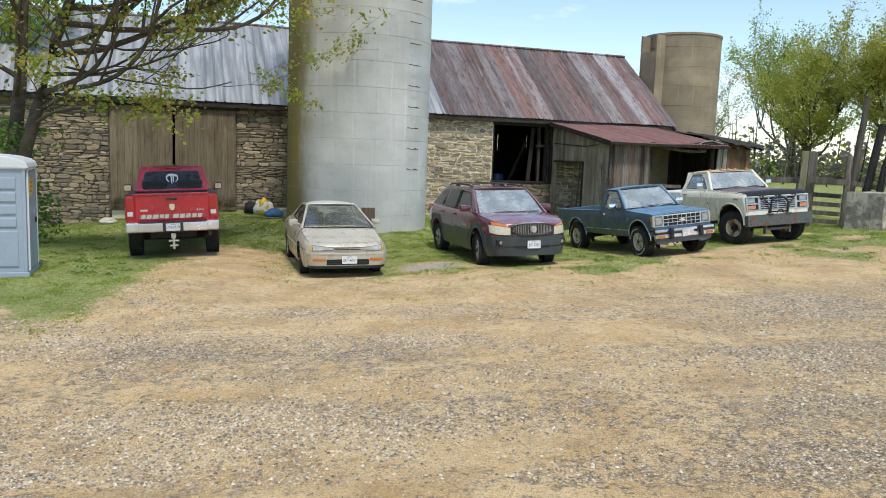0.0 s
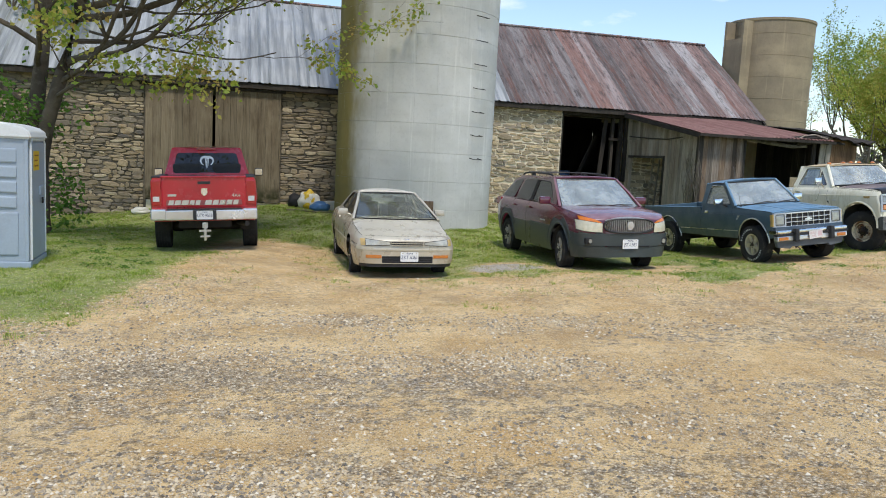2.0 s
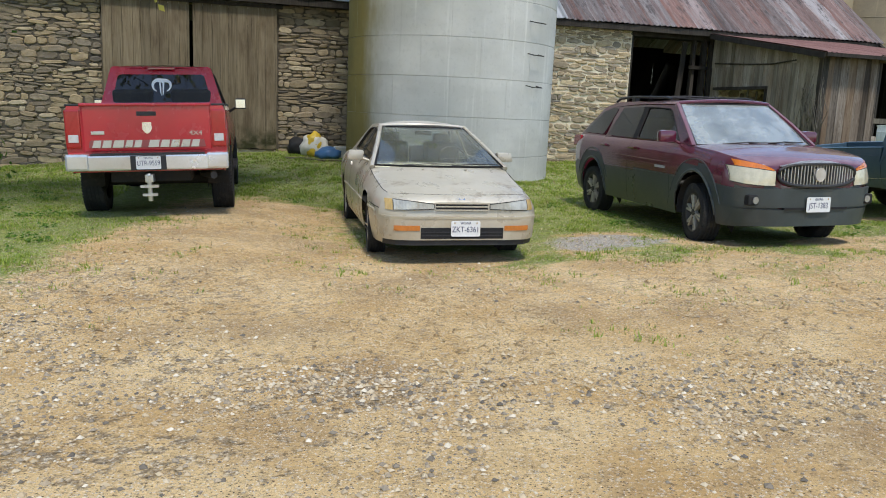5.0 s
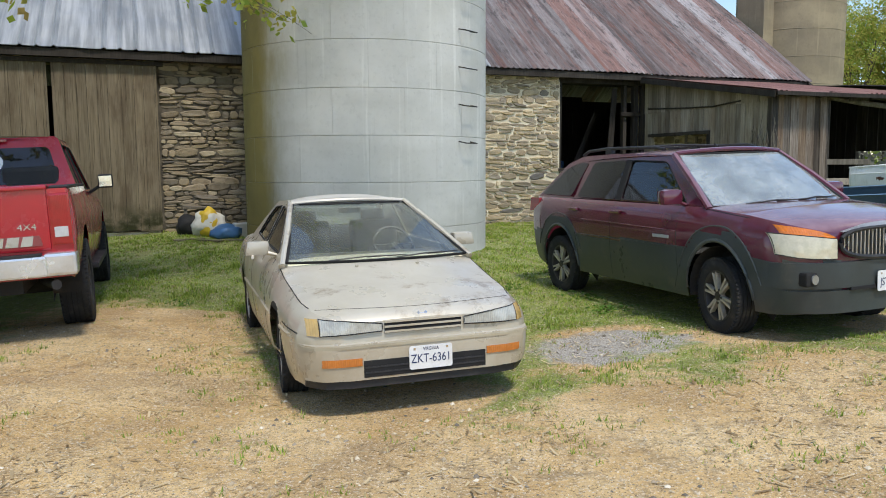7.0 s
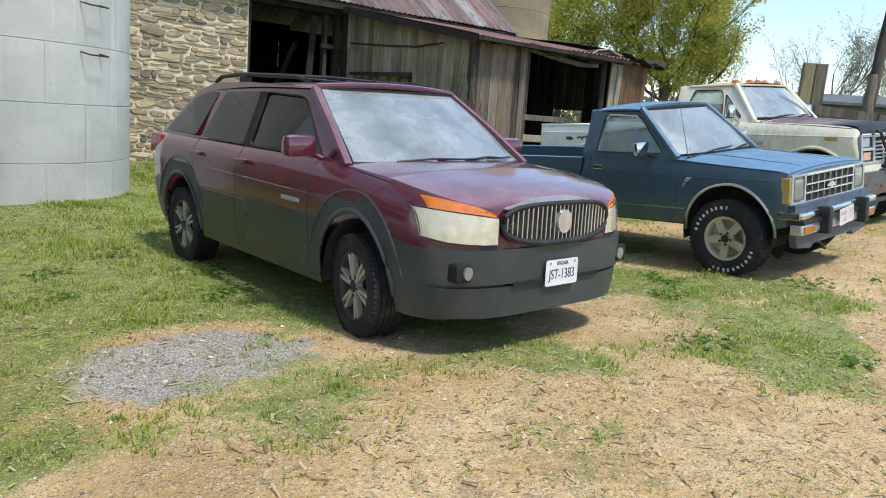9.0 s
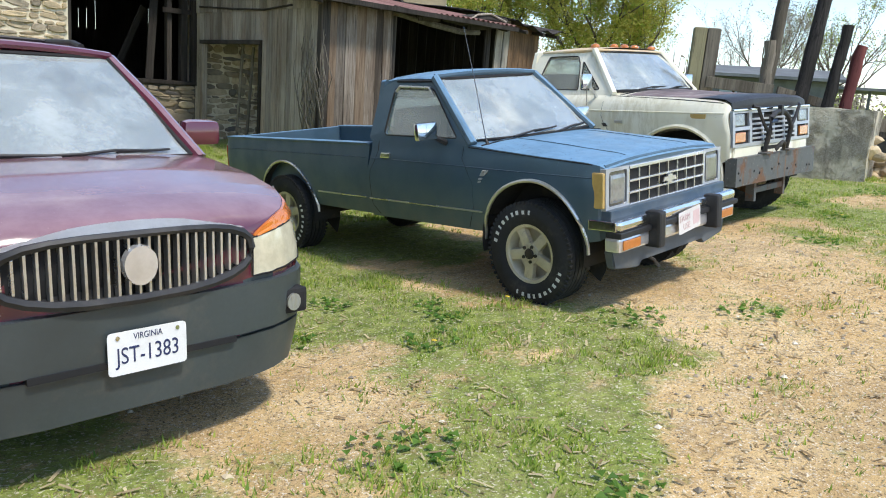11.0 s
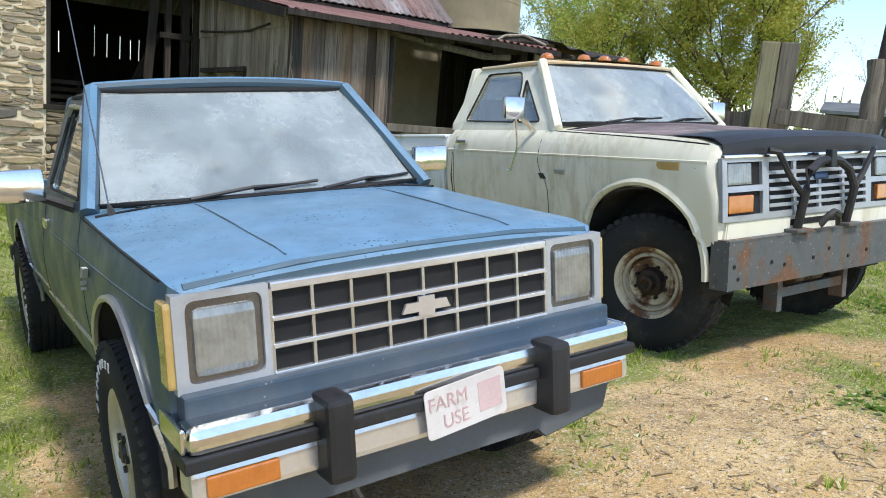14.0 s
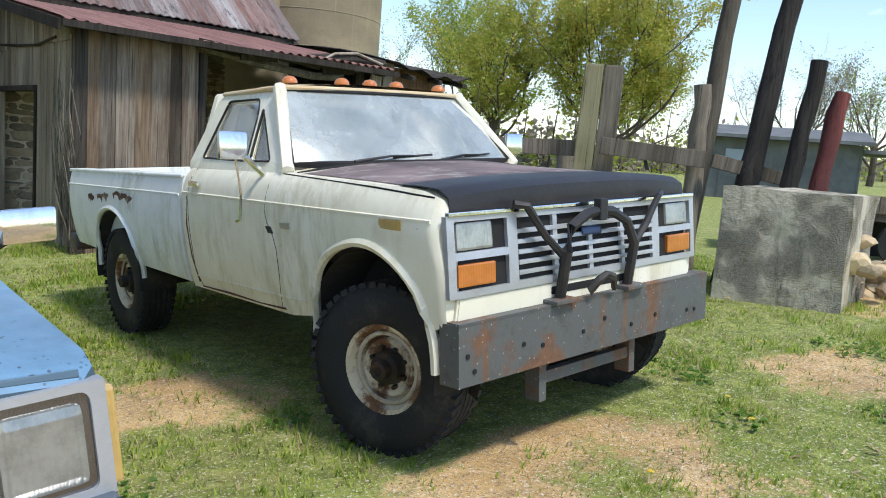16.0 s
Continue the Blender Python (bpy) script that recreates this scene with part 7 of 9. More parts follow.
    for s in (-1, 1):
        part("badge", boxed(s * 0.934, s * 0.940, -0.76, -0.50, 0.775, 0.80, bevel=0.002), "silver_letter", t)
        part("tail_lamp", prism(bmesh.new(), round_poly([(2.02, 0.95), (2.0, 1.12), (2.24, 1.12), (2.28, 0.90)], 0.03), s * 0.76, s * 0.885, "YZ"), "lamp_red", t)
        # lamps
        x0, x1 = s * 0.505, s * 0.885
        h = front_patch("headlight", b, x0, x1, lambda u: lerp(0.712, 0.735, u ** 2) + 0.05 * max(0, u - 0.8), lambda u: lerp(0.845, 0.890, u), t, "lamp_cloudy", 0.020, 18, outline=True, rows=6)
        front_patch("indicator_lamp", b, s * 0.52, s * 0.845, lambda u: lerp(0.848, 0.888, u), lambda u: lerp(0.852, 0.962, u ** 0.75), h, "lamp_orange", 0.022, 18, rows=5)
        f = part("fog_lamp_recess", boxed(s * 0.60, s * 0.80, front_y(b, 0.70, 0.56) - 0.055, front_y(b, 0.70, 0.5) + 0.08, 0.53, 0.63, bevel=0.02), "gap_black", t)
        bm = cyl(bmesh.new(), (s * 0.72, front_y(b, 0.70, 0.56) - 0.07, 0.58), (s * 0.72, front_y(b, 0.70, 0.56), 0.58), 0.034, 0.032, seg=18)
        part("fog_lamp", bm, "lamp_glass", f, smooth=True)
    # grille
    gb = bmesh.new()
    gy = lambda x: -2.470 + 0.050 * (x / 0.49) ** 2
    n = 24
    ring = []
    for i in range(n):
        a = i * math.tau / n
        x = 0.49 * math.copysign(abs(math.cos(a)) ** 0.7, math.cos(a))
        ring.append((x, gy(x) - 0.01, 0.815 + 0.105 * math.copysign(abs(math.sin(a)) ** 0.8, math.sin(a))))
    tube(gb, ring, 0.017, 6, closed=True)
    g = part("grille", gb, "black_plastic", t, smooth=True)
    bm = bmesh.new()
    bm.faces.new([bm.verts.new((x, y + 0.03, z)) for x, y, z in ring])
    part("grille_backing", bm, "gap_black", g)
    for i in range(25):
        x = -0.456 + i * 0.038
        hgt = 0.10 * max(0.25, (1 - (abs(x) / 0.49) ** 2.6)) ** 0.6
        part("grille_bar", boxed(x - 0.0052, x + 0.0052, gy(x) - 0.012, gy(x) + 0.03, 0.815 - hgt, 0.815 + hgt, bevel=0.002), "chrome_dull", g)
    bm = cyl(bmesh.new(), (0, -2.497, 0.815), (0, -2.465, 0.815), 0.062, 0.066, seg=24)
    part("emblem", bm, "bumper_chrome", g)
    bm = bmesh.new()
    grid = []
    for z0 in (0.0, 1.0):
        grid.append([Vector((x, gy(x) - 0.006 + 0.085 * z0, lerp(0.925 - 0.035 * (x / 0.46) ** 2, 0.962 - 0.070 * (x / 0.46) ** 2, z0))) for x in (i * 0.046 - 0.46 for i in range(21))])
    sheet(bm, grid)
    bmesh.ops.solidify(bm, geom=list(bm.faces), thickness=0.012)
    part("chrome_arch", bm, "arch_chrome", g, smooth=True)
    # bumper
    front_patch("front_bumper", b, -0.90, 0.90, 0.51, 0.69, t, "grey_cladding", 0.045, 30, 0.12)
    front_patch("bumper_lower", b, -0.86, 0.86, 0.30, 0.49, t, "grey_cladding", 0.03, 30, 0.1)
    front_patch("air_slot", b, -0.40, 0.40, 0.487, 0.512, t, "gap_black", 0.054, 14, 0.05)
    licence_plate(t, "JST-1383", pose(0.02, -2.478, 0.535, 90, 0))
    slab("underside", t, "underbody", -0.7, 0.7, -2.1, 2.1, 0.26, 0.36)
    nose = [(-2.6, -2.53), (-2.45, -2.39), (-2.0, -2.0), (-1.10, -1.27), (-1.06, -1.23), (-0.28, -0.52), (0.24, 0.20), (0.32, 0.30), (1.1, 1.08), (2.4, 2.36)]
    proportion(t, [(-2.6, -2.53), (-2.45, -2.39), (-2.0, -2.0), (2.4, 2.36)], nose, 0.98, [(-0.1, -0.1), (0.52, 0.515), (0.70, 0.725), (0.815, 0.868), (0.90, 0.965), (0.985, 1.04), (1.10, 1.135), (1.15, 1.165), (1.655, 1.625), (1.8, 1.755)])
    return t


# ---- the gold car ----
def build_sedan():
    t = thing("sedan_car", POSE_SEDAN, "dusty gold four-door sedan car parked on dirt", "car", "parked vehicles")
    A = ((-1.357, 0.30, 0.345), (1.357, 0.30, 0.34))
    b = Body([(-2.29, 0.28, 0.60, 0.615, 0.52, 0.60, 0.50), (-2.25, 0.24, 0.645, 0.665, 0.68, 0.74, 0.64), (-2.13, 0.22, 0.675, 0.70, 0.78, 0.835, 0.72), (-1.9, 0.21, 0.715, 0.75, 0.82, 0.87, 0.76), (-1.357, 0.21, 0.785, 0.83, 0.83, 0.885, 0.79), (-0.98, 0.21, 0.84, 0.895, 0.83, 0.885, 0.80),
              (-0.8, 0.21, 0.86, 0.90, 0.83, 0.885, 0.80), (1.3, 0.23, 0.925, 0.93, 0.83, 0.885, 0.79), (1.9, 0.27, 0.925, 0.96, 0.81, 0.87, 0.76), (2.25, 0.32, 0.90, 0.94, 0.74, 0.80, 0.70), (2.36, 0.38, 0.82, 0.85, 0.66, 0.72, 0.64)], 0.6)
    part("body", b.mesh(arches=A, open_top=(-0.85, 1.45)), "paint_gold", t, smooth=30)
    wheel_wells(t, (-1.357, 1.357), 0.335, 0.85, 0.30)
    add_wheels(t, "cap", 0.305, 0.19, 0.185, 0.755, -1.357, 1.357, -4)
    xo = lambda a, z: lerp(0.80, 0.565, max(0, (z - 0.88) / 0.48))
    outer = [(-1.02, 0.835), (-0.18, 1.335), (0.2, 1.375), (0.78, 1.355), (1.12, 1.22), (1.60, 0.925)]
    side_frame(t, "paint_gold", outer, [[(-0.66, 0.93), (-0.12, 1.28), (0.28, 1.315), (0.31, 0.955)], [(0.38, 0.955), (0.355, 1.315), (0.74, 1.295), (0.96, 1.19), (1.16, 0.99)]], xo, "side_glass", r=0.035)
    roof_panel(t, "paint_gold_worn", 0.58, -0.17, 0.84, 1.35, 0.065, 0.07, 0.03, 0.03)
    base, top = (0.76, -1.0, 0.875, 0.17), (0.555, -0.18, 1.338, 0.07)
    curved_glass("windscreen", base, top, t, "windscreen_clear", bulge=0.03)
    frame_tube("windscreen_seal", edge_line(base) + edge_line(top)[::-1], 0.013, "gap_black", t, closed=True)
    for s in (-1, 1):
        frame_tube("pillar", [(s * 0.795, -1.02, 0.85), (s * 0.70, -0.62, 1.11), (s * 0.575, -0.17, 1.345)], 0.028, "paint_gold", t)
    frame_tube("roof_header", [(x, -0.165 - 0.07 * (1 - (x / 0.57) ** 2), 1.348 + 0.026 * (1 - (x / 0.57) ** 2)) for x in (i * 0.114 - 0.57 for i in range(11))], 0.022, "paint_gold_worn", t)
    curved_glass("rear_window", (0.70, 1.55, 0.94, -0.10), (0.54, 0.83, 1.325, -0.05), t, "windscreen_clear")
    cabin_floor(t, 0.72, -0.9, 1.4, 0.35, -0.88, 0.88)
    for x in (-0.36, 0.36):
        seat(t, x, 0.15, 0.48, 0.50, "seat_blue_dark", 0.66)
        part("headrest", boxed(x - 0.12, x + 0.12, 0.36, 0.44, 1.12, 1.25, bevel=0.035), "seat_blue_dark", t)
        seat(t, x, 0.95, 0.50, 0.62, "seat_blue_dark", 0.55)
    steering_wheel(t, 0.36, -0.38, 0.92)
    part("rear_mirror", boxed(-0.11, 0.11, -0.20, -0.17, 1.235, 1.29, bevel=0.012), "black_plastic", t)
    wiper(t, (-0.44, -1.10, 0.885), (0.16, -1.11, 0.915))
    wiper(t, (0.12, -1.14, 0.89), (0.66, -1.00, 0.915))
    for x in (-0.24, 0.26):
        part("washer_jet", boxed(x - 0.012, x + 0.012, -1.29, -1.26, b.top(x, -1.28), b.top(x, -1.28) + 0.012, bevel=0.004), "paint_gold", t)
    seam(t, b, [(-0.72, 0.87), (-0.76, 0.55), (-0.70, 0.25)])
    seam(t, b, [(0.34, 0.92), (0.34, 0.26)])
    seam(t, b, [(1.22, 0.94), (1.16, 0.75), (0.98, 0.5), (0.92, 0.28)])
    for ya, yb in ((-1.98, -1.64), (-1.07, 1.07), (1.64, 1.9)):
        seam(t, b, [(ya, 0.545 + 0.008 * ya), (yb, 0.545 + 0.008 * yb)], 0.013, "gold_strip", "side_strip", 0.004)
    seam(t, b, [(-2.05, 0.69), (-1.0, 0.835)], 0.004)
    seam(t, b, [(-2.12, 0.555), (-1.72, 0.57)], 0.004)
    part("hood_gap", tube(bmesh.new(), [(x, -2.20 + 0.10 * (x / 0.70) ** 2, b.top(x, -2.20 + 0.10 * (x / 0.70) ** 2) + 0.001) for x in (i * 0.14 - 0.70 for i in range(11))], 0.0018, 5), "gap_black", t)
    for s in (-1, 1):
        mirror(t, s * 0.86, -0.60, 0.915, 0.20, 0.13, 0.10, "paint_gold", 0.10, "paint_gold", 0.035, 0.02)
        slab("door_handle", t, "paint_gold", s * 0.87, s * 0.90, 0.12, 0.28, 0.80, 0.835, bevel=0.01)
        h = front_patch("headlight", b, s * 0.29, s * 0.70, lambda u: lerp(0.560, 0.55, u), lambda u: lerp(0.600, 0.640, u), t, "lamp_glass_dusty", 0.018, outline=True)
        front_patch("corner_lamp", b, s * 0.705, s * 0.775, 0.552, 0.638, h, "lamp_amber_pale", 0.016, 5)
        front_patch("indicator_lamp", b, s * 0.44, s * 0.70, 0.366, 0.416, t, "lamp_amber", 0.058, 8)
    front_patch("front_bumper", b, -0.85, 0.85, 0.27, 0.50, t, "paint_gold", 0.05, 30, 0.12)
    front_patch("bumper_moulding", b, -0.86, 0.86, 0.475, 0.492, t, "gold_strip", 0.056, 30, 0.04)
    front_patch("air_intake", b, -0.43, 0.43, lambda u: 0.285, lambda u: 0.395, t, "gap_black", 0.054, 12, 0.05)
    for z in (0.31, 0.345):
        front_patch("intake_bar", b, -0.42, 0.42, z, z + 0.010, t, "black_plastic", 0.058, 10, 0.02, rows=1)
    front_patch("lip", b, -0.84, 0.84, 0.215, 0.268, t, "black_plastic", 0.028, 30, 0.08)
    g = front_patch("grille", b, -0.27, 0.27, 0.545, 0.605, t, "gap_black", 0.013, 10, 0.05)
    for z in (0.548, 0.575, 0.60):
        front_patch("grille_bar", b, -0.275, 0.275, z, z + 0.010, g, "paint_gold", 0.020, 10, 0.02, rows=1)
    bm = tube(bmesh.new(), [(-0.035, -2.27, 0.645), (-0.022, -2.272, 0.625), (0.022, -2.272, 0.625), (0.035, -2.27, 0.645)], 0.006, 5)
    tube(bm, [(-0.028, -2.27, 0.652), (-0.016, -2.27, 0.636), (0.016, -2.27, 0.636), (0.028, -2.27, 0.652)], 0.005, 5)
    part("emblem", bm, "chrome", t)
    licence_plate(t, "ZKT-6361", pose(0.03, -2.352, 0.385, 90, 0))
    slab("underside", t, "underbody", -0.66, 0.66, -2.0, 2.1, 0.20, 0.30)
    low = [(-2.5, -2.5), (-1.1, -1.1), (2.4, 2.4)]
    proportion(t, low, [(-2.5, -2.5), (-1.7, -1.7), (-1.0, -1.17), (-0.18, -0.06), (0.3, 0.34), (2.4, 2.4)], 0.80, [(-0.1, -0.1), (0.42, 0.43), (0.55, 0.575), (0.62, 0.665), (0.70, 0.74), (0.875, 0.955), (0.93, 0.985), (1.34, 1.37), (1.5, 1.52)], [(-0.1, 1.0), (0.8, 1.0), (1.0, 0.95), (1.5, 0.94)])
    return t


build_red_pickup()
build_sedan()
build_suv()
build_blue_pickup()
build_white_pickup()

# ---- things in the yard ----
def build_toilet():
    t = thing("portable_toilet", pose(-7.54, 14.02, ground_z(-7.9, 14.5) - 0.03, 0, 0, 20), "grey plastic portable toilet with white roof standing on grass", "toilet")
    W, D, H = 1.18, 1.15, 2.02
    part("body", boxed(-W, 0, 0, D, 0.10, H, bevel=0.03), "toilet_grey", t)
    part("base", boxed(-W - 0.03, 0.03, -0.03, D + 0.03, 0.0, 0.12, bevel=0.02), "toilet_grey", t)
    for z0, z1 in ((0.95, 1.12), (1.18, 1.35), (1.41, 1.58), (1.64, 1.85)):
        part("rib", boxed(-W + 0.12, -0.16, -0.026, 0.02, z0, z1, bevel=0.018), "toilet_grey", t)
    part("panel", boxed(-W + 0.10, -0.14, -0.02, 0.02, 0.22, 0.88, bevel=0.02), "toilet_grey", t)
    for x in (-W, -0.06):
        part("corner_post", boxed(x, x + 0.06, -0.018, 0.05, 0.12, H, bevel=0.015), "toilet_grey", t)
    bm = bmesh.new()
    prof = [(0.05, H - 0.02), (0.05, H + 0.06), (-0.02, H + 0.15), (-0.25, H + 0.21), (-W / 2, H + 0.235), (-W + 0.25, H + 0.21), (-W + 0.02, H + 0.15), (-W - 0.05, H + 0.06), (-W - 0.05, H - 0.02)]
    prism(bm, prof, -0.05, D + 0.05, "XZ", 0.03)
    part("roof", bm, "toilet_white", t, smooth=50)
    d = part("door", boxed(0, 0.028, 0.09, D - 0.09, 0.14, 1.95, bevel=0.012), "toilet_grey", t)
    part("door_frame", tube(bmesh.new(), [(0.022, 0.06, 0.14), (0.022, 0.06, 1.94), (0.022, 0.12, 2.0), (0.022, D - 0.12, 2.0), (0.022, D - 0.06, 1.94), (0.022, D - 0.06, 0.14)], 0.02, 6), "toilet_white", t, smooth=True)
    part("latch", boxed(0.02, 0.05, 0.62, 0.90, 1.12, 1.26, bevel=0.012), "toilet_grey", d)
    part("latch_handle", boxed(0.045, 0.07, 0.70, 0.76, 0.98, 1.08, bevel=0.008), "gap_black", d)
    sg = part("sign", boxed(0.028, 0.033, 0.22, 0.62, 1.52, 1.82), "sign_yellow", d)
    for i, (y0, y1) in enumerate(((0.28, 0.56), (0.28, 0.50), (0.28, 0.54))):
        part("writing_bar", boxed(0.033, 0.035, y0, y1, 1.74 - i * 0.08, 1.765 - i * 0.08), "sign_ink", sg)


build_toilet()


def build_junk():
    """Bags, a tub and boards beside the barn wall."""
    rnd = random.Random(3)
    P = barn_point(-8.75, -1.0)

    def sack(name, x, y, r, h, mat, label, seed):
        bm = bmesh.new()
        bmesh.ops.create_icosphere(bm, subdivisions=3, radius=1.0)
        for v in bm.verts:
            n = noise.noise(v.co * 1.7 + Vector((seed, 0, 0))) * 0.28 + noise.noise(v.co * 5 + Vector((0, seed, 0))) * 0.10
            v.co = v.co * (1 + n)
            v.co = Vector((v.co.x * r, v.co.y * r, max(0, (v.co.z + 0.75) * h * 0.55)))
        tagged(part(name, bm, mat, smooth=60, m=pose(x, y, ground_z(x, y) - 0.02)), label, "bag")
    sack("plastic_sack", P.x + 0.1, P.y, 0.34, 0.55, "white_bag", "crumpled white plastic sack by the barn wall", 2)
    sack("yellow_bag", P.x + 0.12, P.y - 0.12, 0.20, 0.62, "yellow_plastic", "yellow plastic bag on a white sack", 7)
    sack("blue_tarp", P.x + 0.52, P.y - 0.35, 0.30, 0.30, "blue_tarp", "folded blue tarpaulin lying on grass", 4)
    sack("dark_bag", P.x - 0.35, P.y + 0.25, 0.28, 0.45, "gap_black", "black refuse bag by the barn wall", 9)
    x, y = P.x + 0.85, P.y - 0.15
    bm = boxed(-0.22, 0.22, -0.16, 0.16, 0, 0.28, bevel=0.02)
    tagged(part("crate", bm, "white_bag", m=pose(x, y, ground_z(x, y), 0, 0, 25)), "small pale plastic crate on the grass", "box")
    for i, (dx, tl, ln) in enumerate(((1.15, 14, 1.25), (1.28, 17, 1.1), (1.40, 12, 0.95), (1.22, 20, 1.35))):
        x, y = P.x + dx, P.y - 0.35 + 0.05 * i
        tagged(part("leaning_plank", boxed(-0.05, 0.05, -0.015, 0.015, 0, ln, bevel=0.004), "post_wood", m=pose(x, y, ground_z(x, y) - 0.02, -6, tl, 15)), "grey plank leaning against the silo", "plank", "planks by the silo")
    for dx, dy, a in ((-0.1, -0.75, 30), (0.3, -0.9, -20), (0.7, -0.8, 10)):
        x, y = P.x + dx, P.y + dy
        tagged(part("scrap_board", boxed(-0.3, 0.3, -0.05, 0.05, 0, 0.03, bevel=0.004), "post_moss", m=pose(x, y, ground_z(x, y) + 0.01, 0, 0, a)), "short scrap board lying on grass", "plank", "scrap boards")
    P = barn_point(-13.9, -0.7)
    sack("white_rags", P.x + 0.5, P.y - 0.3, 0.26, 0.22, "white_bag", "pale rags heaped at the wall foot", 12)
    # bench against the wall
    b = thing("low_bench", BARN @ pose(-8.7, -0.45, 0.15), "old grey wooden bench by the stone wall", "bench")
    part("seat", boxed(-0.45, 0.45, -0.15, 0.15, 0.50, 0.54, bevel=0.006), "post_wood", b)
    for x in (-0.38, 0.38):
        part("leg", boxed(x - 0.03, x + 0.03, -0.12, 0.12, -0.1, 0.50, bevel=0.005), "post_wood", b)
    # ladder inside the small door, tank and pallet inside the barn
    l = thing("ladder", BARN @ pose(2.95, -1.3, 0.25, 0, -6, 90), "grey wooden ladder inside the shed door", "ladder")
    for x in (-0.2, 0.2):
        part("rail", boxed(x - 0.03, x + 0.03, -0.02, 0.02, 0, 2.0, bevel=0.004), "post_wood", l)
    for i in range(6):
        part("rung", boxed(-0.2, 0.2, -0.015, 0.015, 0.25 + i * 0.3, 0.33 + i * 0.3), "post_wood", l)
    pal = thing("pallet", BARN @ pose(0.9, 3.4, 1.05, 62, 0, 20), "brown wooden pallet leaning inside the barn", "pallet")
    for i in range(6):
        part("slat", boxed(-0.5, 0.5, i * 0.18, i * 0.18 + 0.1, 0, 0.02), "brown_boards", pal)
    for x in (-0.45, 0.4):
        part("bearer", boxed(x, x + 0.06, 0, 1.0, -0.08, 0.0), "brown_boards", pal)
    tagged(part("blue_drum", cyl(bmesh.new(), (0, 0, 0), (0, 0, 0.9), 0.28, seg=24), "blue_tarp", m=BARN @ pose(1.35, 2.6, 0.75)), "blue plastic drum inside the barn", "drum")
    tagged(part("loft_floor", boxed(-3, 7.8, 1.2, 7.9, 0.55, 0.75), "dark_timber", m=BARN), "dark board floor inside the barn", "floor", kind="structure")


build_junk()


def rough_post(name, a, b, r, mat, label, square=False, seed=0, group="corral posts"):
    """A weathered post with a worn, uneven surface."""
    bm = bmesh.new()
    rnd = random.Random(seed)
    a, b = Vector(a), Vector(b)
    n = 10
    pts = [a.lerp(b, i / n) + Vector((rnd.uniform(-1, 1), rnd.uniform(-1, 1), 0)) * r * 0.10 for i in range(n + 1)]
    tube(bm, pts, [r * (1.06 - 0.16 * i / n) * rnd.uniform(0.93, 1.07) for i in range(n + 1)], 4 if square else 11)
    for v in bm.verts:
        v.co += Vector((noise.noise(v.co * 7), noise.noise(v.co * 7 + Vector((9, 0, 0))), 0)) * r * 0.16
    return tagged(part(name, bm, mat, smooth=False if square else 50), label, "post", group)


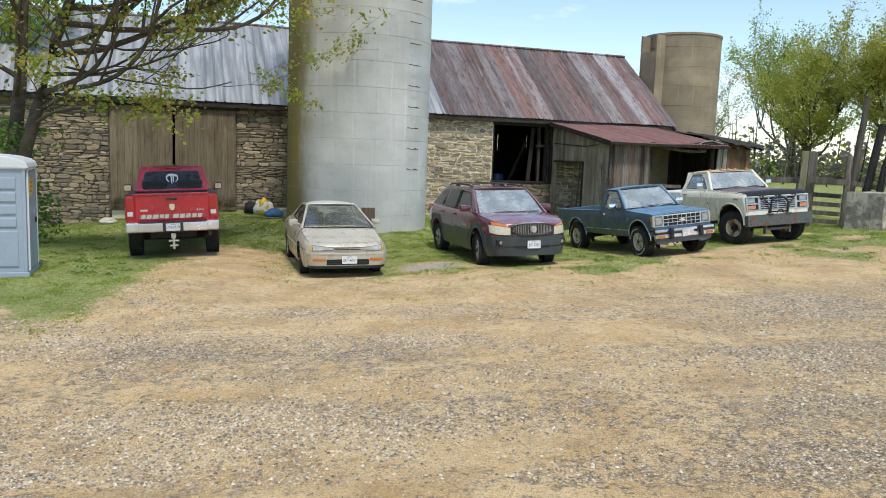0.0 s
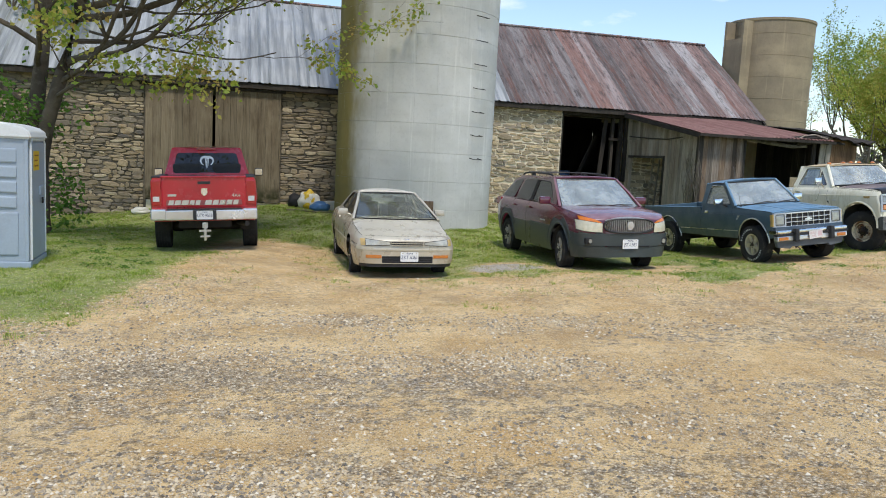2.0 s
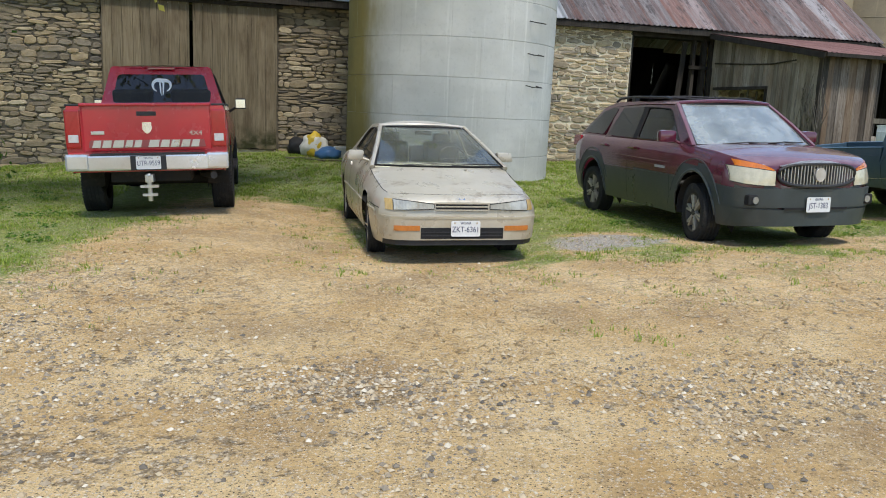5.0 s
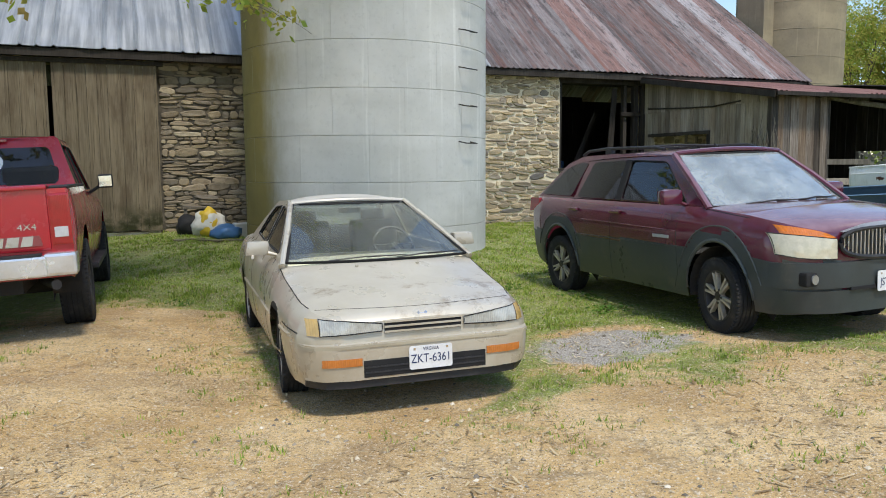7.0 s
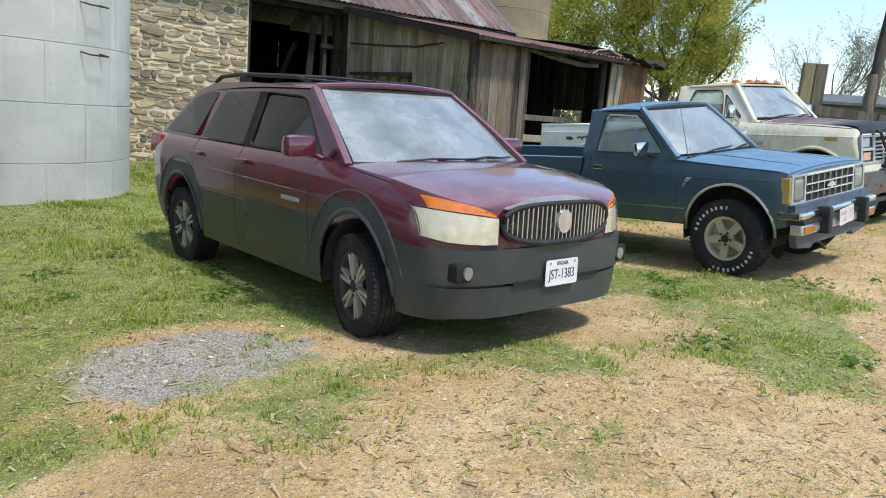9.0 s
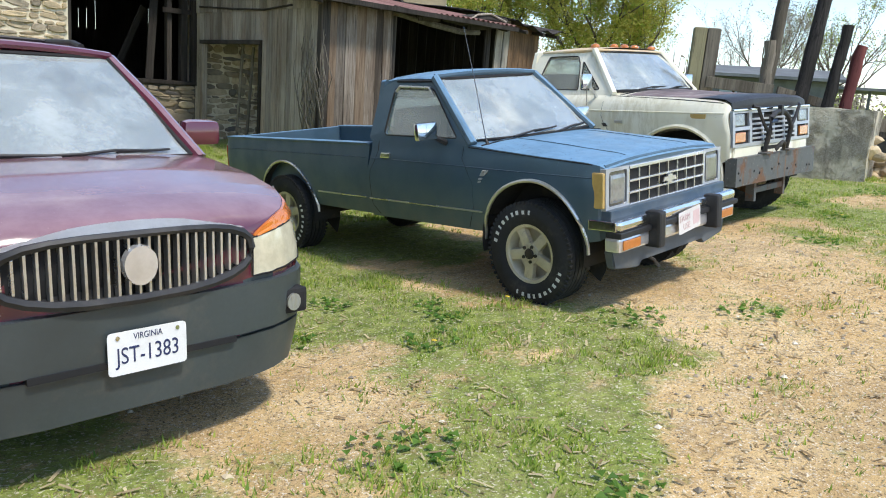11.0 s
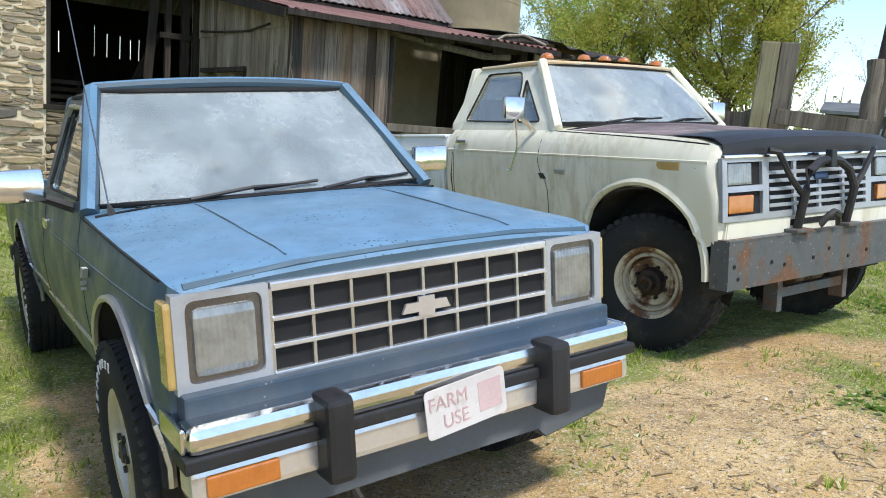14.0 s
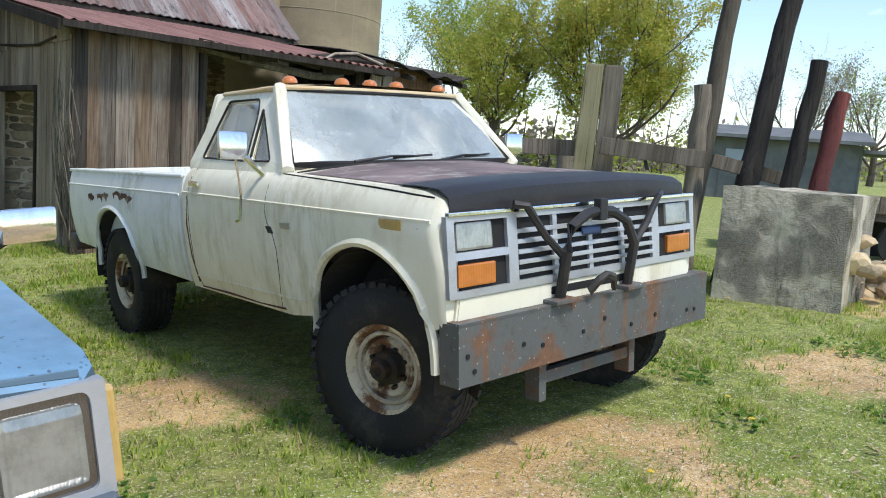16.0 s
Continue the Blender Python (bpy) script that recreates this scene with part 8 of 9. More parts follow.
def build_corral():
    g = ground_z
    p = thing("double_post", pose(10.78, 22.75, g(10.8, 22.75) - 0.1, 0, 1, -36), "thick mossy double timber gate post", "post", "corral posts")
    for x0 in (-0.2, 0.005):
        part("timber", boxed(x0, x0 + 0.195, -0.1, 0.1, 0, 2.36, bevel=0.018), "post_moss" if x0 < 0 else "post_wood", p)
    rough_post("short_post", (11.72, 22.25, g(11.7, 22.2) - 0.1), (11.76, 22.32, 2.76), 0.10, "post_wood", "cracked grey wooden corral post", seed=1)
    rough_post("tall_pole", (11.92, 22.55, g(11.9, 22.5) - 0.1), (12.22, 22.50, 4.45), 0.105, "post_wood", "tall bent grey tree-trunk pole", seed=2)
    rough_post("dark_post", (11.98, 21.95, g(12, 22) - 0.1), (12.42, 21.95, 3.68), 0.11, "post_dark", "tall tarred black leaning post", seed=3)
    rough_post("dark_post", (12.12, 21.55, g(12, 21.5) - 0.1), (12.42, 21.50, 3.02), 0.09, "post_dark", "shorter tarred black leaning post", seed=4)
    rough_post("red_post", (12.40, 21.45, g(12.4, 21.4) - 0.1), (12.66, 21.40, 2.74), 0.09, "post_red", "faded red painted post behind concrete", seed=5)
    rough_post("far_post", (10.95, 23.6, g(11, 23.6) - 0.1), (11.0, 23.6, 1.95), 0.13, "post_wood", "low grey corral post behind the rails", seed=6)

    def rail(x0, y0, z0, x1, y1, z1, h=0.15, mat="post_wood"):
        a, b = Vector((x0, y0, z0)), Vector((x1, y1, z1))
        d = b - a
        m = Matrix.Translation(a) @ Matrix.Rotation(math.atan2(d.y, d.x), 4, "Z") @ Matrix.Rotation(-math.atan2(d.z, math.hypot(d.x, d.y)), 4, "Y")
        tagged(part("fence_rail", boxed(0, d.length, -0.02, 0.025, -h / 2, h / 2, bevel=0.006), mat, m=m), "weathered grey board fence rail", "rail", "corral rails")
    rail(9.0, 24.2, 1.95, 10.75, 22.95, 2.02, 0.17, "brown_boards")
    rail(10.72, 22.52, 2.06, 11.66, 22.05, 2.0, 0.17)
    for z in (1.62, 1.36, 1.10, 0.86):
        rail(10.9, 22.66, z, 11.62, 22.28, z - 0.02, 0.13)
        rail(9.0, 24.25, z - 0.05, 10.75, 23.0, z, 0.13, "brown_boards")
    rail(11.75, 22.05, 2.0, 12.6, 21.85, 1.86, 0.14)
    bm = tube(bmesh.new(), [(11.15, 22.35, 2.06), (11.18, 22.4, 2.0), (11.2, 22.35, 1.85)], 0.02, 5)
    tagged(part("gate_hook", bm, "dark_metal"), "rusty iron hook on a fence rail", "hook")
    # concrete block
    A, Bp = Vector((11.25, 21.30, 0)), Vector((11.78, 20.38, 0))
    u = (Bp - A).normalized()
    w = Vector((-u.y, u.x, 0))
    bm = bmesh.new()
    m = Matrix(((u.x, w.x, 0, A.x), (u.y, w.y, 0, A.y), (0, 0, 1, 0), (0, 0, 0, 1)))
    box(bm, 0, (Bp - A).length, 0, 1.25, 0.45, 1.78)
    bmesh.ops.subdivide_edges(bm, edges=list(bm.edges), cuts=9, use_grid_fill=True)
    for v in bm.verts:
        q = v.co
        v.co = q + Vector((noise.noise(q * 3), noise.noise(q * 3 + Vector((5, 5, 0))), noise.noise(q * 3 + Vector((0, 9, 0))))) * 0.022 + Vector((1, 1, 1)) * 0.010 * noise.noise(q * 14)
    bmesh.ops.transform(bm, matrix=m, verts=bm.verts)
    tagged(part("concrete_block", bm, "rough_concrete", smooth=35), "rough stained cast concrete block with pebbles", "block")
    rnd = random.Random(8)
    for i in range(30):
        x, y = 12.45 + rnd.uniform(-0.35, 0.9), 20.75 + rnd.uniform(-0.3, 0.9)
        bm = bmesh.new()
        bmesh.ops.create_icosphere(bm, subdivisions=2, radius=1.0)
        sx, sy, sz = rnd.uniform(0.10, 0.22), rnd.uniform(0.10, 0.2), rnd.uniform(0.05, 0.12)
        o = Vector((rnd.random() * 9, rnd.random() * 9, 0))
        for v in bm.verts:
            v.co = v.co * (1 + 0.35 * noise.noise(v.co * 1.3 + o))
            v.co = Vector((v.co.x * sx, v.co.y * sy, v.co.z * sz))
        z = ground_z(x, y) + (i % 6) * 0.15 * max(0.15, 1 - abs(x - 12.5) * 1.1)
        tagged(part("rubble_stone", bm, "wall_stone", m=pose(x, y, z + 0.03, rnd.uniform(-20, 20), rnd.uniform(-20, 20), rnd.uniform(0, 180))), "loose brown field stone in a heap", "stone", "stone heap")
    # far shed with dark cladding
    s = thing("far_shed", pose(27.4, 37.0, 1.15, 0, 0, -44), "low dark grey shed beyond the corral", "shed")
    part("wall", boxed(-2.3, 3.2, 0, 4, -0.6, 2.0), "far_shed", s)
    for i in range(7):
        part("batten", boxed(-2.25 + i * 0.9, -2.19 + i * 0.9, -0.04, 0.0, -0.5, 1.98), "far_shed", s)
    part("roof", prism(bmesh.new(), [(-0.5, 2.0), (2, 2.45), (4.5, 2.0), (4.5, 2.12), (2, 2.57), (-0.5, 2.12)], -2.6, 3.5, "YZ"), "far_shed", s)
    part("window", boxed(-1.2, -0.5, -0.03, 0.02, 1.1, 1.6), "toilet_grey", s)
    part("lean_roof", boxed(3.2, 6.0, -0.4, 3.5, 1.75, 1.86), "far_shed", s)
    for x in (4.4, 5.8):
        part("prop", boxed(x, x + 0.1, 0, 0.1, -0.6, 1.75), "far_shed", s)
    w = thing("farm_wagon", pose(16.5, 24.6, ground_z(16.5, 24.6), 0, 0, -40), "old rusty brown farm wagon behind the concrete block", "wagon")
    part("bed", boxed(-1.4, 1.4, -0.6, 0.6, 0.62, 0.74, bevel=0.01), "brown_boards", w)
    part("side_board", boxed(-1.4, 1.4, -0.62, -0.58, 0.74, 1.0, bevel=0.006), "brown_boards", w)
    for x in (-0.9, 0.9):
        for y in (-0.62, 0.62):
            part("wheel", cyl(bmesh.new(), (x, y - 0.07, 0.32), (x, y + 0.07, 0.32), 0.32, seg=20), "rubber", w)


build_corral()


# ---- trees and grass ----
def grow(bm, tips, p, d, length, r, depth, rnd, droop=0.0, spread=0.6, seg=7):
    """A branch that bends, thins and forks."""
    n = max(3, int(length / 0.35))
    pts, rs = [p.copy()], [r]
    q, dv = p.copy(), d.normalized()
    for i in range(n):
        dv = (dv + Vector((rnd.uniform(-1, 1), rnd.uniform(-1, 1), rnd.uniform(-1, 1))) * 0.16 + Vector((0, 0, -droop if depth < 2 else 0.05))).normalized()
        q = q + dv * (length / n)
        pts.append(q.copy())
        rs.append(max(0.003, r * (1 - 0.55 * (i + 1) / n)))
        if depth <= 1:
            tips.append((q.copy(), dv.copy()))
    tube(bm, [tuple(x) for x in pts], rs, max(3, seg))
    if depth > 0:
        k = rnd.randint(3, 4) if depth > 1 else rnd.randint(3, 5)
        for j in range(k):
            i = rnd.randint(max(1, n // 3), n)
            nd = (dv + Vector((rnd.uniform(-1, 1), rnd.uniform(-1, 1), rnd.uniform(-0.6, 0.8))) * spread * 1.3).normalized()
            grow(bm, tips, pts[i], nd, length * rnd.uniform(0.48, 0.75), rs[i] * 0.62, depth - 1, rnd, droop, spread, seg - 1)


def leaf_mesh(name, points, size, per, jitter, mat, parent, rnd, flat=0.4):
    """Many small leaves, each a bent blade of two triangles."""
    verts, faces = [], []
    for q, d in points:
        for _ in range(per):
            c = q + Vector((rnd.gauss(0, jitter), rnd.gauss(0, jitter), rnd.gauss(0, jitter)))
            a = Vector((rnd.uniform(-1, 1), rnd.uniform(-1, 1), rnd.uniform(-1, 0.4))).normalized()
            b = a.cross(Vector((rnd.uniform(-1, 1), rnd.uniform(-1, 1), rnd.uniform(-1, 1)))).normalized()
            s = size * rnd.uniform(0.6, 1.35)
            i = len(verts)
            verts += [c, c + a * s * 0.5 + b * s * 0.34, c + a * s, c + a * s * 0.5 - b * s * 0.34]
            faces.append((i, i + 1, i + 2, i + 3))
    ob = raw(name, [tuple(v) for v in verts], faces, mat, parent)
    ob["kind"] = "stuff"
    return ob


def near_tree():
    rnd = random.Random(14)
    base = Vector((-10.8, 19.6, ground_z(-10.8, 19.6) - 0.1))
    t = thing("tree", Matrix.Translation(base), "leaning tree with fresh spring leaves by the barn", "tree")
    bm, tips = bmesh.new(), []
    tube(bm, [(0, 0, 0), (0.02, 0, 0.5), (0.05, 0, 1.3), (0.0, 0.05, 1.75)], [0.36, 0.29, 0.26, 0.25], 12)
    tube(bm, [(0, 0.05, 1.5), (-0.05, 0.1, 2.6), (0.15, 0.1, 4.2), (0.35, 0.0, 6.2), (0.5, -0.2, 8.0)], [0.20, 0.18, 0.15, 0.12, 0.08], 10)
    tube(bm, [(0.05, 0.02, 1.5), (0.35, -0.1, 2.6), (0.85, -0.3, 3.8), (1.35, -0.5, 5.2), (2.2, -0.9, 6.8), (3.0, -1.2, 8.0)], [0.20, 0.16, 0.14, 0.12, 0.10, 0.06], 10)
    limbs = [((0.9, -0.3, 3.9), (1.0, -0.30, 0.30), 3.6, 0.075), ((1.3, -0.5, 5.1), (1.0, -0.35, 0.10), 4.2, 0.085), ((1.8, -0.7, 6.0), (1.0, -0.1, 0.0), 4.4, 0.08), ((2.4, -1.0, 7.1), (1.0, -0.5, -0.10), 4.6, 0.07), ((0.2, 0.1, 4.3), (-0.6, -0.6, 0.5), 2.8, 0.07),
             ((0.3, 0.0, 5.8), (0.4, -0.9, 0.3), 3.4, 0.07), ((0.0, 0.1, 3.0), (-0.9, -0.2, 0.4), 2.6, 0.06), ((0.6, -0.2, 3.2), (0.7, -0.7, 0.15), 2.6, 0.05), ((2.9, -1.2, 7.9), (1.0, -0.2, 0.05), 4.0, 0.06), ((0.5, -0.2, 7.9), (0.3, -0.3, 1.0), 3.0, 0.06), ((1.0, -0.4, 4.4), (0.8, 0.5, 0.1), 3.2, 0.06)]
    limbs += [((2.0, -0.8, 5.2), (1.0, -0.05, -0.40), 3.6, 0.03), ((1.6, -0.6, 4.6), (1.0, 0.0, -0.30), 4.0, 0.03), ((1.2, -0.4, 4.9), (1.0, -0.22, 0.02), 6.4, 0.085), ((0.9, -0.3, 4.0), (1.0, -0.30, 0.12), 5.6, 0.07), ((0.7, -0.25, 3.5), (1.0, -0.5, 0.22), 4.8, 0.06), ((1.5, -0.55, 5.6), (1.0, 0.1, -0.05), 6.0, 0.08), ((0.1, 0.0, 3.9), (0.7, -1.0, 0.3), 4.4, 0.06)]
    for p, d, ln, r in limbs:
        grow(bm, tips, Vector(p), Vector(d), ln, r, 3, rnd, 0.045, 0.55)
    part("trunk", bm, "bark", t, smooth=50)
    crown = [x for x in tips]
    rnd.shuffle(crown)
    n = len(crown)
    leaf_mesh("leaves", crown[:int(n * 0.34)], 0.12, 12, 0.12, "leaf_fresh", t, rnd)
    leaf_mesh("leaves", crown[int(n * 0.34):int(n * 0.46)], 0.11, 10, 0.12, "leaf_rust", t, rnd)
    leaf_mesh("leaves", crown[int(n * 0.46):int(n * 0.66)], 0.11, 12, 0.12, "leaf_yellow", t, rnd)
    low = [(Vector((rnd.gauss(-0.6, 0.7), rnd.gauss(-0.1, 0.4), rnd.gauss(2.9, 0.35))), Vector((0, 0, 1))) for _ in range(260)]
    low += [(Vector((rnd.gauss(0.5, 0.25), rnd.gauss(0.3, 0.3), rnd.uniform(0.1, 1.8))), Vector((0, 0, 1))) for _ in range(90)]
    leaf_mesh("leaves", low, 0.12, 4, 0.09, "leaf_deep", t, rnd)


near_tree()


def crown_points(h, w, rnd, count):
    """Places for leaves in clumps over an uneven round crown."""
    pts = []
    off = rnd.uniform(0, 50)
    while len(pts) < count:
        d = Vector((rnd.gauss(0, 1), rnd.gauss(0, 1), rnd.gauss(0, 1))).normalized()
        r = rnd.uniform(0.25, 1.0) ** 0.5 * (0.86 + 0.28 * noise.noise(d * 2.1 + Vector((off, 0, 0))))
        p = Vector((d.x * r * w * 0.56, d.y * r * w * 0.56, h * 0.60 + d.z * r * h * 0.42))
        if noise.noise(p * 0.75 + Vector((0, off, 0))) + 0.5 * noise.noise(p * 1.9) > -0.02:
            pts.append((p, d))
    return pts


def far_tree(x, y, h, w, mats, seed, label, per=3, size=0.42, bare=False, lean=0.0, crown=0):
    rnd = random.Random(seed)
    z = ground_z(x, y) - 0.2
    t = thing("tree", Matrix.Translation((x, y, z)), label, "tree", "distant trees")
    bm, tips = bmesh.new(), []
    tube(bm, [(0, 0, 0), (0.1, 0, h * 0.14), (lean * 0.3, 0, h * 0.3)], [0.026 * h, 0.021 * h, 0.018 * h], 9)
    k = 9
    for i in range(k):
        a = i * 2.4 + rnd.uniform(-0.3, 0.3)
        up = rnd.uniform(0.5, 1.5)
        zz = h * rnd.uniform(0.08, 0.30)
        grow(bm, tips, Vector((0, 0, zz)), Vector((math.cos(a) * w / h * 2, math.sin(a) * w / h * 2, up)), h * rnd.uniform(0.36, 0.52), 0.009 * h, 3, rnd, 0.0, 0.5, 6)
    part("trunk", bm, "bark", t)
    tips += crown_points(h, w, rnd, crown)
    rnd.shuffle(tips)
    n = len(tips)
    for i, mname in enumerate(mats):
        leaf_mesh("leaves", tips[i * n // len(mats):(i + 1) * n // len(mats)], size, per, size * 1.1, mname, t, rnd)


far_tree(36.5, 60, 14.0, 10.5, ("leaf_yellow", "leaf_fresh", "leaf_yellow"), 31, "broad tree in fresh yellow-green leaf beyond the shed", 7, 0.17, crown=6500)
far_tree(31, 66, 12.5, 6.5, ("leaf_fresh", "leaf_yellow"), 32, "rounded spring tree with pale green leaves", 7, 0.17, crown=2600)
far_tree(37, 82, 16, 8, ("leaf_fresh", "leaf_fresh"), 33, "tall green spring tree in the distance", 6, 0.20)
far_tree(60, 66, 12, 9, ("twig_haze",), 34, "grey tree just coming into bud", 4, 0.11, True)
far_tree(50, 76, 12, 8, ("twig_haze", "leaf_fresh"), 35, "half-bare tree with thin spring leaves", 4, 0.12, True)
far_tree(70, 66, 13, 9, ("leaf_fresh", "twig_haze"), 36, "hazy green tree at the field edge", 4, 0.16)
far_tree(28, 88, 11, 8, ("twig_haze", "leaf_fresh"), 37, "half-bare tree behind the barn", 4, 0.15)
far_tree(-17, 27, 11, 8, ("leaf_deep", "leaf_fresh"), 38, "dark green tree beside the barn", 4, 0.22)


def hedge():
    rnd = random.Random(77)
    pts, dark = [], []
    for i in range(5200):
        x = rnd.uniform(14, 105)
        y = 66 + 0.25 * (x - 14) + rnd.gauss(0, 3.0)
        hz = 2.6 + 1.6 * noise.noise((x * 0.16, 2.0, 0)) + 0.8 * noise.noise((x * 0.6, 0, 0))
        z = ground_z(x, y) + abs(rnd.gauss(0, 1)) * hz * 0.62
        (pts if rnd.random() < 0.45 else dark).append((Vector((x, y, z)), Vector((0, 0, 1))))
    t = thing("hedgerow", Matrix(), "tangled hedgerow of bare and budding bushes", "hedge", kind="stuff")
    leaf_mesh("leaves", pts, 0.5, 2, 0.5, "leaf_fresh", t, rnd)
    leaf_mesh("twigs", dark, 0.55, 3, 0.5, "twig_haze", t, rnd)
    bm = bmesh.new()
    for i in range(120):
        x = rnd.uniform(14, 100)
        y = 64 + 0.25 * (x - 14) + rnd.gauss(0, 3)
        z = ground_z(x, y)
        tube(bm, [(x, y, z), (x + rnd.uniform(-0.6, 0.6), y, z + rnd.uniform(2.5, 6.5))], [0.10, 0.02], 5)
    part("stems", bm, "bark", t)["kind"] = "stuff"


hedge()


def clear_of_cars(x, y):
    for P, L, W in ((POSE_SEDAN, 2.2, 0.8), (POSE_SUV, 2.2, 0.85), (POSE_BLUE, 2.0, 0.7), (POSE_WHITE, 2.1, 0.85), (POSE_RED, 2.7, 0.9)):
        q = P.inverted() @ Vector((x, y, P.translation.z))
        if abs(q.x) < W and abs(q.y) < L:
            return False
    return (Vector((x, y)) - Vector((-2.68, 24.82))).length > 2.25


def scatter_grass():
    rnd = np.random.default_rng(4)
    lists = {"grass": [[], []], "dry": [[], []]}
    N = 330000
    xs, ys = rnd.uniform(-13, 14, N), rnd.uniform(9, 29.5, N)
    keep = rnd.random(N)
    for x, y, k in zip(xs, ys, keep):
        g = max(grass_amount(x, y), 0.16 * smooth01(0.0, 0.4, noise.noise((x * 0.9, y * 0.9, 7.0)) + 0.4 * noise.noise((x * 4, y * 4, 1.0))) * smooth01(11.5, 13.5, y))
        if g < 0.05:
            continue
        clump = 0.5 + 0.5 * noise.noise((x * 1.6, y * 1.6, 2.0)) + 0.35 * noise.noise((x * 5, y * 5, 5.0))
        far = 1.0 if y < 22 else 0.75
        if k > g * far * max(0.0, clump * 1.9 - 0.15):
            continue
        q = BARN.inverted() @ Vector((x, y, 0))
        if q.y > -0.05 or not clear_of_cars(x, y):
            continue
        lush = clump > 0.62
        kind = "dry" if rnd.random() < (0.10 if lush else 0.30) else "grass"
        V, F = lists[kind]
        z = ground_z(x, y) - 0.008
        hgt = (0.016 + 0.045 * clump ** 2) * (1.35 if y > 19.5 else 1.0) * (0.6 + 0.8 * rnd.random())
        for b in range(4 if lush else 3):
            a = rnd.random() * 6.283
            w = 0.004 + 0.004 * rnd.random() + (0.003 if y > 21 else 0)
            ox, oy = (rnd.random(2) - 0.5) * 0.06
            lx, ly = math.cos(a) * hgt * (0.3 + 0.6 * rnd.random()), math.sin(a) * hgt * (0.3 + 0.6 * rnd.random())
            i = len(V)
            px, py = -math.sin(a) * w, math.cos(a) * w
            V += [(x + ox - px, y + oy - py, z), (x + ox + px, y + oy + py, z), (x + ox + lx, y + oy + ly, z + hgt)]
            F.append((i, i + 1, i + 2))
    for kind, mat, nm, lb in (("grass", "grass_blade", "grass", "short patchy green grass on the yard"), ("dry", "grass_dry", "dry_grass", "dry straw-coloured grass among the turf")):
        tagged(raw(nm, *lists[kind], mat), lb, "grass", kind="stuff")
    # broad weeds
    V, F = [], []
    for x, y, r in [(rnd.uniform(-11, 12), rnd.uniform(14.5, 20), rnd.uniform(0.08, 0.25)) for _ in range(190)]:
        if grass_amount(x, y) < 0.5 or not clear_of_cars(x, y):
            continue
        for _ in range(int(180 * r)):
            a, d = rnd.random() * 6.283, r * math.sqrt(rnd.random())
            cx, cy = x + math.cos(a) * d, y + math.sin(a) * d
            z, s = ground_z(cx, cy) + rnd.random() * 0.045, 0.012 + 0.016 * rnd.random()
            b = rnd.random() * 6.283
            i = len(V)
            for j in range(4):
                V.append((cx + math.cos(b + j * 1.571) * s, cy + math.sin(b + j * 1.571) * s, z + (0.012 if j % 2 else -0.004)))
            F.append((i, i + 1, i + 2, i + 3))
    tagged(raw("clover", V, F, "leaf_deep"), "low clumps of dark green clover and weeds", "weeds", kind="stuff")
    V, F = [], []
    for _ in range(60):
        x, y = rnd.uniform(2, 13), rnd.uniform(16.5, 23)
        if grass_amount(x, y) < 0.4 or not clear_of_cars(x, y):
            continue
        z = ground_z(x, y) + rnd.uniform(0.03, 0.09)
        i = len(V)
        for j in range(8):
            V.append((x + 0.018 * math.cos(j * 0.785), y + 0.018 * math.sin(j * 0.785), z + 0.004 * (j % 2)))
        F.append(tuple(range(i, i + 8)))
    tagged(raw("dandelions", V, F, "yellow_plastic"), "small yellow dandelion flowers in the grass", "flowers", kind="stuff")


scatter_grass()


def scatter_gravel():
    rnd = np.random.default_rng(9)
    V, F = [], []
    oct_f = [(0, 2, 4), (2, 1, 4), (1, 3, 4), (3, 0, 4)]
    made = 0
    while made < 120000:
        x, y = rnd.uniform(-8, 12), 5.4 + 13.2 * rnd.random() ** 1.1
        if rnd.random() < max(grass_amount(x, y) * 1.4, 0.93 * smooth01(11.8, 13.4, y - 0.25 * max(0.0, x - 5))):
            continue
        band = 0.5 + 0.5 * noise.noise((x * 0.14 * 2, y * 0.75 * 1.3, 6)) + 0.25 * noise.noise((x * 1.5, y * 1.5, 2))
        if rnd.random() > max(0.04, band * 1.5 - 0.35) ** 1.6:
            continue
        s = 0.006 + 0.018 * rnd.random() ** 3.2
        z = ground_z(x, y) + s * 0.15
        a = rnd.random() * 6.283
        c, d = math.cos(a) * s, math.sin(a) * s
        f1, f2, h = 0.6 + 0.5 * rnd.random(), 0.6 + 0.5 * rnd.random(), s * (0.45 + 0.35 * rnd.random())
        i = len(V)
        V += [(x + c, y + d, z), (x - c * f1, y - d * f1, z), (x - d * f2, y + c * f2, z + h * 0.2), (x + d, y - c, z - h * 0.1), (x + c * 0.2, y, z + h)]
        F += [tuple(i + q for q in f) for f in oct_f]
        made += 1
    tagged(raw("gravel", V, F, "gravel_stone"), "loose grey and tan gravel on the lane", "gravel", kind="stuff")


scatter_gravel()


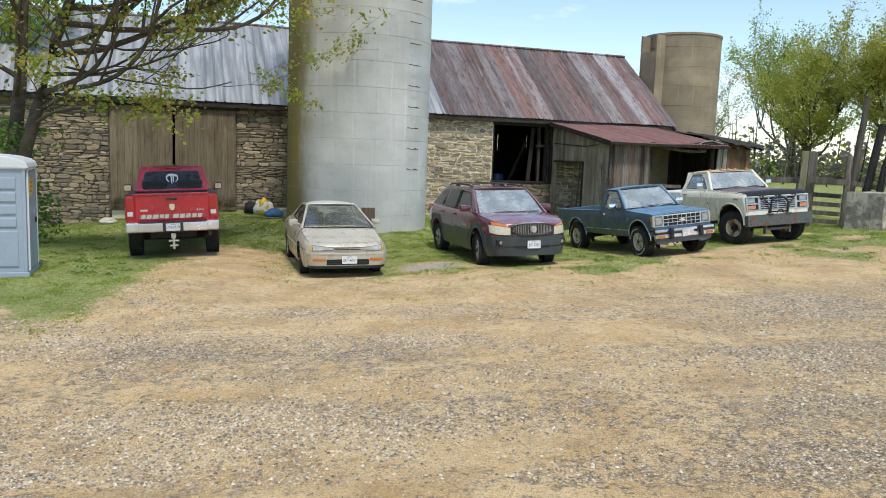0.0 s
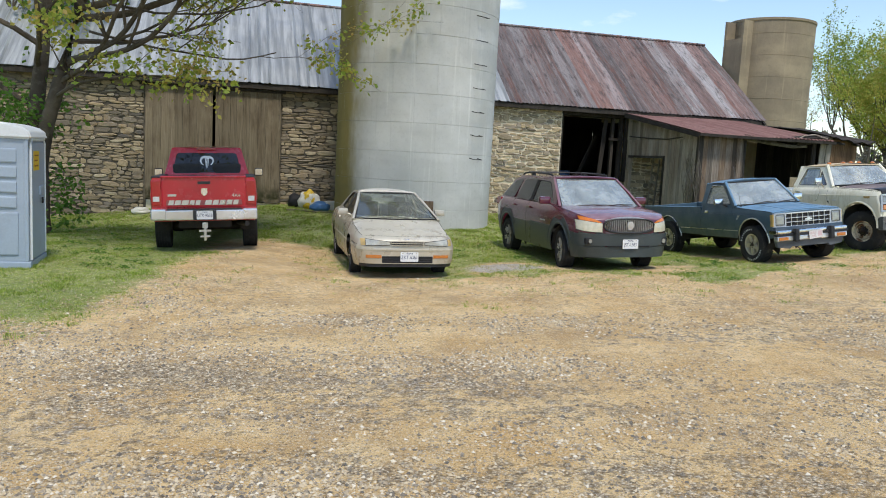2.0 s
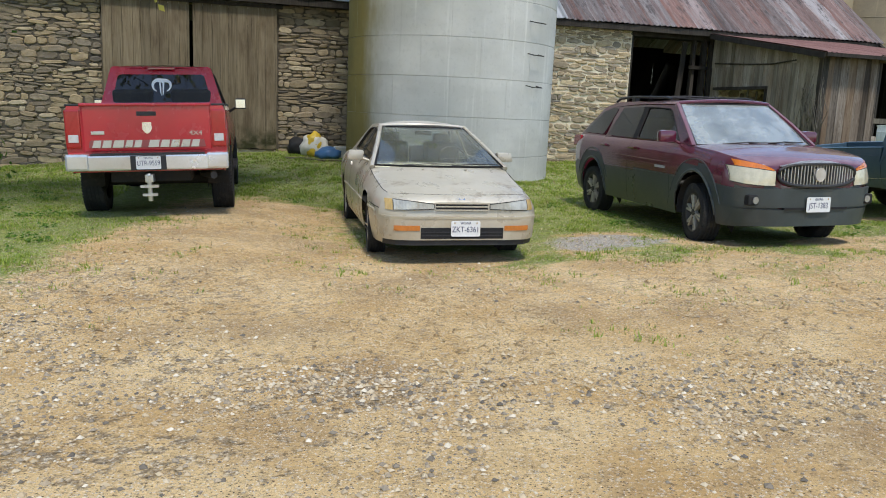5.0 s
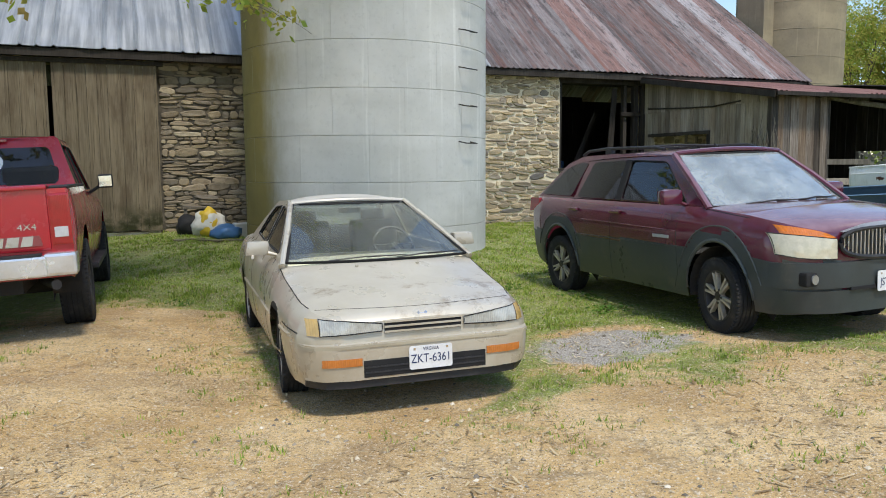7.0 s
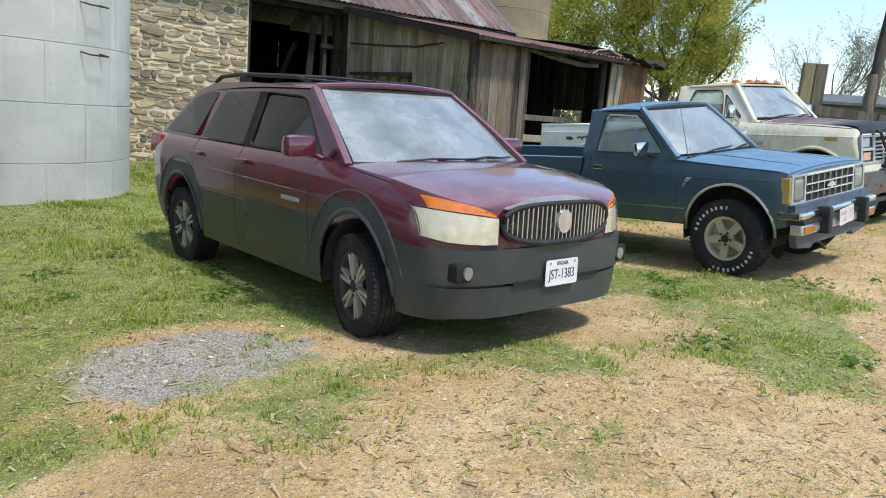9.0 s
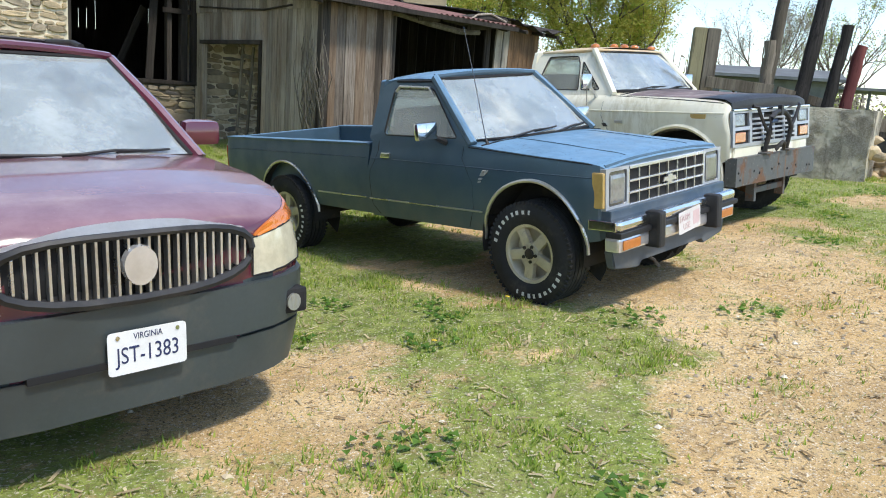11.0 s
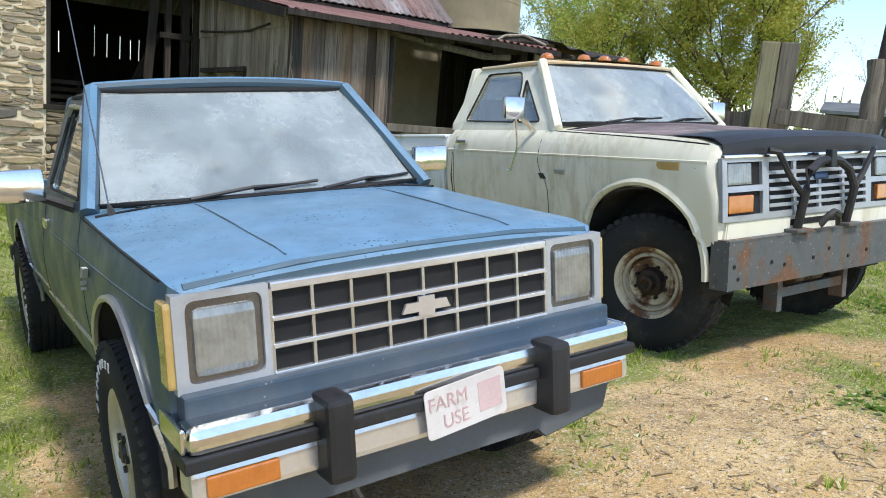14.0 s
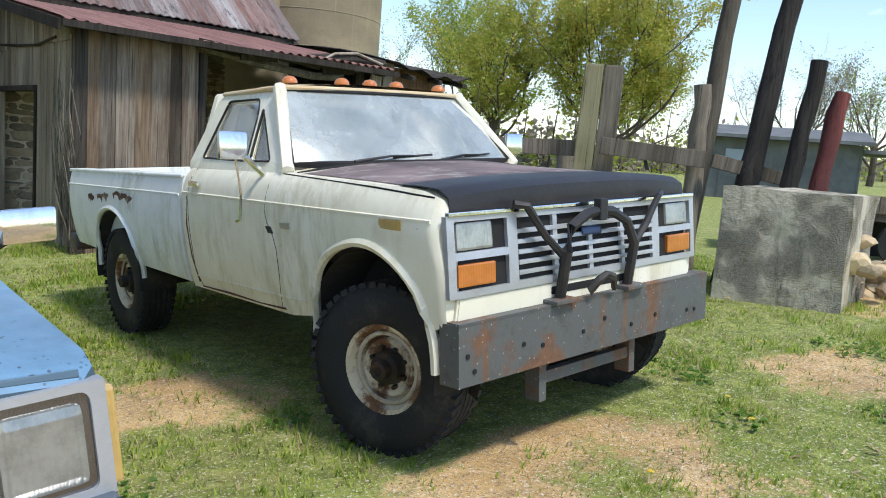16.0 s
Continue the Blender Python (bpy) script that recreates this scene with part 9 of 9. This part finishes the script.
def scatter_straw():
    """Dead stalks and leaf litter that lie on the bare ground."""
    rnd = np.random.default_rng(17)
    V, F = [], []
    for _ in range(14000):
        x, y = rnd.uniform(-6, 11), rnd.uniform(11.5, 18.5)
        if noise.noise((x * 0.9, y * 0.9, 4.0)) < -0.15 or not clear_of_cars(x, y):
            continue
        a, n, w = rnd.random() * 6.283, 0.010 + 0.04 * rnd.random() ** 2.5, 0.003 + 0.005 * rnd.random()
        c, d, z = math.cos(a) * n, math.sin(a) * n, ground_z(x, y) + 0.008
        px, py, i = -math.sin(a) * w, math.cos(a) * w, len(V)
        tip = 0.022 * rnd.random()
        V += [(x - c - px, y - d - py, z), (x - c + px, y - d + py, z), (x + c + px, y + d + py, z + tip), (x + c - px, y + d - py, z + tip)]
        F.append((i, i + 1, i + 2, i + 3))
    tagged(raw("straw_litter", V, F, "straw"), "dry brown stalks and leaf litter on bare dirt", "litter", kind="stuff")


scatter_straw()

# ---- wall stones ----
def stone_piece(w, h, rnd):
    """A rubble stone: an uneven outline with a worn face. Points are about its middle."""
    n = 8
    out = []
    for i in range(n):
        a = (i + 0.5) * math.tau / n + rnd.uniform(-0.16, 0.16)
        c, s = math.cos(a), math.sin(a)
        x = math.copysign(abs(c) ** 0.7, c) * w / 2 * rnd.uniform(0.88, 1.12)
        z = math.copysign(abs(s) ** 0.75, s) * h / 2 * rnd.uniform(0.84, 1.16)
        out.append((x, z))
    d = rnd.uniform(0.012, 0.045)
    V = [(x, 0.02, z) for x, z in out] + [(x * 0.97, -d * 0.6, z * 0.95) for x, z in out] + [(x * 0.80, -d + rnd.uniform(-0.006, 0.006), z * 0.74) for x, z in out]
    F = [(i, (i + 1) % n, n + (i + 1) % n, n + i) for i in range(n)] + [(n + i, n + (i + 1) % n, 2 * n + (i + 1) % n, 2 * n + i) for i in range(n)] + [tuple(range(2 * n, 3 * n))]
    return V, F


def build_wall_stones():
    rnd = random.Random(42)
    spans = [(-19.5, -13.56, -0.9, 3.70), (-9.50, 0.02, -0.3, 3.70), (0.02, 2.58, -0.3, 1.36), (2.66, 6.6, 0.0, 3.3)]
    bulk = {"wall_stone_shaded": ([], []), "wall_stone_sunlit": ([], [])}
    shared, count = {}, 0
    for s0, s1, z0, z1 in spans:
        z = z0
        while z < z1 - 0.03:
            rh = min(rnd.choice((0.05, 0.06, 0.075, 0.09, 0.11, 0.14, 0.17)), z1 - z)
            s = s0
            while s < s1 - 0.04:
                w = min(rnd.choice((rnd.uniform(0.10, 0.25), rnd.uniform(0.2, 0.45), rnd.uniform(0.3, 0.62))), s1 - s)
                h = rh * rnd.choice((0.8, 1.0, 1.0, 1.1, 1.35 if w > 0.2 else 1.0))
                cs, cz = s + w / 2, z + h / 2 + 0.075 * noise.noise((s * 0.75, z * 1.1, 0)) + 0.02 * noise.noise((s * 3, z * 3, 5))
                near = -1.9 < cs < 2.6 and cz > 0.1 and count < 300 and s0 in (-9.50, 0.02)
                if near:
                    key = (round(w / 0.09), round(rh / 0.04), rnd.randint(0, 2))
                    if key not in shared:
                        V, F = stone_piece(key[0] * 0.09 - 0.006, max(0.05, rh) - 0.002, rnd)
                        me = bpy.data.meshes.new("stone")
                        me.from_pydata(V, [], F)
                        me.materials.append(M("wall_stone"))
                        shared[key] = me
                    o = new("stone", shared[key])
                    o.parent = WALL_S
                    o.matrix_basis = pose(cs, 0.0, cz, 0, rnd.uniform(-8, 8), 0)
                    count += 1
                else:
                    V, F = stone_piece(w - 0.008, h - 0.004, rnd)
                    # painted-in sunlit tone right of s=-5.5, shaded tone elsewhere
                    bulk_v, bulk_f = bulk["wall_stone_sunlit" if cs > -5.5 and cz > 0.2 and not 0 < cs < 2.6 else "wall_stone_shaded"]
                    i, tl = len(bulk_v), radians(rnd.uniform(-8, 8))
                    c, sn = math.cos(tl), math.sin(tl)
                    bulk_v += [(cs + x * c - zz * sn, y, cz + zz * c + x * sn) for x, y, zz in V]
                    bulk_f += [tuple(i + q for q in f) for f in F]
                s += w
            z += rh
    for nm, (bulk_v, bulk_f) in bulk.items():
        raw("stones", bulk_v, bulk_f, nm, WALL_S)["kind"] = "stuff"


build_wall_stones()
